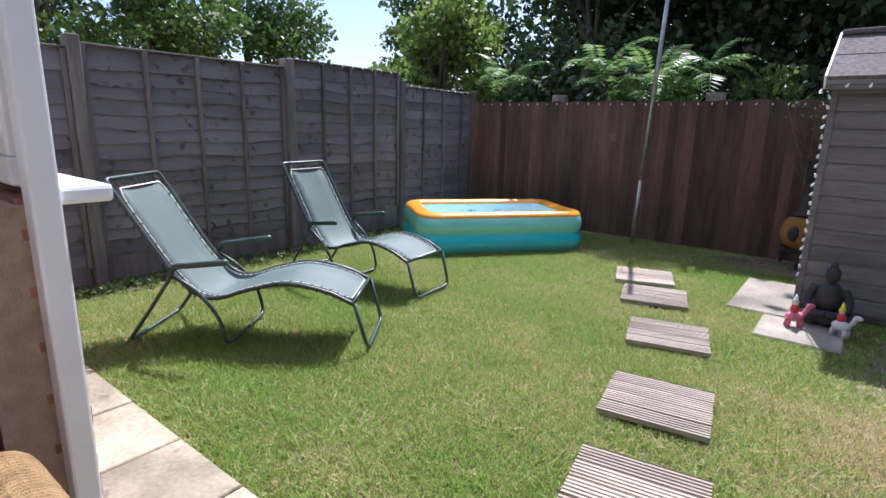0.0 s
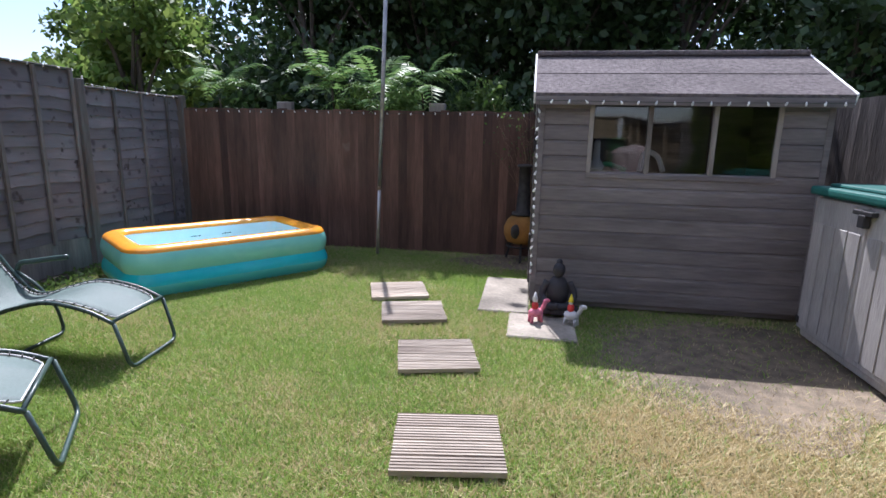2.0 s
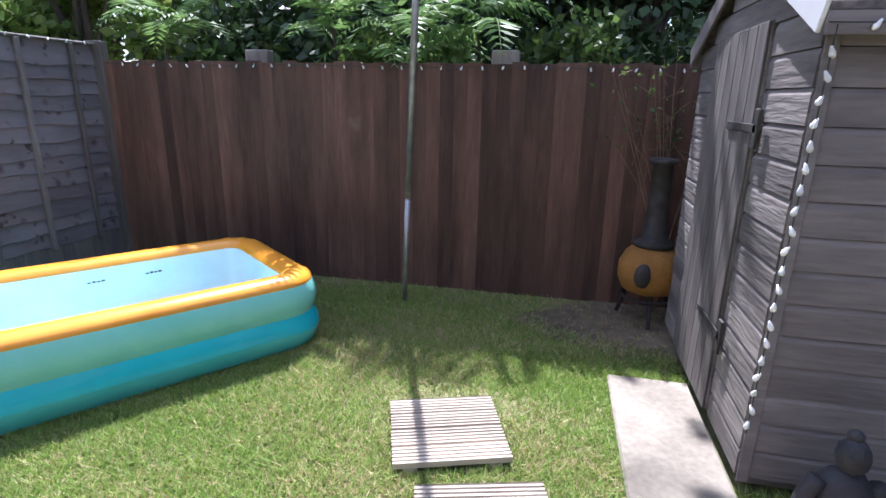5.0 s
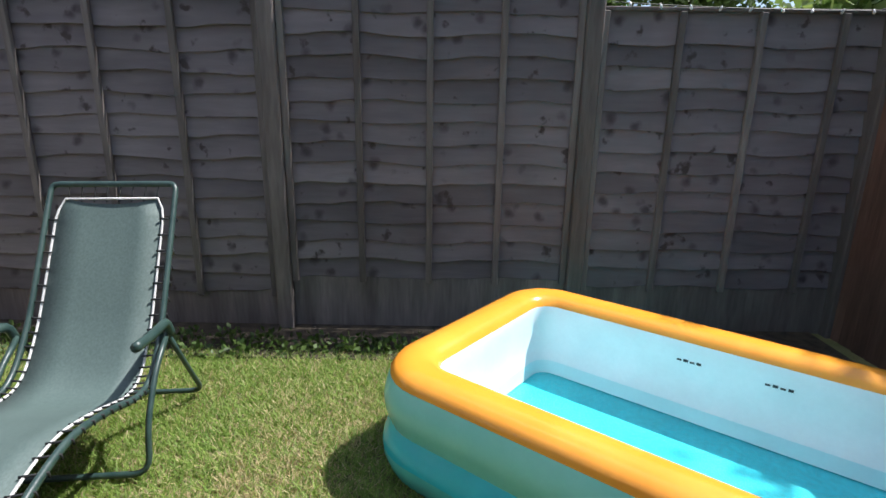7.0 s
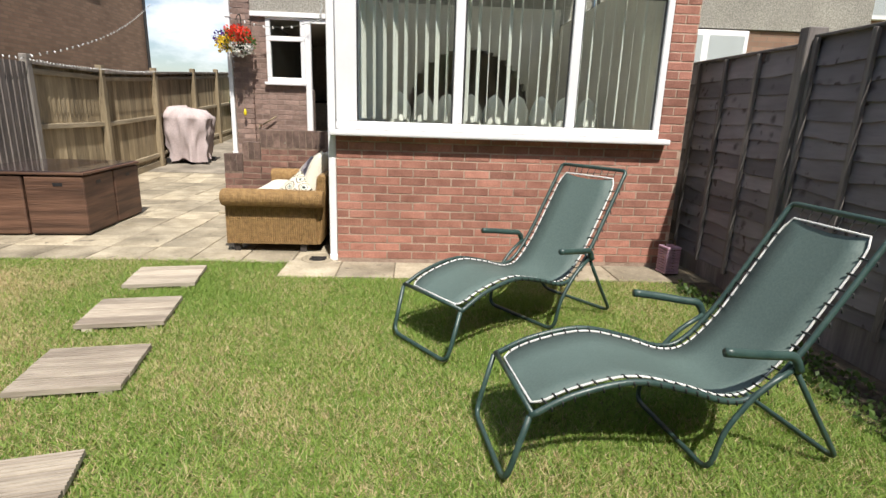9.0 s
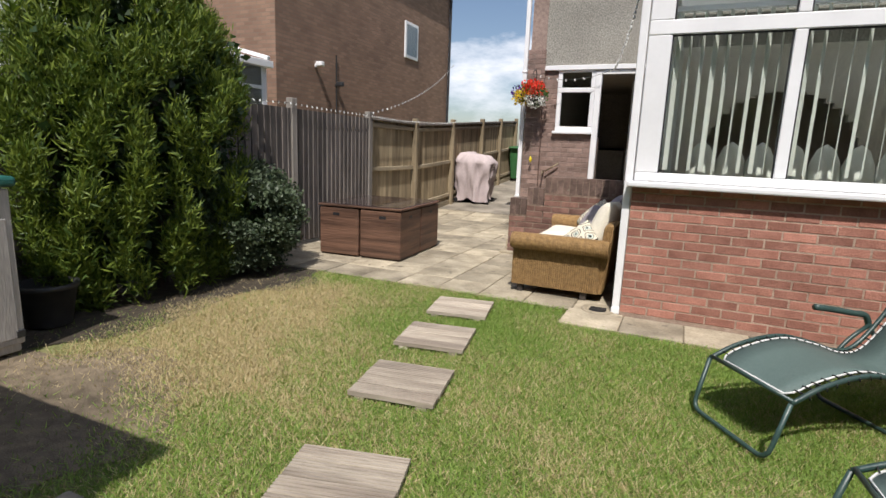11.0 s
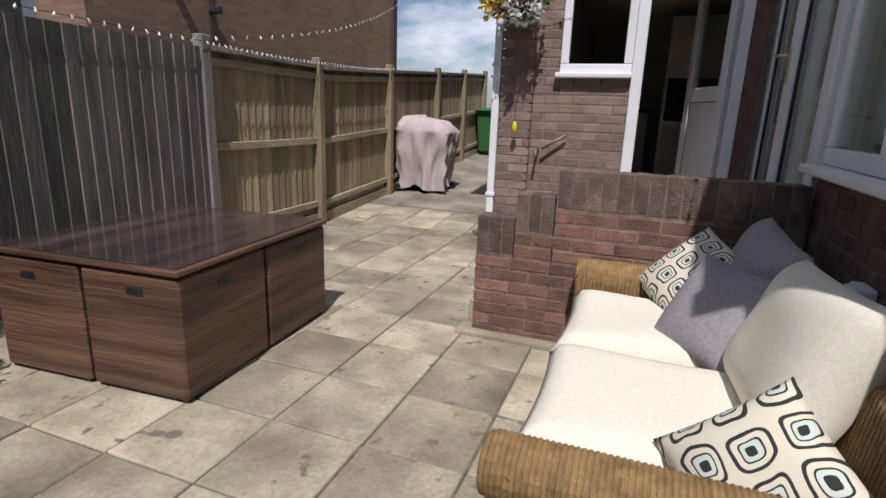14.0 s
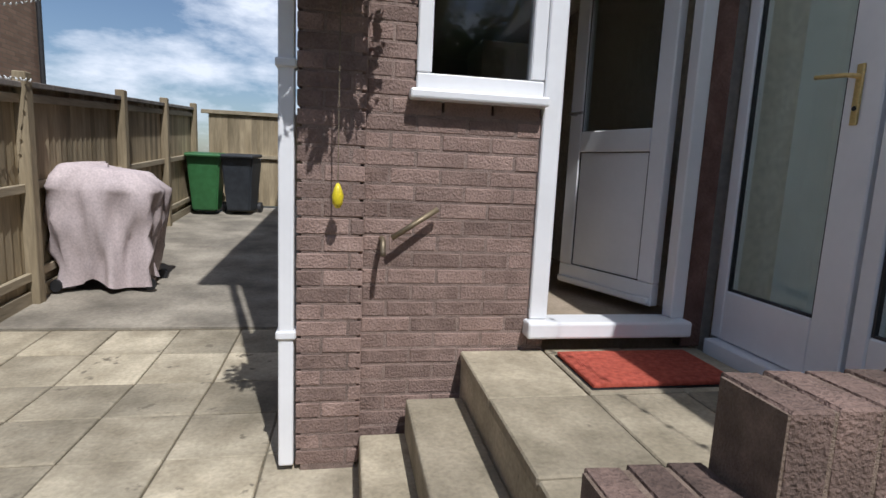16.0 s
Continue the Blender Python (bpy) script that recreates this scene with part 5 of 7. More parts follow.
for z in (0.45, 1.35):
    bm = bmesh.new()
    soft_box(bm, SX0 - 0.043, SX0 - 0.035, 4.78, 5.17, z, z + 0.035, 0.003)
    soft_box(bm, SX0 - 0.043, SX0 - 0.030, 4.77, 4.82, z - 0.06, z + 0.095, 0.003)
    part("hinge", bm, iron, door, "rusty strap hinge")
boxpart("back_wall", shed, shed_wood, SX0, SX1, SY1 - 0.02, SY1, 0.0, EZ)
boxpart("shed_floor", shed, shed_wood, SX0 + 0.02, SX1 - 0.02, SY0 + 0.02, SY1 - 0.03, 0.0, 0.06)
for x in (SX0 - 0.012, SX1 - 0.035):
    boxpart("corner_trim", shed, shed_wood, x, x + 0.045, SY0 - 0.022, SY0 - 0.0145, 0.03, EZ - 0.03, 0.003)
for s in (1, -1):
    e, run = (SY0 - 0.10 if s > 0 else SY1 + 0.10), (MID - SY0 + 0.10)
    drop = (RZ - EZ) / (MID - SY0) * 0.10
    bm = bmesh.new()
    x0, x1 = SX0 - 0.05, SX1 + 0.085
    top = [(x0, e, EZ - drop), (x1, e, EZ - drop), (x1, MID, RZ), (x0, MID, RZ)]
    lo = [bm.verts.new(p) for p in top]
    hi = [bm.verts.new((a, b, c + 0.022)) for a, b, c in top]
    for i in range(4):
        bm.faces.new((lo[i], lo[(i + 1) % 4], hi[(i + 1) % 4], hi[i]))
    bm.faces.new(lo[::-1]), bm.faces.new(hi)
    rf = part("roof", bm, felt, shed, "worn mineral felt roof")
    bm = bmesh.new()
    lap = [(a, b * 0.55 + MID * 0.45, EZ - drop + 0.45 * (RZ - EZ + drop) + 0.023) if b == e else (a, b, c + 0.023) for a, b, c in top]
    lo = [bm.verts.new(p) for p in lap]
    hi = [bm.verts.new((a, b, c + 0.005)) for a, b, c in lap]
    for i in range(4):
        bm.faces.new((lo[i], lo[(i + 1) % 4], hi[(i + 1) % 4], hi[i]))
    bm.faces.new(lo[::-1]), bm.faces.new(hi)
    part("felt_lap", bm, felt, rf)
    ang = math.atan2(RZ - EZ + drop, run) * s
    for x in (SX0 - 0.065, SX1 + 0.085):
        mm = Matrix.Translation((x, e, EZ - drop)) @ Matrix.Rotation(ang, 4, "X")
        L = math.hypot(run, RZ - EZ + drop) * s
        boxpart("barge_board", shed, upvc if s > 0 else shed_wood, 0, 0.015, min(0, L), max(0, L), -0.07, 0.03, 0.003, "pale barge board", mm)
    boxpart("fascia", shed, shed_wood, x0, x1, e, e + 0.018, EZ - drop - 0.07, EZ - drop - 0.002, 0.002)
bm = bmesh.new()
soft_box(bm, SX0 - 0.05, SX1 + 0.085, MID - 0.10, MID + 0.10, RZ - 0.005, RZ + 0.04, 0.015, 2)
part("ridge_cap", bm, felt, shed)
sw_ = boxpart("window_frame", shed, shed_wood, 1.705, 3.125, SY0 - 0.025, SY0 + 0.02, 1.10, 1.14, 0.003)
boxpart("rail", sw_, shed_wood, 1.705, 3.125, SY0 - 0.025, SY0 + 0.02, 1.69, 1.73, 0.003)
for x in (1.705, 2.153, 2.633, 3.09):
    boxpart("mullion", sw_, post_wood, x, x + 0.035, SY0 - 0.022, SY0 + 0.018, 1.141, 1.689, 0.003)
for x in (1.74, 2.188, 2.668):
    g = boxpart("pane", sw_, glass_dark, x, x + 0.425, SY0 - 0.004, SY0, 1.141, 1.689)
    g.visible_shadow = False
# things inside the shed window
for nm, lab, cat, pts, r, mt in (("hose", "green garden hose lying in the shed window", "hose", [(1.80, 4.62, 1.155), (1.90, 4.64, 1.205), (2.05, 4.62, 1.155)], 0.022, hose_green), ("white_pipe", "curved white plastic pipe in the shed window", "pipe", [(2.17, 4.67, 1.15), (2.2, 4.67, 1.30), (2.30, 4.67, 1.28), (2.36, 4.67, 1.15)], 0.022, white_resin)):
    bm = bmesh.new()
    tube(bm, smooth_line(pts, 6), r, 8)
    tagged(part(nm, bm, mt, smooth=True), lab, cat)
bm = bmesh.new()
lathe(bm, [(0.05, 1.08), (0.07, 1.12), (0.03, 1.18), (0.025, 1.30), (0.03, 1.32), (0.012, 1.34)], 12, Matrix.Translation((1.80, 4.58, 0.065)))
tagged(part("spray_bottle", bm, white_resin, smooth=True), "white bottle standing in the shed window", "bottle")
bm = bmesh.new()
box(bm, SX0 + 0.05, SX1 - 0.05, 4.52, 4.82, 1.105, 1.135)
tagged(part("bench_top", bm, shed_side), "rough timber bench inside the shed window", "bench")

# ---------------------------------------------------------------- storage box
sb = thing("storage_box", "taupe resin storage box with a green lid and doors", "storage box")
BX0, BX1, BY0, BY1 = 3.295, 4.065, 2.86, 4.11
boxpart("body", sb, resin_grey, BX0 + 0.03, BX1, BY0 + 0.01, BY1 - 0.01, 0.0, 1.05, 0.01)
for y0, y1 in ((BY0, 3.475), (3.485, BY1)):
    d_ = boxpart("door", sb, resin_grey, BX0, BX0 + 0.028, y0, y1, 0.06, 1.04, 0.008)
    for j in range(4):
        w_ = (y1 - y0 - 0.06) / 4
        boxpart("door_plank", d_, resin_grey, BX0 - 0.008, BX0 - 0.001, y0 + 0.03 + w_ * j + 0.006, y0 + 0.03 + w_ * (j + 1) - 0.006, 0.10, 0.86, 0.004)
    boxpart("hinge", d_, black_mat, BX0 - 0.012, BX0 - 0.001, (y0 if y0 < 3 else y1 - 0.05), (y0 + 0.05 if y0 < 3 else y1), 0.10, 0.15, 0.004)
for j in range(6):
    boxpart("side_plank", sb, resin_grey, BX0 + 0.04 + 0.12 * j, BX0 + 0.04 + 0.12 * j + 0.112, BY0 + 0.002, BY0 + 0.009, 0.06, 0.98, 0.003)
bm = bmesh.new()
soft_box(bm, BX0 - 0.04, BX1 + 0.02, BY0 - 0.03, BY1 + 0.03, 1.052, 1.115, 0.02, 2)
soft_box(bm, BX0 + 0.04, BX1 - 0.06, BY0 + 0.06, BY1 - 0.06, 1.11, 1.14, 0.014, 2)
part("lid", bm, resin_green, sb, "green resin lid")
bm = bmesh.new()
soft_box(bm, BX0 - 0.045, BX0 - 0.009, 3.38, 3.58, 0.985, 1.015, 0.006)
soft_box(bm, BX0 - 0.05, BX0 - 0.009, 3.44, 3.51, 0.91, 0.99, 0.008)
part("latch", bm, black_mat, sb, "black latch")

# ---------------------------------------------------------------- cube table set
tset = thing("cube_dining_set", "dark brown woven cube dining set with a glass top", "garden table", pose(3.185, -1.375, 0.004, 0, 0, 4))
TX, TY = 0.56, 0.635
for sx in (-1, 1):
    for sy in (-1, 1):
        ch = boxpart("chair", tset, weave_dark, *sorted((sx * 0.012, sx * TX)), *sorted((sy * 0.012, sy * TY)), 0.012, 0.60, 0.012, "woven chair pushed in as a corner of the cube")
        x = sx * (TX + 0.001)
        ym = sy * 0.34
        boxpart("grip_hole", ch, black_mat, *sorted((x - sx * 0.01, x + sx * 0.0015)), ym - 0.045, ym + 0.045, 0.50, 0.535)
        y = sy * (TY + 0.001)
        xm = sx * 0.32
        boxpart("grip_hole", ch, black_mat, xm - 0.045, xm + 0.045, *sorted((y - sy * 0.01, y + sy * 0.0015)), 0.50, 0.535)
        for a, b in ((sx * (TX - 0.03), sy * (TY - 0.03)), (sx * 0.05, sy * (TY - 0.03))):
            boxpart("foot", ch, black_mat, a - 0.015, a + 0.015, b - 0.015, b + 0.015, 0.0, 0.011)
bm = bmesh.new()
soft_box(bm, -TX - 0.015, TX + 0.015, -TY - 0.015, TY + 0.015, 0.612, 0.64, 0.008, 2)
part("tabletop_frame", bm, weave_dark, tset)
boxpart("glass_top", tset, top_glass, -TX + 0.01, TX - 0.01, -TY + 0.01, TY - 0.01, 0.641, 0.648, 0.003, "dark reflective glass top")

# ---------------------------------------------------------------- cane sofa


def ribbed_block(x0, x1, y0, y1, z0, z1, pitch=0.02, lean=0.0):
    """One woven panel: upright ribs all round a block, rounded over at its top."""
    outline = []
    for ax, ay, bx, by in ((x0, y0, x1, y0), (x1, y0, x1, y1), (x1, y1, x0, y1), (x0, y1, x0, y0)):
        d = Vector((bx - ax, by - ay))
        n = max(3, round(d.length / pitch))
        out = Vector((d.y, -d.x)).normalized()
        for i in range(n):
            for f, h in ((0.0, 0.0), (0.22, 0.006), (0.5, 0.0085), (0.78, 0.006)):
                outline.append((Vector((ax, ay)) + d * ((i + f) / n), out * h))
    mid = Vector(((x0 + x1) / 2, (y0 + y1) / 2))
    bm = bmesh.new()
    rings = []
    for z, inset in ((z0, 0.0), (z1 - 0.03, 0.0), (z1 - 0.01, 0.006), (z1, 0.022)):
        ring = []
        for p, o in outline:
            q = p + o * (1.0 if inset < 0.02 else 0.3)
            q = q - Vector((math.copysign(inset, q.x - mid.x), math.copysign(inset, q.y - mid.y)))
            ring.append(bm.verts.new((q.x - lean * max(0.0, z - 0.2), q.y, z)))
        rings.append(ring)
    k = len(outline)
    for A, B in zip(rings, rings[1:]):
        for i in range(k):
            bm.faces.new((A[i], A[(i + 1) % k], B[(i + 1) % k], B[i]))
    bm.faces.new(rings[-1])
    bm.faces.new(rings[0][::-1])
    return bm


def ribbed_roll(x0, x1, y, z, r, pitch=0.0145, seg=18):
    """A scrolled arm: a roll along x with cane wound round it."""
    bm = bmesh.new()
    n = int((x1 - x0) / pitch)
    rings = []
    for i in range(n * 3 + 1):
        x = x0 + (x1 - x0) * i / (n * 3)
        e = min(1.0, (min(x - x0, x1 - x) + 0.004) / 0.03)
        rr = r * (0.82 + 0.18 * math.sqrt(e)) + (0.004 if i % 3 else 0.0)
        drop = 0.02 * ((x - x0) / (x1 - x0) - 0.6) ** 2
        rings.append([bm.verts.new((x, y + rr * math.cos(2 * math.pi * j / seg), z - drop + rr * math.sin(2 * math.pi * j / seg))) for j in range(seg)])
    for A, B in zip(rings, rings[1:]):
        for j in range(seg):
            bm.faces.new((A[j], B[j], B[(j + 1) % seg], A[(j + 1) % seg]))
    bm.faces.new(rings[0])
    bm.faces.new(rings[-1][::-1])
    return bm


sofa = thing("cane_sofa", "honey coloured cane sofa standing against the sun room wall", "sofa")
Y0, Y1 = -2.06, -0.28          # far and near end
part("seat_frame", ribbed_block(0.25, 0.96, Y0 + 0.12, Y1 - 0.12, 0.08, 0.34), cane, sofa)
for y0, y1, yr in ((Y1 - 0.11, Y1, Y1 + 0.03), (Y0, Y0 + 0.11, Y0 + 0.03)):
    arm = part("arm", ribbed_block(0.20, 1.03, y0, y1, 0.08, 0.53), cane, sofa)
    part("arm_roll", ribbed_roll(0.12, 1.045, yr, 0.525, 0.078), cane, arm)
part("backrest", ribbed_block(0.17, 0.25, Y0 + 0.02, Y1 - 0.02, 0.08, 0.74, lean=0.14), cane, sofa)
for x in (0.33, 0.95):
    for y in (Y0 + 0.05, Y1 - 0.05):
        boxpart("leg", sofa, dark_box, x - 0.03, x + 0.03, y - 0.03, y + 0.03, 0.0, 0.085, 0.005, "dark wooden foot")


def cushion(name, label, material, m, w, h, d, pw=2.6, group=""):
    bm = bmesh.new()
    n = 19
    lay = []
    for s in (1, -1):
        lay.append([[None] * n for _ in range(n)])
        for i in range(n):
            for j in range(n):
                u, v = -1 + 2 * i / (n - 1), -1 + 2 * j / (n - 1)
                t = max(0.0, (1 - abs(u) ** pw) * (1 - abs(v) ** pw)) ** 0.5
                pin = 1 - 0.06 * (1 - u * u) * (abs(v) > 0.5) * abs(v) - 0.0
                pin2 = 1 - 0.06 * (1 - v * v) * (abs(u) > 0.5) * abs(u)
                z = s * d * (t + 0.06 * math.sin(3 * u + 2) * math.sin(2.5 * v) * t)
                lay[-1][i][j] = bm.verts.new((u * w * pin2, v * h * pin, z))
        for i in range(n - 1):
            for j in range(n - 1):
                q_ = (lay[-1][i][j], lay[-1][i + 1][j], lay[-1][i + 1][j + 1], lay[-1][i][j + 1])
                bm.faces.new(q_ if s > 0 else q_[::-1])
    bmesh.ops.remove_doubles(bm, verts=bm.verts, dist=0.0008)
    ob = part(name, bm, material, smooth=True)
    ob.matrix_basis = m
    return tagged(ob, label, "cushion", group)


def facing(centre, along, normal):
    """A matrix whose x runs along one edge and whose z is the face's outward normal."""
    z = Vector(normal).normalized()
    x = (Vector(along) - z * Vector(along).dot(z)).normalized()
    m = Matrix((x, z.cross(x), z)).transposed().to_4x4()
    return Matrix.Translation(centre) @ m


for i in range(2):
    yc = -0.83 - 0.745 * i
    cushion("seat_cushion", "cream seat cushion on the cane sofa", cream_cloth, Matrix.Translation((0.66, yc, 0.405)), 0.38, 0.372, 0.085, 9, "seat cushions")
    # far back cushion: grey cloth paints the shade that lies on cream
    cushion("back_cushion", "plump back cushion leaning on the sofa back, its shade put into grey cloth" if i else "plump cream back cushion leaning on the sofa back", grey_cloth if i else cream_cloth, Matrix.Translation((0.26, yc - 0.12, 0.67)) @ Matrix.Rotation(radians(68), 4, "Y") @ Matrix.Rotation(radians(4 - 6 * i), 4, "Z"), 0.25, 0.375, 0.115, 4, "back cushions")
cushion("scatter_cushion", "cream scatter cushion with black rounded squares, propped against the near arm", print_cloth, facing((0.44, -0.44, 0.545), (-0.75, 0, 0.66), (0.45, 0.72, 0.52)), 0.19, 0.155, 0.07)
cushion("scatter_cushion", "cream scatter cushion with black rounded squares, standing at the far arm", print_cloth, facing((0.49, -1.84, 0.625), (-0.33, -0.10, 0.23), (0.55, 0.47, 0.69)), 0.225, 0.225, 0.08)
cushion("scatter_cushion", "mauve grey scatter cushion propped on the sofa seat", grey_cloth, facing((0.43, -1.36, 0.61), (-0.40, -0.30, 0.62), (0.62, 0.55, 0.55)), 0.22, 0.22, 0.085)

# ---------------------------------------------------------------- covered barbecue and bins
bq = thing("covered_barbecue", "barbecue under a draped faded pink-grey cover", "barbecue cover", pose(4.02, -7.0, path_z(-7.0), 0, 0, 6) @ Matrix.Diagonal((0.95, 0.95, 1.13, 1)))
bm = bmesh.new()
prof = [(0.40, 0.10), (0.42, 0.20), (0.45, 0.32), (0.48, 0.45), (0.51, 0.58), (0.53, 0.70), (0.55, 0.80), (0.545, 0.83), (0.47, 0.90), (0.39, 0.965), (0.35, 0.985), (0.18, 1.0), (0.0, 1.005)]
rings = []
K = 128
for r, z in prof:
    ring = []
    for i in range(K):
        a = 2 * math.pi * i / K
        c, s = math.cos(a), math.sin(a)
        k = (abs(c) ** 6 + abs(s) ** 6) ** (-1 / 6)
        free = max(0.0, 1 - z / 0.82)
        wave = 4 * a + 0.8 * math.sin(2 * a + 1) + 1.2 * z
        fold = (0.12 * (1 - abs(math.sin(wave))) - 0.05 + 0.02 * math.sin(11 * a + 5 * z)) * free
        ruck = (0.10 - 0.35 * abs(noise.noise((c * 2.6, s * 2.6, z * 3.2)))) * 0.45 + 0.012 * noise.noise((c * 7, s * 7, z * 9))
        ruck *= 0.5 if z > 0.85 else 1.0
        hem = -0.09 * abs(math.sin(2 * a + 0.6)) if z < 0.15 else 0.0
        ring.append(bm.verts.new(((r * 0.90 + fold + ruck) * c * k, (r * 0.64 + fold + ruck) * s * k, z + hem + ruck * 0.3 + 0.03 * c * max(0.0, (z - 0.7) / 0.3))))
    rings.append(ring)
for A, B in zip(rings, rings[1:]):
    for i in range(K):
        bm.faces.new((A[i], A[(i + 1) % K], B[(i + 1) % K], B[i]))
bmesh.ops.remove_doubles(bm, verts=bm.verts, dist=0.0005)
part("cover", bm, cover_cloth, bq, smooth=True)
for x in (-0.4, 0.4):
    for y in (-0.26, 0.26):
        bm = bmesh.new()
        tube(bm, [(x, y - 0.02, 0.05), (x, y + 0.02, 0.05)], 0.05, 10)
        part("castor", bm, black_mat, bq)


def wheelie_bin(m, body_mat, label):
    th = thing("wheelie_bin", label, "bin", m, "two wheelie bins")
    bm = bmesh.new()
    z = (0.06, 1.0)
    pts = ((0.20, 0.24, z[0]), (0.27, 0.31, z[1]))
    r_ = []
    for a, b, zz in pts:
        r_.append([bm.verts.new((x, y, zz)) for x, y in ((-a, -b), (a, -b), (a, b), (-a, b))])
    for i in range(4):
        bm.faces.new((r_[0][i], r_[0][(i + 1) % 4], r_[1][(i + 1) % 4], r_[1][i]))
    bm.faces.new(r_[0][::-1]), bm.faces.new(r_[1])
    bmesh.ops.bevel(bm, geom=list(bm.edges), offset=0.025, segments=2, affect="EDGES")
    part("body", bm, body_mat, th)
    bm = bmesh.new()
    soft_box(bm, -0.29, 0.29, -0.33, 0.34, 1.0, 1.06, 0.025, 2, Matrix.Rotation(radians(-3), 4, "X"))
    part("lid", bm, body_mat, th)
    bm = bmesh.new()
    tube(bm, [(-0.25, -0.34, 0.98), (0.25, -0.34, 0.98)], 0.018, 8)
    part("handle", bm, body_mat, th)
    for x in (-0.25, 0.25):
        bm = bmesh.new()
        tube(bm, [(x - 0.03, -0.24, 0.10), (x + 0.03, -0.24, 0.10)], 0.10, 14)
        part("wheel", bm, black_mat, th)
    boxpart("front_panel", th, body_mat, -0.17, 0.17, 0.285, 0.30, 0.45, 0.8, 0.01, m=Matrix.Rotation(radians(4), 4, "X"))
    return th


wheelie_bin(pose(4.28, -11.55, path_z(-11.55), 0, 0, 3), bin_green, "green wheelie bin standing by the path fence")
wheelie_bin(pose(3.70, -11.6, path_z(-11.6), 0, 0, -6), bin_black, "charcoal wheelie bin beside the green one")

# ---------------------------------------------------------------- clay stove, statue and ornaments
ch = thing("clay_stove", "ochre clay chimney stove on a dark iron stand", "chimney stove", pose(1.20, 6.1, 0) @ Matrix.Scale(0.86, 4))
bm = bmesh.new()
lathe(bm, [(0.10, 0.22), (0.20, 0.26), (0.245, 0.36), (0.245, 0.46), (0.20, 0.56), (0.13, 0.62)], 24)
bl = part("bowl", bm, stove_ochre, ch, "ochre clay bowl", True)
bm = bmesh.new()
ball(bm, (-0.08, -0.21, 0.42), (0.07, 0.05, 0.10), sub=2)
part("mouth", bm, iron, bl, "sooty fire mouth", True)
bm = bmesh.new()
lathe(bm, [(0.15, 0.615), (0.15, 0.65), (0.095, 0.67), (0.085, 0.86), (0.075, 1.0), (0.075, 1.25), (0.105, 1.26), (0.105, 1.29), (0.065, 1.295)], 20)
part("chimney", bm, iron, ch, "black chimney", True)
for k in range(3):
    bm = bmesh.new()
    a = 2.1 * k + 0.5
    tube(bm, [(0.15 * math.cos(a), 0.15 * math.sin(a), 0.28), (0.24 * math.cos(a), 0.24 * math.sin(a), 0.0)], 0.016, 6)
    part("leg", bm, iron, ch)
bm = bmesh.new()
tube(bm, [(0.2 * math.cos(a / 10), 0.2 * math.sin(a / 10), 0.2) for a in range(0, 63, 3)], 0.012, 6, closed=True)
part("ring", bm, iron, ch)

bm = bmesh.new()
ball(bm, (0, 0, 0.06), (0.15, 0.12, 0.06))
ball(bm, (0, 0.01, 0.20), (0.095, 0.075, 0.13))
ball(bm, (0, 0.0, 0.375), (0.05, 0.055, 0.065))
ball(bm, (0, 0.01, 0.44), (0.025, 0.025, 0.025))
for s in (-1, 1):
    tube(bm, smooth_line([(s * 0.085, 0.0, 0.28), (s * 0.125, -0.02, 0.17), (s * 0.07, -0.09, 0.10), (0, -0.10, 0.10)], 4), 0.03, 8)
    ball(bm, (s * 0.10, -0.04, 0.06), (0.075, 0.085, 0.045))
sta = part("statue", bm, statue_dark, smooth=True)
sta.matrix_basis = pose(1.53, 4.14, 0.003)
tagged(sta, "dark seated cast stone garden statue against the shed", "statue")
for nm, lab, x, y, rz, c1, c2, c3 in (("ornament", "pink bird garden ornament with a small rider figure", 1.36, 3.93, 30, pink, red_paint, white_resin), ("ornament", "white horse garden ornament with a small hatted rider", 1.63, 3.92, -30, white_resin, red_paint, yellow_paint)):
    th = thing(nm, lab, "garden ornament", pose(x, y, 0.003, 0, 0, rz) @ Matrix.Scale(0.85, 4), "garden ornaments by the shed")
    bm = bmesh.new()
    ball(bm, (0, 0, 0.09), (0.075, 0.05, 0.045))
    for sx in (-0.045, 0.045):
        for sy in (-0.025, 0.025):
            tube(bm, [(sx, sy, 0.07), (sx * 1.15, sy, 0.0)], 0.014, 6)
    tube(bm, smooth_line([(0.055, 0, 0.10), (0.085, 0, 0.15), (0.095, 0, 0.185)], 3), 0.02, 7)
    ball(bm, (0.112, 0, 0.19), (0.035, 0.022, 0.022))
    part("body", bm, c1, th, smooth=True)
    bm = bmesh.new()
    ball(bm, (-0.01, 0, 0.155), (0.032, 0.032, 0.045))
    part("rider", bm, c2, th, smooth=True)
    bm = bmesh.new()
    ball(bm, (-0.01, 0, 0.205), (0.022, 0.022, 0.024))
    part("beard", bm, white_resin, th, smooth=True)
    bm = bmesh.new()
    lathe(bm, [(0.028, 0.215), (0.018, 0.24), (0.004, 0.285)], 10, Matrix.Translation((-0.012, 0, 0)))
    part("hat", bm, c3, th, smooth=True)

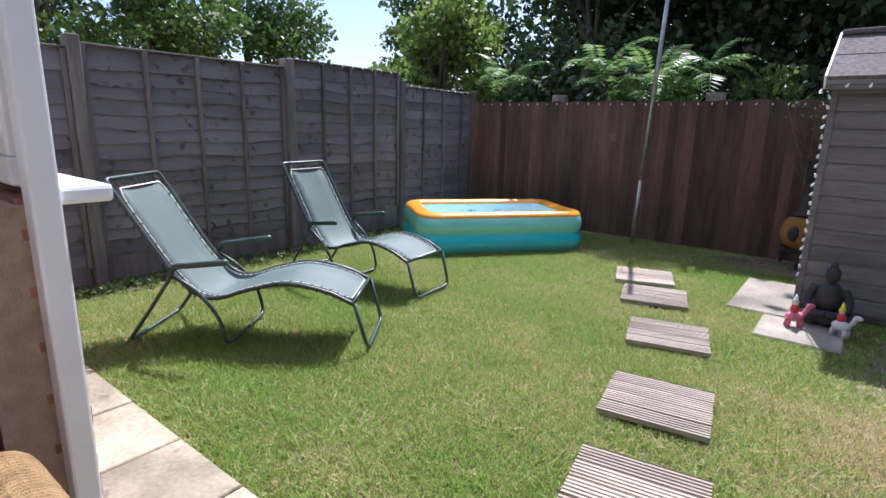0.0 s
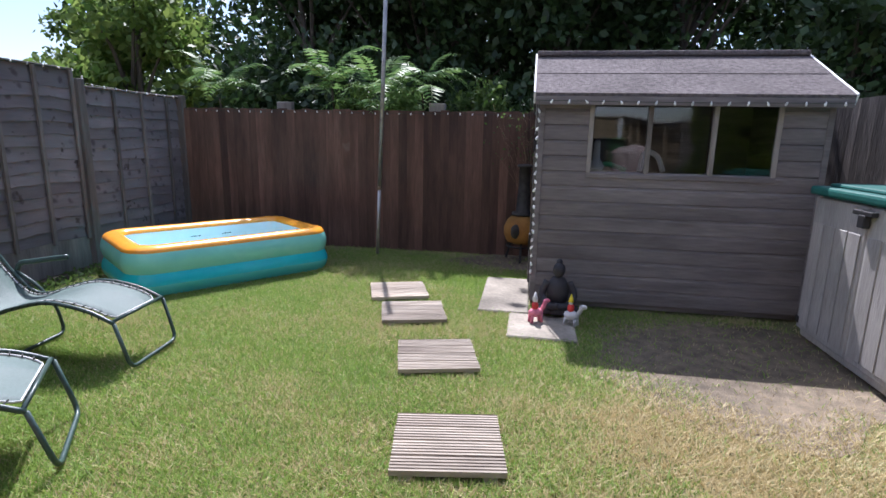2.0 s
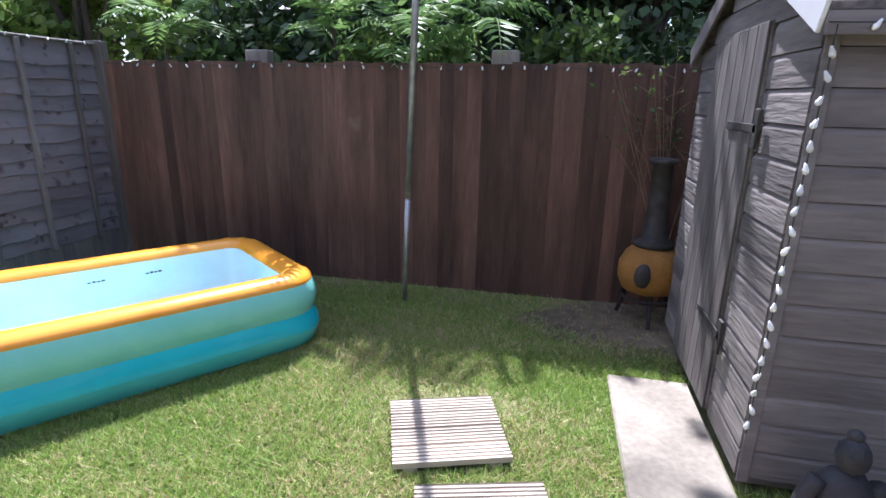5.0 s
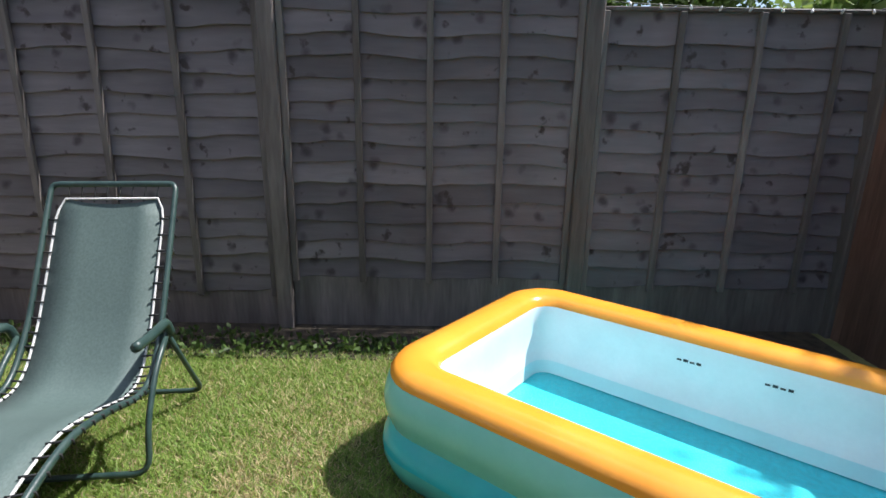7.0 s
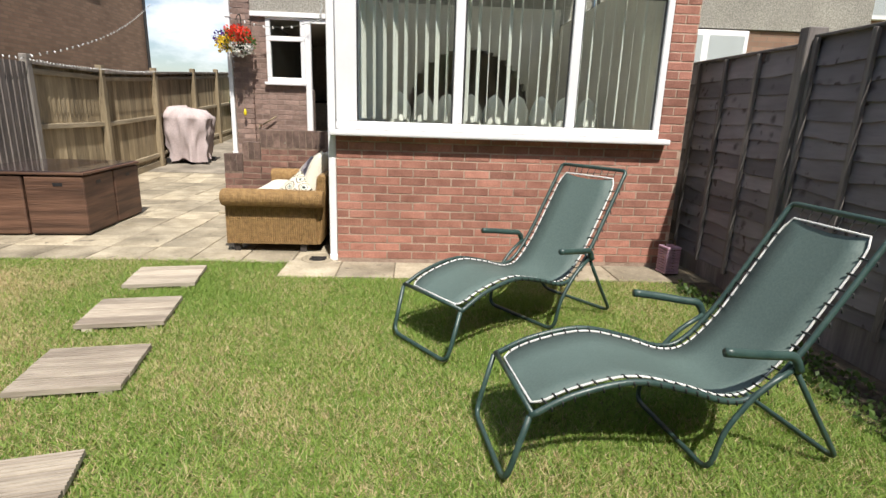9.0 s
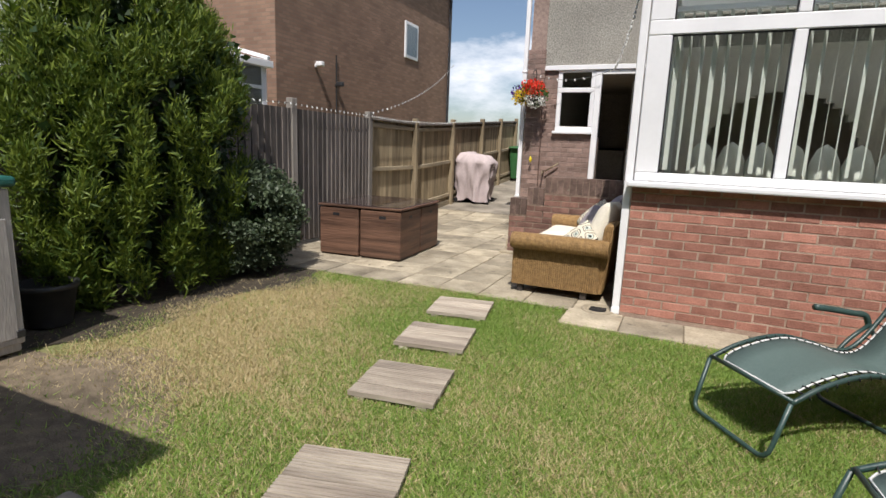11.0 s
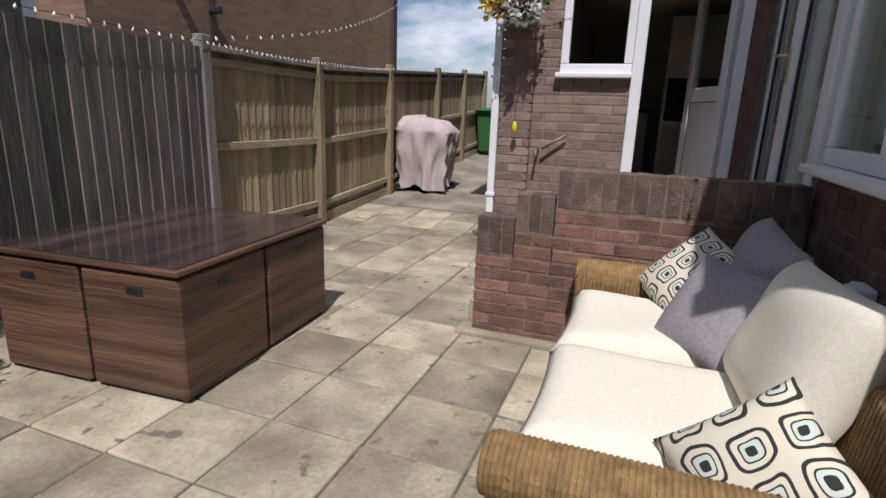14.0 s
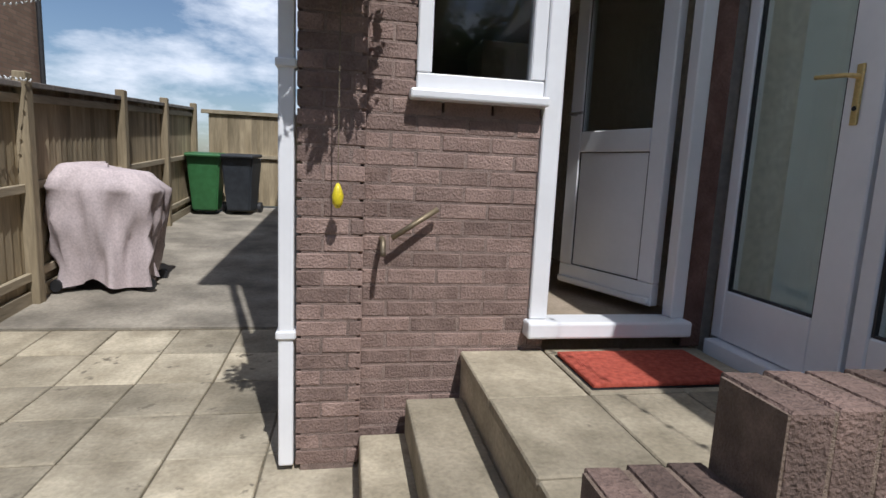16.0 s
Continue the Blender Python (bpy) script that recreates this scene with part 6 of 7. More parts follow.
ln = thing("tin_lantern", "lilac slotted tin lantern on the slab path corner", "lantern", pose(-3.02, 0.2, 0.004, 0, 0, 10))
bm = bmesh.new()
soft_box(bm, -0.07, 0.07, -0.07, 0.07, 0.0, 0.02, 0.004)
soft_box(bm, -0.07, 0.07, -0.07, 0.07, 0.22, 0.245, 0.006)
for i in range(8):
    for y in (-0.068, 0.062):
        box(bm, -0.068, 0.068, y, y + 0.006, 0.03 + 0.024 * i, 0.044 + 0.024 * i)
    for x in (-0.068, 0.062):
        box(bm, x, x + 0.006, -0.061, 0.061, 0.03 + 0.024 * i, 0.044 + 0.024 * i)
for x in (-0.066, 0.056):
    for y in (-0.061, 0.052):
        box(bm, x, x + 0.01, y, y + 0.009, 0.021, 0.219)
part("cage", bm, lantern_pink, ln)
bm = bmesh.new()
tube(bm, [(0.05 * math.cos(radians(a)), 0, 0.245 + 0.06 * math.sin(radians(a))) for a in range(0, 181, 15)], 0.006, 6)
part("carry_loop", bm, verdigris, ln)

pt = thing("plant_pot", "black plastic plant pot under the conifer", "plant pot", pose(3.72, 2.48, 0))
bm = bmesh.new()
lathe(bm, [(0.14, 0.0), (0.19, 0.27), (0.205, 0.275), (0.205, 0.31), (0.18, 0.31), (0.17, 0.25), (0.0, 0.25)], 22, cap=False)
part("pot", bm, black_mat, pt, smooth=True)

# ---------------------------------------------------------------- tap, hanging basket and small things on the kitchen wall
tap = thing("garden_tap", "weathered brass garden tap on the kitchen wall", "tap")
bm = bmesh.new()
tube(bm, smooth_line([(1.66, YK + 0.0, 1.06), (1.66, YK + 0.10, 1.06), (1.66, YK + 0.13, 1.0)], 4), 0.012, 8)
part("spout", bm, verdigris, tap, smooth=True)
bm = bmesh.new()
tube(bm, [(1.62, YK + 0.07, 1.07), (1.42, YK + 0.05, 1.20)], 0.012, 8)
part("lever", bm, verdigris, tap, smooth=True)
hb_ = thing("hanging_basket", "hanging basket of red, yellow, white and purple flowers", "hanging basket")
HB = Vector((1.86, YK + 0.28, 2.22))
bm = bmesh.new()
tube(bm, smooth_line([(1.86, YK + 0.07, 2.42), (1.86, YK + 0.12, 2.62), (1.86, YK + 0.28, 2.58)], 5), 0.009, 6)
part("bracket", bm, iron, hb_)
bm = bmesh.new()
lathe(bm, [(0.02, -0.14), (0.09, -0.12), (0.14, -0.05), (0.155, 0.0)], 16, Matrix.Translation(HB), cap=False)
part("basket", bm, dark_box, hb_, smooth=True)
bm = bmesh.new()
for k in range(3):
    a = 2.1 * k
    tube(bm, [HB + Vector((0.15 * math.cos(a), 0.15 * math.sin(a), 0)), HB + Vector((0, 0, 0.35))], 0.003, 4)
part("chain", bm, iron, hb_)
petal = {}
for nm, col, cen, n in (("foliage", ((0.03, 0.09, 0.015), (0.09, 0.2, 0.04)), ((0, 0, 0.02), (0.22, 0.2, 0.16)), 500), ("red_bloom", ((0.75, 0.03, 0.02), (0.9, 0.09, 0.04)), ((-0.02, 0.05, 0.10), (0.17, 0.16, 0.12)), 420), ("yellow_bloom", ((0.85, 0.6, 0.02), (0.95, 0.75, 0.1)), ((0.14, 0.08, -0.02), (0.12, 0.14, 0.10)), 260), ("white_bloom", ((0.75, 0.75, 0.72), (0.85, 0.85, 0.82)), ((-0.06, 0.08, -0.08), (0.15, 0.14, 0.08)), 300), ("purple_bloom", ((0.05, 0.03, 0.22), (0.2, 0.08, 0.4)), ((0.2, 0.05, 0.04), (0.09, 0.12, 0.10)), 160)):
    leaf_cloud(nm, [(HB + Vector(cen[0]), cen[1])], n, 0.045, leafy(nm, *col), hb_, 70 + n, shell=0.6)
bb = thing("bird_feeder", "small yellow plastic weight hanging on a cord", "hanging weight")
bm = bmesh.new()
lathe(bm, [(0.010, -0.05), (0.021, -0.03), (0.024, 0.0), (0.015, 0.03), (0.005, 0.05)], 12, Matrix.Translation((1.85, YK + 0.16, 1.25)))
part("weight", bm, yellow_paint, bb, smooth=True)
bm = bmesh.new()
tube(bm, [(1.85, YK + 0.16, 1.30), (1.85, YK + 0.17, 2.10)], 0.003, 4)
part("cord", bm, verdigris, bb)

# ---------------------------------------------------------------- strings of small bulbs along the fences
bulb = bmesh.new()
lathe(bulb, [(0.004, 0.012), (0.007, 0.0), (0.011, -0.012), (0.009, -0.022), (0.003, -0.027)], 7)
bulb = mesh_of("bulb", bulb, bulb_white, True)
cord_mat = M("dark_cable", (0.02, 0.03, 0.02), (0.035, 0.045, 0.03), 20, bump=0.0, rough=0.6)


def light_string(pts, pitch, sag, where, scale=1.0):
    th = thing("light_string", "string of small white bulbs " + where, "string lights", None, "strings of bulbs")
    line = []
    for a, b in zip(pts, pts[1:]):
        a, b = Vector(a), Vector(b)
        for k in range(8):
            t = k / 8
            line.append(a.lerp(b, t) - Vector((0, 0, sag * 4 * t * (1 - t))))
    line.append(Vector(pts[-1]))
    bm = bmesh.new()
    tube(bm, line, 0.0028, 4)
    part("cable", bm, cord_mat, th)
    acc, last = 0.0, line[0]
    for p in line[1:]:
        d = (p - last).length
        while acc + pitch <= d + 1e-6 and d > 0:
            acc += pitch
            b = part("bulb", bulb, bulb_white, th)
            b.matrix_basis = Matrix.Translation(last.lerp(p, acc / d)) @ Matrix.Rotation(random.uniform(-0.6, 0.6), 4, "X") @ Matrix.Rotation(random.uniform(-0.6, 0.6), 4, "Y") @ Matrix.Scale(scale * 0.75, 4)
        acc -= d
        last = p


light_string([(XW + 0.06, 3.15, 2.0), (XW + 0.06, 4.84, 1.985), (XW + 0.06, 4.88, 1.86), (XW + 0.06, 6.40, 1.835)], 0.16, 0.012, "along the lap fence top")
light_string([(-3.2, YN - 0.03, 1.685), (-1.5, YN - 0.03, 1.685), (0.3, YN - 0.03, 1.68), (1.9, YN - 0.03, 1.68), (4.1, YN - 0.03, 1.68)], 0.15, 0.012, "along the brown fence top")
light_string([(SX0 - 0.05, SY0 - 0.115, EZ - 0.085), (SX1 + 0.08, SY0 - 0.115, EZ - 0.085)], 0.13, 0.008, "under the shed eaves", 1.2)
light_string([(SX0 - 0.02, SY0 - 0.10, EZ - 0.09), (SX0 - 0.012, SY0 - 0.026, 0.25)], 0.07, 0.0, "hanging down the shed corner", 1.3)
light_string([(fx(1.0) - 0.06, 1.0, 1.84), (fx(-0.8) - 0.07, -0.8, 1.86), (fx(-2.7) - 0.07, -2.71, 1.84)], 0.11, 0.01, "along the grey board fence", 1.2)
light_string([(fx(-2.7) - 0.07, -2.71, 1.84), (fx(-4.6) - 0.07, -4.67, 1.85), (fx(-6.5) - 0.07, -6.53, 1.95)], 0.07, 0.02, "wound along the pale fence", 1.1)
light_string([(fx(-2.7) - 0.03, -2.71, 1.86), (NX - 0.05, -12.9, 4.2)], 0.32, 0.25, "slung towards the neighbouring house", 1.5)
light_string([(0.03, -0.02, 2.75), (0.7, YK + 0.1, 2.62), (1.86, YK + 0.3, 2.55)], 0.13, 0.12, "slung to the flower basket", 1.5)

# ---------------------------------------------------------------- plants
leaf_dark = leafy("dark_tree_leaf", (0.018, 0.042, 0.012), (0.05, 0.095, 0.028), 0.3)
leaf_mid = leafy("mid_green_leaf", (0.045, 0.095, 0.02), (0.12, 0.19, 0.045), 0.4)
leaf_light = leafy("light_green_leaf", (0.10, 0.19, 0.035), (0.24, 0.32, 0.08), 0.45)
leaf_fern = leafy("fern_green_leaflet", (0.11, 0.21, 0.06), (0.22, 0.33, 0.11), 0.45)
leaf_conifer = leafy("golden_conifer_spray", (0.05, 0.10, 0.012), (0.20, 0.26, 0.03), 0.3, 0.6)
leaf_shrub = leafy("grey_green_shrub_leaf", (0.03, 0.052, 0.022), (0.11, 0.145, 0.08), 0.2, 0.55)
bark = M("bark", (0.05, 0.04, 0.03), (0.11, 0.09, 0.07), 8, ALONG_Z, bump=0.8)
twig_mat = M("dry_twig", (0.16, 0.10, 0.06), (0.26, 0.17, 0.11), 8, bump=0.3)


def tree(x, y, h, spread, leaf, count, size, seed, label, low=0.3):
    """Tapered trunk and limbs, with leaves in clumps at the limbs' ends."""
    g = random.Random(seed)
    th = thing("tree", label, "tree", pose(x, y, G0), "trees behind the back fence")
    bm = bmesh.new()
    tube(bm, smooth_line([(0, 0, 0), (g.uniform(-.15, .15), g.uniform(-.15, .15), h * 0.3), (g.uniform(-.3, .3), g.uniform(-.3, .3), h * 0.75)], 5), 0.045 * h * 0.6, 8, taper=0.03)
    clumps = []
    for i in range(15):
        z0 = h * g.uniform(low, 0.7)
        a = g.uniform(0, 6.28)
        r = spread * g.uniform(0.35, 1.0)
        z1 = min(h * 0.97, z0 + g.uniform(0.05, 0.4) * h)
        e = (r * math.cos(a), r * math.sin(a), z1)
        tube(bm, smooth_line([(0, 0, z0 * 0.8), (e[0] * 0.5, e[1] * 0.5, (z0 + z1) / 2), e], 3), 0.05, 5, taper=0.012)
        s = spread * g.uniform(0.26, 0.5)
        clumps.append((e, (s, s, s * 0.75)))
        if i % 2:
            f = (e[0] * 0.6 + g.uniform(-.4, .4), e[1] * 0.6 + g.uniform(-.4, .4), z1 * g.uniform(0.7, 1.05))
            clumps.append((f, (s * 0.8, s * 0.8, s * 0.6)))
    part("trunk", bm, bark, th)
    leaf_cloud("crown", clumps, count, size, leaf, th, seed, shell=0.25)
    return th


D = "dark leafy tree standing close behind the back fence"
for i, (x, y, h, s) in enumerate(((-3.2, 10.6, 6.4, 2.1), (-0.8, 11.4, 7.2, 2.4), (1.6, 10.8, 6.8, 2.2), (4.0, 11.2, 7.2, 2.4), (6.6, 10.4, 6.6, 2.3), (0.4, 13.6, 8.0, 2.6), (-2.4, 13.8, 7.6, 2.4), (3.2, 13.6, 8.2, 2.6), (7.6, 13.5, 8, 2.6), (9.5, 9.0, 6.5, 2.4))):
    tree(x, y, h, s, leaf_dark, 9000, 0.17, 300 + i, D, 0.15)
for i, (x, y, h, s, n) in enumerate(((-6.0, 8.9, 4.1, 1.2, 7000), (-7.6, 11.2, 5.0, 1.6, 8000), (-13.2, 8.8, 6.4, 2.0, 9000), (-12.9, 6.0, 6.2, 2.0, 9000), (-13.4, 3.8, 6.0, 2.2, 8000))):
    tree(x, y, h, s, leaf_light if i == 0 else leaf_mid, n, 0.15, 330 + i, "sunlit green tree beyond the lap fence", 0.2)
wood = thing("far_woodland", "dark mass of far woodland and undergrowth", "woodland", kind="stuff")
leaf_cloud("leaves", [((-4 + 1.1 * i, 9.3 + 0.5 * math.sin(i * 2.1), 1.3 + 0.3 * math.sin(i)), (1.1, 0.9, 1.5)) for i in range(14)], 26000, 0.15, leaf_dark, wood, 350, shell=0.1)
leaf_cloud("far_leaves", [((-11 + 2.2 * i, 17 + math.sin(i * 1.3), 3.2 + 0.8 * math.sin(i * 2.3)), (2.4, 2.0, 3.2)) for i in range(13)], 22000, 0.3, leaf_dark, wood, 351, shell=0.1)

# undergrowth showing over the brown fence
for i, (x, z, s, lf, n) in enumerate(((0.55, 1.80, 0.42, leaf_mid, 900), (2.2, 1.72, 0.5, leaf_mid, 1100), (1.4, 1.70, 0.4, leaf_dark, 800), (3.2, 1.8, 0.5, leaf_mid, 1000), (-0.5, 1.78, 0.4, leaf_fern, 800), (-1.1, 1.75, 0.35, leaf_mid, 600))):
    sh = thing("shrub", "leafy shrub showing over the brown fence", "shrub", pose(x, 6.95, 0), "shrubs behind the back fence")
    bm = bmesh.new()
    for k in range(4):
        tube(bm, [(0.05 * k - 0.1, 0, G0), (0.2 * math.sin(k * 2), 0.1 * math.cos(k), z)], 0.015, 5, taper=0.005)
    part("stems", bm, bark, sh)
    leaf_cloud("leaves", [((0.3 * math.sin(k * 2.4) * s * 2, 0.12 * math.cos(k * 3), z + 0.12 * math.sin(k * 1.7)), (s * 0.55, 0.25, s * 0.45)) for k in range(5)], n, 0.075, lf, sh, 360 + i, shell=0.2)


def frond_mesh(length, seed):
    g = random.Random(seed)
    bm = bmesh.new()
    pts = [Vector((t * length, 0, 0.22 * length * math.sin(t * 2.4) - 0.32 * length * t * t)) for t in [k / 14 for k in range(15)]]
    tube(bm, pts, 0.006, 5, taper=0.002)
    for i in range(2, 15):
        p, d = pts[i], (pts[i] - pts[i - 1]).normalized()
        L = 0.27 * length * math.sin(math.pi * (0.18 + 0.78 * i / 14)) ** 0.8
        for s in (1, -1):
            w = Vector((0.45, s * 0.85, -0.18 + g.uniform(-0.1, 0.1))).normalized()
            n_ = w.cross(d).normalized()
            b = w.cross(n_).normalized() * L * 0.13
            vs = [bm.verts.new(q) for q in (p, p + w * L * 0.4 + b + n_ * 0.008, p + w * L + Vector((0, 0, -0.02)), p + w * L * 0.4 - b + n_ * 0.008)]
            bm.faces.new((vs[0], vs[1], vs[2], vs[3]))
    return mesh_of("frond", bm, leaf_fern)


fronds = [frond_mesh(0.55 + 0.12 * k, k) for k in range(3)]
for i, (x, z, n, spread) in enumerate(((-2.95, 1.86, 9, 0.8), (-1.35, 2.0, 14, 1.0), (-0.75, 1.85, 12, 1.0), (-0.15, 1.95, 9, 0.9))):
    sh = thing("sumac_shrub", "sumac shrub with long feathered fronds over the fence", "shrub", pose(x, 6.78, 0), "feathered shrubs behind the fence")
    bm = bmesh.new()
    tube(bm, smooth_line([(0, 0.1, G0), (0.05, 0.05, 1.0), (0, 0, z)], 4), 0.025, 6, taper=0.012)
    part("stem", bm, bark, sh)
    g = random.Random(400 + i)
    for k in range(n):
        f = part("frond", fronds[k % 3], leaf_fern, sh)
        f.matrix_basis = Matrix.Translation((g.uniform(-0.15, 0.15), g.uniform(-0.1, 0.1), z - 0.05 + g.uniform(-0.12, 0.28))) @ Matrix.Rotation(2.4 * k + g.uniform(-.4, .4), 4, "Z") @ Matrix.Rotation(g.uniform(-0.9, 0.1), 4, "Y")

tw = thing("bare_shrub", "thin dry twiggy shrub in front of the brown fence", "shrub", pose(1.30, 6.3, 0))
bm = bmesh.new()
g = random.Random(8)
for k in range(26):
    a = g.uniform(-1.2, 1.2)
    tip = Vector((0.75 * math.sin(a) * g.uniform(0.4, 1), g.uniform(-0.12, 0.12), 1.0 + g.uniform(0.2, 0.85)))
    tube(bm, smooth_line([(0, 0, 0), (tip.x * 0.25, 0, 0.7), tuple(tip)], 4), 0.006, 4, taper=0.0015)
    for j in range(3):
        p = Vector((tip.x * (0.4 + 0.2 * j), 0, 0.8 + (tip.z - 0.8) * (0.3 + 0.25 * j)))
        tube(bm, [p, p + Vector((g.uniform(-.18, .18), g.uniform(-.1, .1), g.uniform(0.03, .2)))], 0.0025, 3, taper=0.001)
part("branchwork", bm, twig_mat, tw)
leaf_cloud("leaves", [((-0.2, 0, 1.4), (0.45, 0.1, 0.35)), ((0.3, 0, 1.2), (0.4, 0.1, 0.35))], 160, 0.035, leaf_mid, tw, 9, shell=0.1)

# conifer and shrub along the east fence
con = thing("conifer", "dense golden green conifer beside the storage box", "conifer", pose(4.02, 1.34, 0))
bm = bmesh.new()
tube(bm, [(0, 0, G0), (0, 0, 2.4)], 0.08, 8, taper=0.02)
part("trunk", bm, bark, con)
g = random.Random(21)
cl = []
for k in range(260):
    z = g.uniform(0.12, 2.95)
    f = math.sin(math.pi * min(1, (z + 0.75) / 3.85)) ** 0.55
    a = g.uniform(0, 6.28)
    r = g.uniform(0.75, 1.0)
    cl.append(((0.62 * f * r * math.cos(a), 1.14 * f * r * math.sin(a) + 0.10, z), (0.085, 0.11, 0.20)))
leaf_cloud("foliage", cl, 80000, 0.034, leaf_conifer, con, 22, up=1.5, shell=0.2, long=2.3, wide=0.2)
# core filled with darker leaves: the conifer's inner shade as leaf colour
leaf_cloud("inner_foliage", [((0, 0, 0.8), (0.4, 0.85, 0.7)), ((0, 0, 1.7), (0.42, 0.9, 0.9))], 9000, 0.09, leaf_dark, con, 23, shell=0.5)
shr = thing("round_shrub", "rounded grey-green shrub at the patio corner", "shrub", pose(3.74, 0.38, 0))
bm = bmesh.new()
g = random.Random(31)
for k in range(9):
    tube(bm, [(0, 0, G0), (g.uniform(-.35, .35), g.uniform(-.4, .4), g.uniform(.4, .8))], 0.014, 5, taper=0.005)
part("stems", bm, bark, shr)
cl = []
for k in range(60):
    d = Vector((g.gauss(0, 1), g.gauss(0, 1), g.gauss(0, 1))).normalized()
    cl.append(((0.38 * d.x, 0.58 * d.y + 0.08, 0.58 + 0.48 * d.z), (0.15, 0.15, 0.13)))
leaf_cloud("leaves", cl, 19000, 0.042, leaf_shrub, shr, 32, shell=0.2)
# dark leaves in the middle paint the shade inside the shrub
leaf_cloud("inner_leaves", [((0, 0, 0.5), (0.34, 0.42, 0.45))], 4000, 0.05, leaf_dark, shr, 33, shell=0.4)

# weeds at the foot of the lap fence
wd = thing("weeds", "low weeds along the foot of the lap fence", "weeds", kind="stuff")
leaf_cloud("leaves", [((-2.95 + 0.1 * math.sin(k * 3), 0.7 + 0.13 * k, 0.02), (0.09, 0.12, 0.04)) for k in range(40)], 2600, 0.035, leaf_mid, wd, 41, shell=0.1, up=0.8)

# ---------------------------------------------------------------- grass


def waves(x, y, seed, k=7, f=2.0):
    g = np.random.default_rng(seed)
    s = 0
    for _ in range(k):
        a, w, p = g.random() * 6.28, f * (0.4 + 1.6 * g.random()), g.random() * 6.28
        s = s + np.sin((x * np.cos(a) + y * np.sin(a)) * w + p)
    return s / k ** 0.5


def blades(name, x, y, h, material, parent, seed):
    g = np.random.default_rng(seed)
    n = len(x)
    a = g.random(n) * 6.283
    lean = g.normal(size=(n, 2)) * 0.8 * h[:, None]
    w = 0.0023 + 0.0022 * g.random(n)
    base = np.stack([x, y, np.full(n, G0)], 1)
    side = np.stack([np.cos(a) * w, np.sin(a) * w, np.zeros(n)], 1)
    tip = base + np.stack([lean[:, 0], lean[:, 1], h], 1)
    v = np.stack([base - side, base + side, tip], 1).reshape(-1, 3)
    me = bpy.data.meshes.new(name)
    me.vertices.add(n * 3)
    me.vertices.foreach_set("co", v.ravel())
    me.loops.add(n * 3)
    me.loops.foreach_set("vertex_index", np.arange(n * 3))
    me.polygons.add(n)
    me.polygons.foreach_set("loop_start", np.arange(n) * 3)
    me.update(calc_edges=True)
    me.materials.append(material)
    part(name, me, material, parent)


g = np.random.default_rng(5)
N = 760000
x, y = g.uniform(-2.95, 3.6, N), g.uniform(0.02, 6.35, N)
keep = (y > 0.468) | (x > 0.40)
for bx_, by_, br_ in BOARDS:
    c_, s_ = math.cos(radians(br_)), math.sin(radians(br_))
    u, v_ = (x - bx_) * c_ + (y - by_) * s_, -(x - bx_) * s_ + (y - by_) * c_
    keep &= ~((abs(u) < 0.247) & (abs(v_) < 0.238))
keep &= ~((x > 0.89) & (x < 1.32) & (y > 4.13) & (y < 5.21)) & ~((x > 1.155) & (x < 1.66) & (y > 3.59) & (y < 4.11))
keep &= ~((x > 1.31) & (y > 4.41) & (y < 5.98))
u, v_ = (x + 1.88) * math.cos(radians(52)) + (y - 4.87) * math.sin(radians(52)), -(x + 1.88) * math.sin(radians(52)) + (y - 4.87) * math.cos(radians(52))
keep &= ~((abs(u) < 0.88) & (abs(v_) < 0.57))
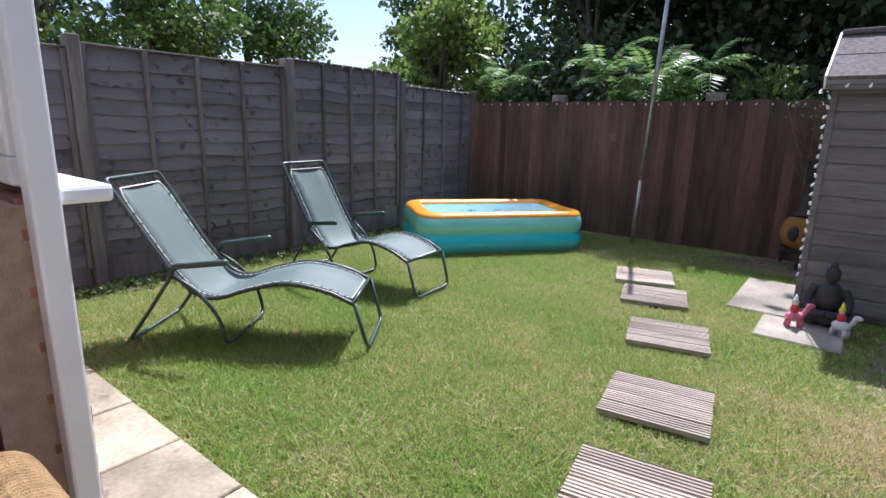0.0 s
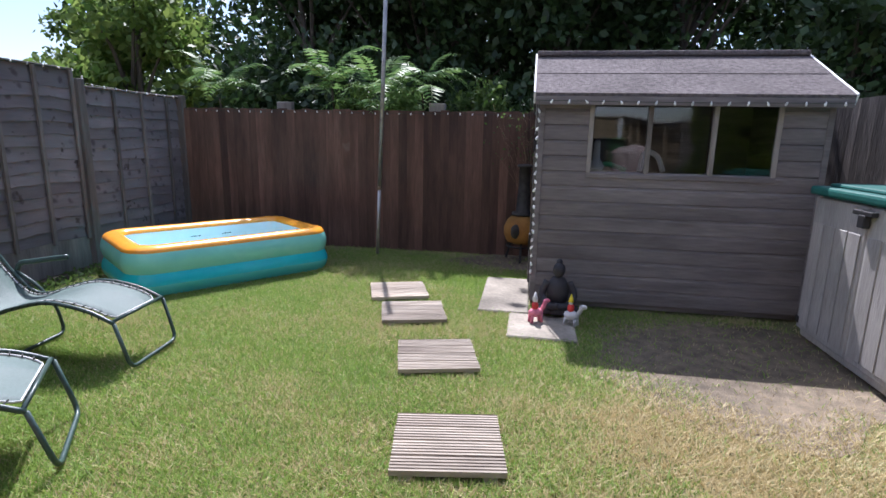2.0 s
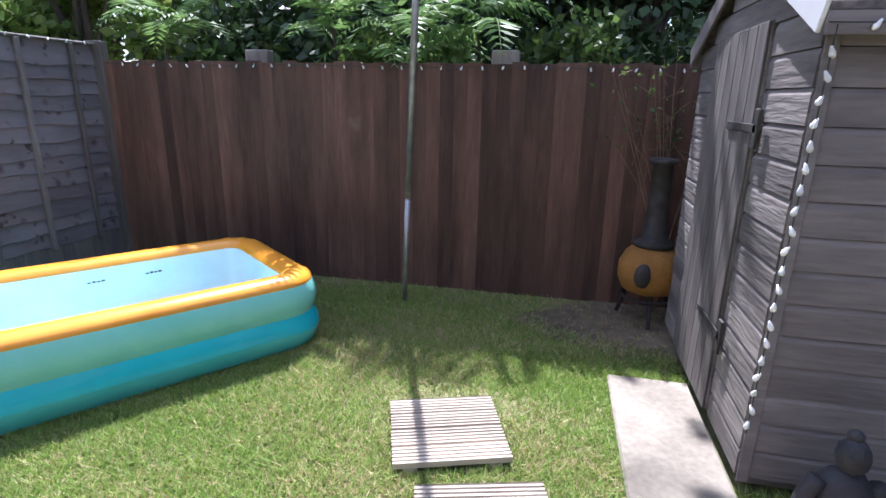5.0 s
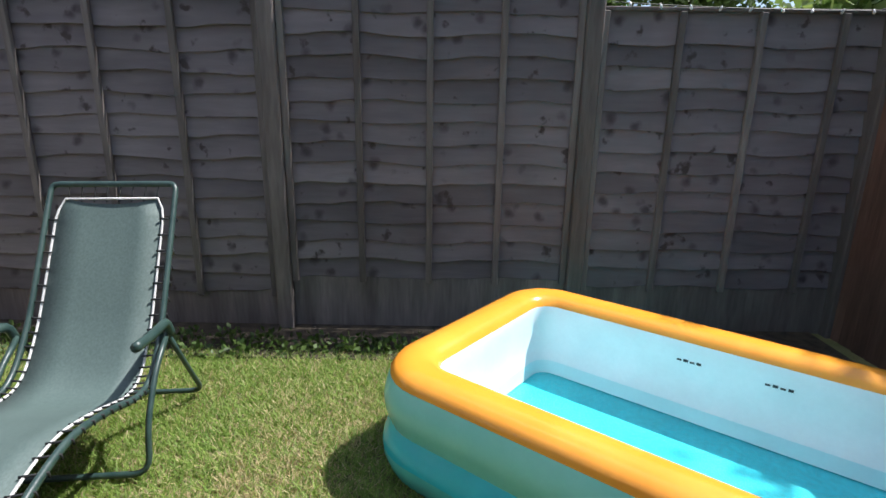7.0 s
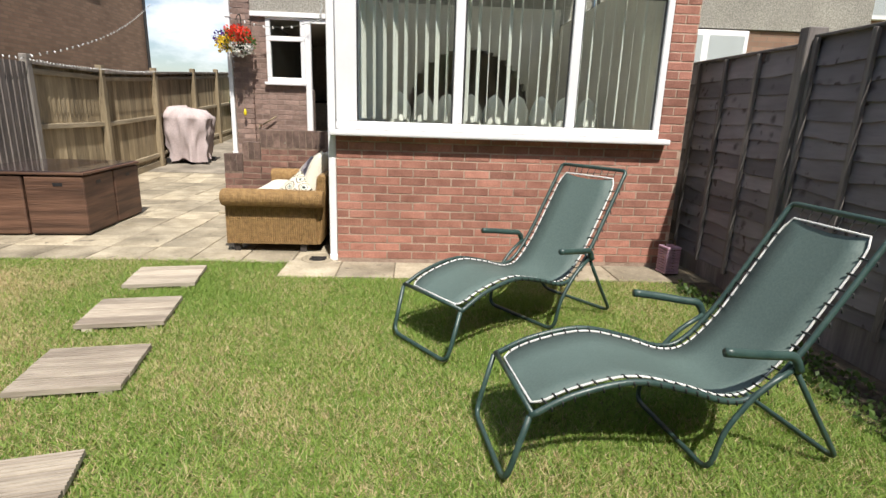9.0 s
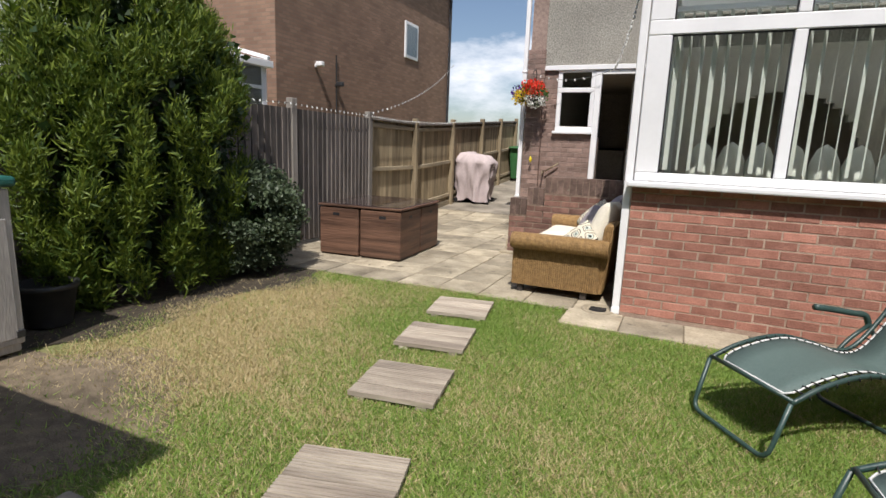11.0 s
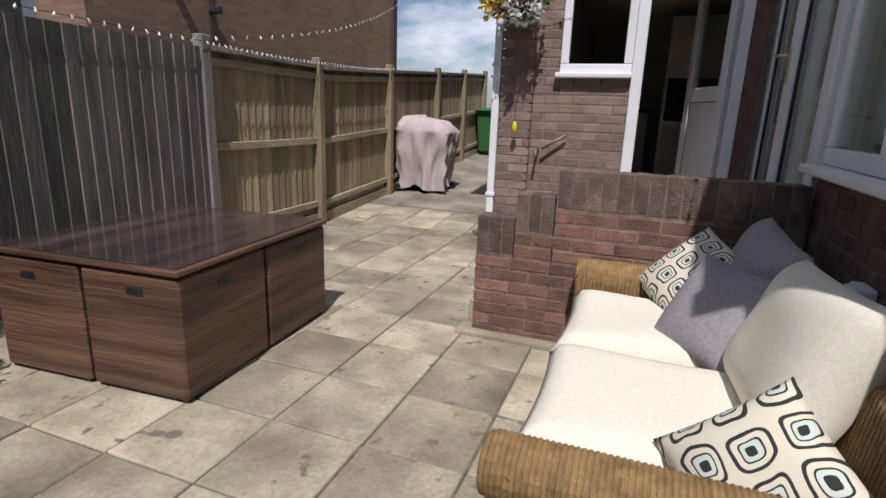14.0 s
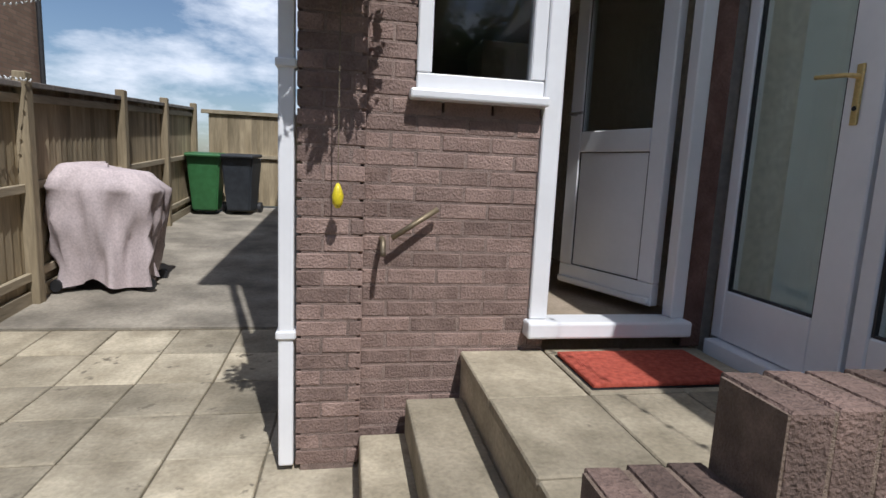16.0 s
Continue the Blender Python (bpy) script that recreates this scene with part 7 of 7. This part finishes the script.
# thin where the lawn is worn: in front of the shed and box, along the fences
worn = np.exp(-(((x - 2.7) / 0.95) ** 2 + ((y - 3.5) / 0.8) ** 2)) * 1.35 + np.clip((x - 3.05) / 0.4, 0, 1) * 0.85 + np.clip((y - 5.7) / 0.5, 0, 1) * 0.55 + np.clip((-2.7 - x) / 0.25, 0, 1) * 0.5
# thinned round the shrub too, baring the dark ground that paints its shade
worn = worn + np.exp(-(((x - 3.4) / 0.5) ** 2 + ((y - 0.55) / 0.65) ** 2)) * 1.1
worn = worn + np.exp(-(((x - 1.0) / 0.6) ** 2 + ((y - 5.9) / 0.4) ** 2)) + np.exp(-(((x - 0.2) / 0.45) ** 2 + ((y - 4.75) / 0.22) ** 2)) * 0.7
keep &= g.random(N) > np.clip(worn * 1.25 + 0.12 * waves(x, y, 3, f=6), 0, 0.97)
x, y = x[keep], y[keep]
patchy = waves(x, y, 11, f=2.6) * 0.5 + waves(x, y, 12, f=9) * 0.35
dryness = 0.36 + 0.34 * patchy + 0.95 * np.exp(-(((x - 2.7) / 0.95) ** 2 + ((y - 1.7) / 1.6) ** 2)) - 0.4 * np.exp(-(((x - 1.0) / 0.65) ** 2 + ((y - 0.6) / 0.9) ** 2))
dry = g.random(len(x)) < np.clip(dryness, 0.06, 0.95)
h = (0.020 + 0.017 * g.random(len(x))) * np.clip(1.0 + 0.2 * patchy, 0.7, 1.4)
lawn = thing("lawn_grass", "short mown lawn with green and straw patches", "grass", kind="stuff")
grass_green = leafy("grass_blade", (0.15, 0.27, 0.045), (0.36, 0.48, 0.11), 0.45, 0.6)
grass_dry = leafy("dry_grass_blade", (0.46, 0.37, 0.18), (0.66, 0.56, 0.33), 0.35, 0.65)
blades("green_blades", x[~dry], y[~dry], h[~dry] + 0.006, grass_green, lawn, 6)
blades("straw_blades", x[dry], y[dry], h[dry] * 0.95, grass_dry, lawn, 7)

# loose gravel along the foot of the pale fence
gs = thing("gravel", "loose pale gravel along the foot of the pale fence", "gravel", kind="stuff")
g = random.Random(71)
bm = bmesh.new()
for k in range(620):
    y = g.uniform(-4.6, -2.6)
    x = fx(y) - 0.02 - abs(g.gauss(0, 0.09))
    r = g.uniform(0.007, 0.02)
    ball(bm, (x, y, r * 0.5), (r, r * g.uniform(0.6, 1.0), r * 0.7), sub=1)
part("stones", bm, stone_step, gs)
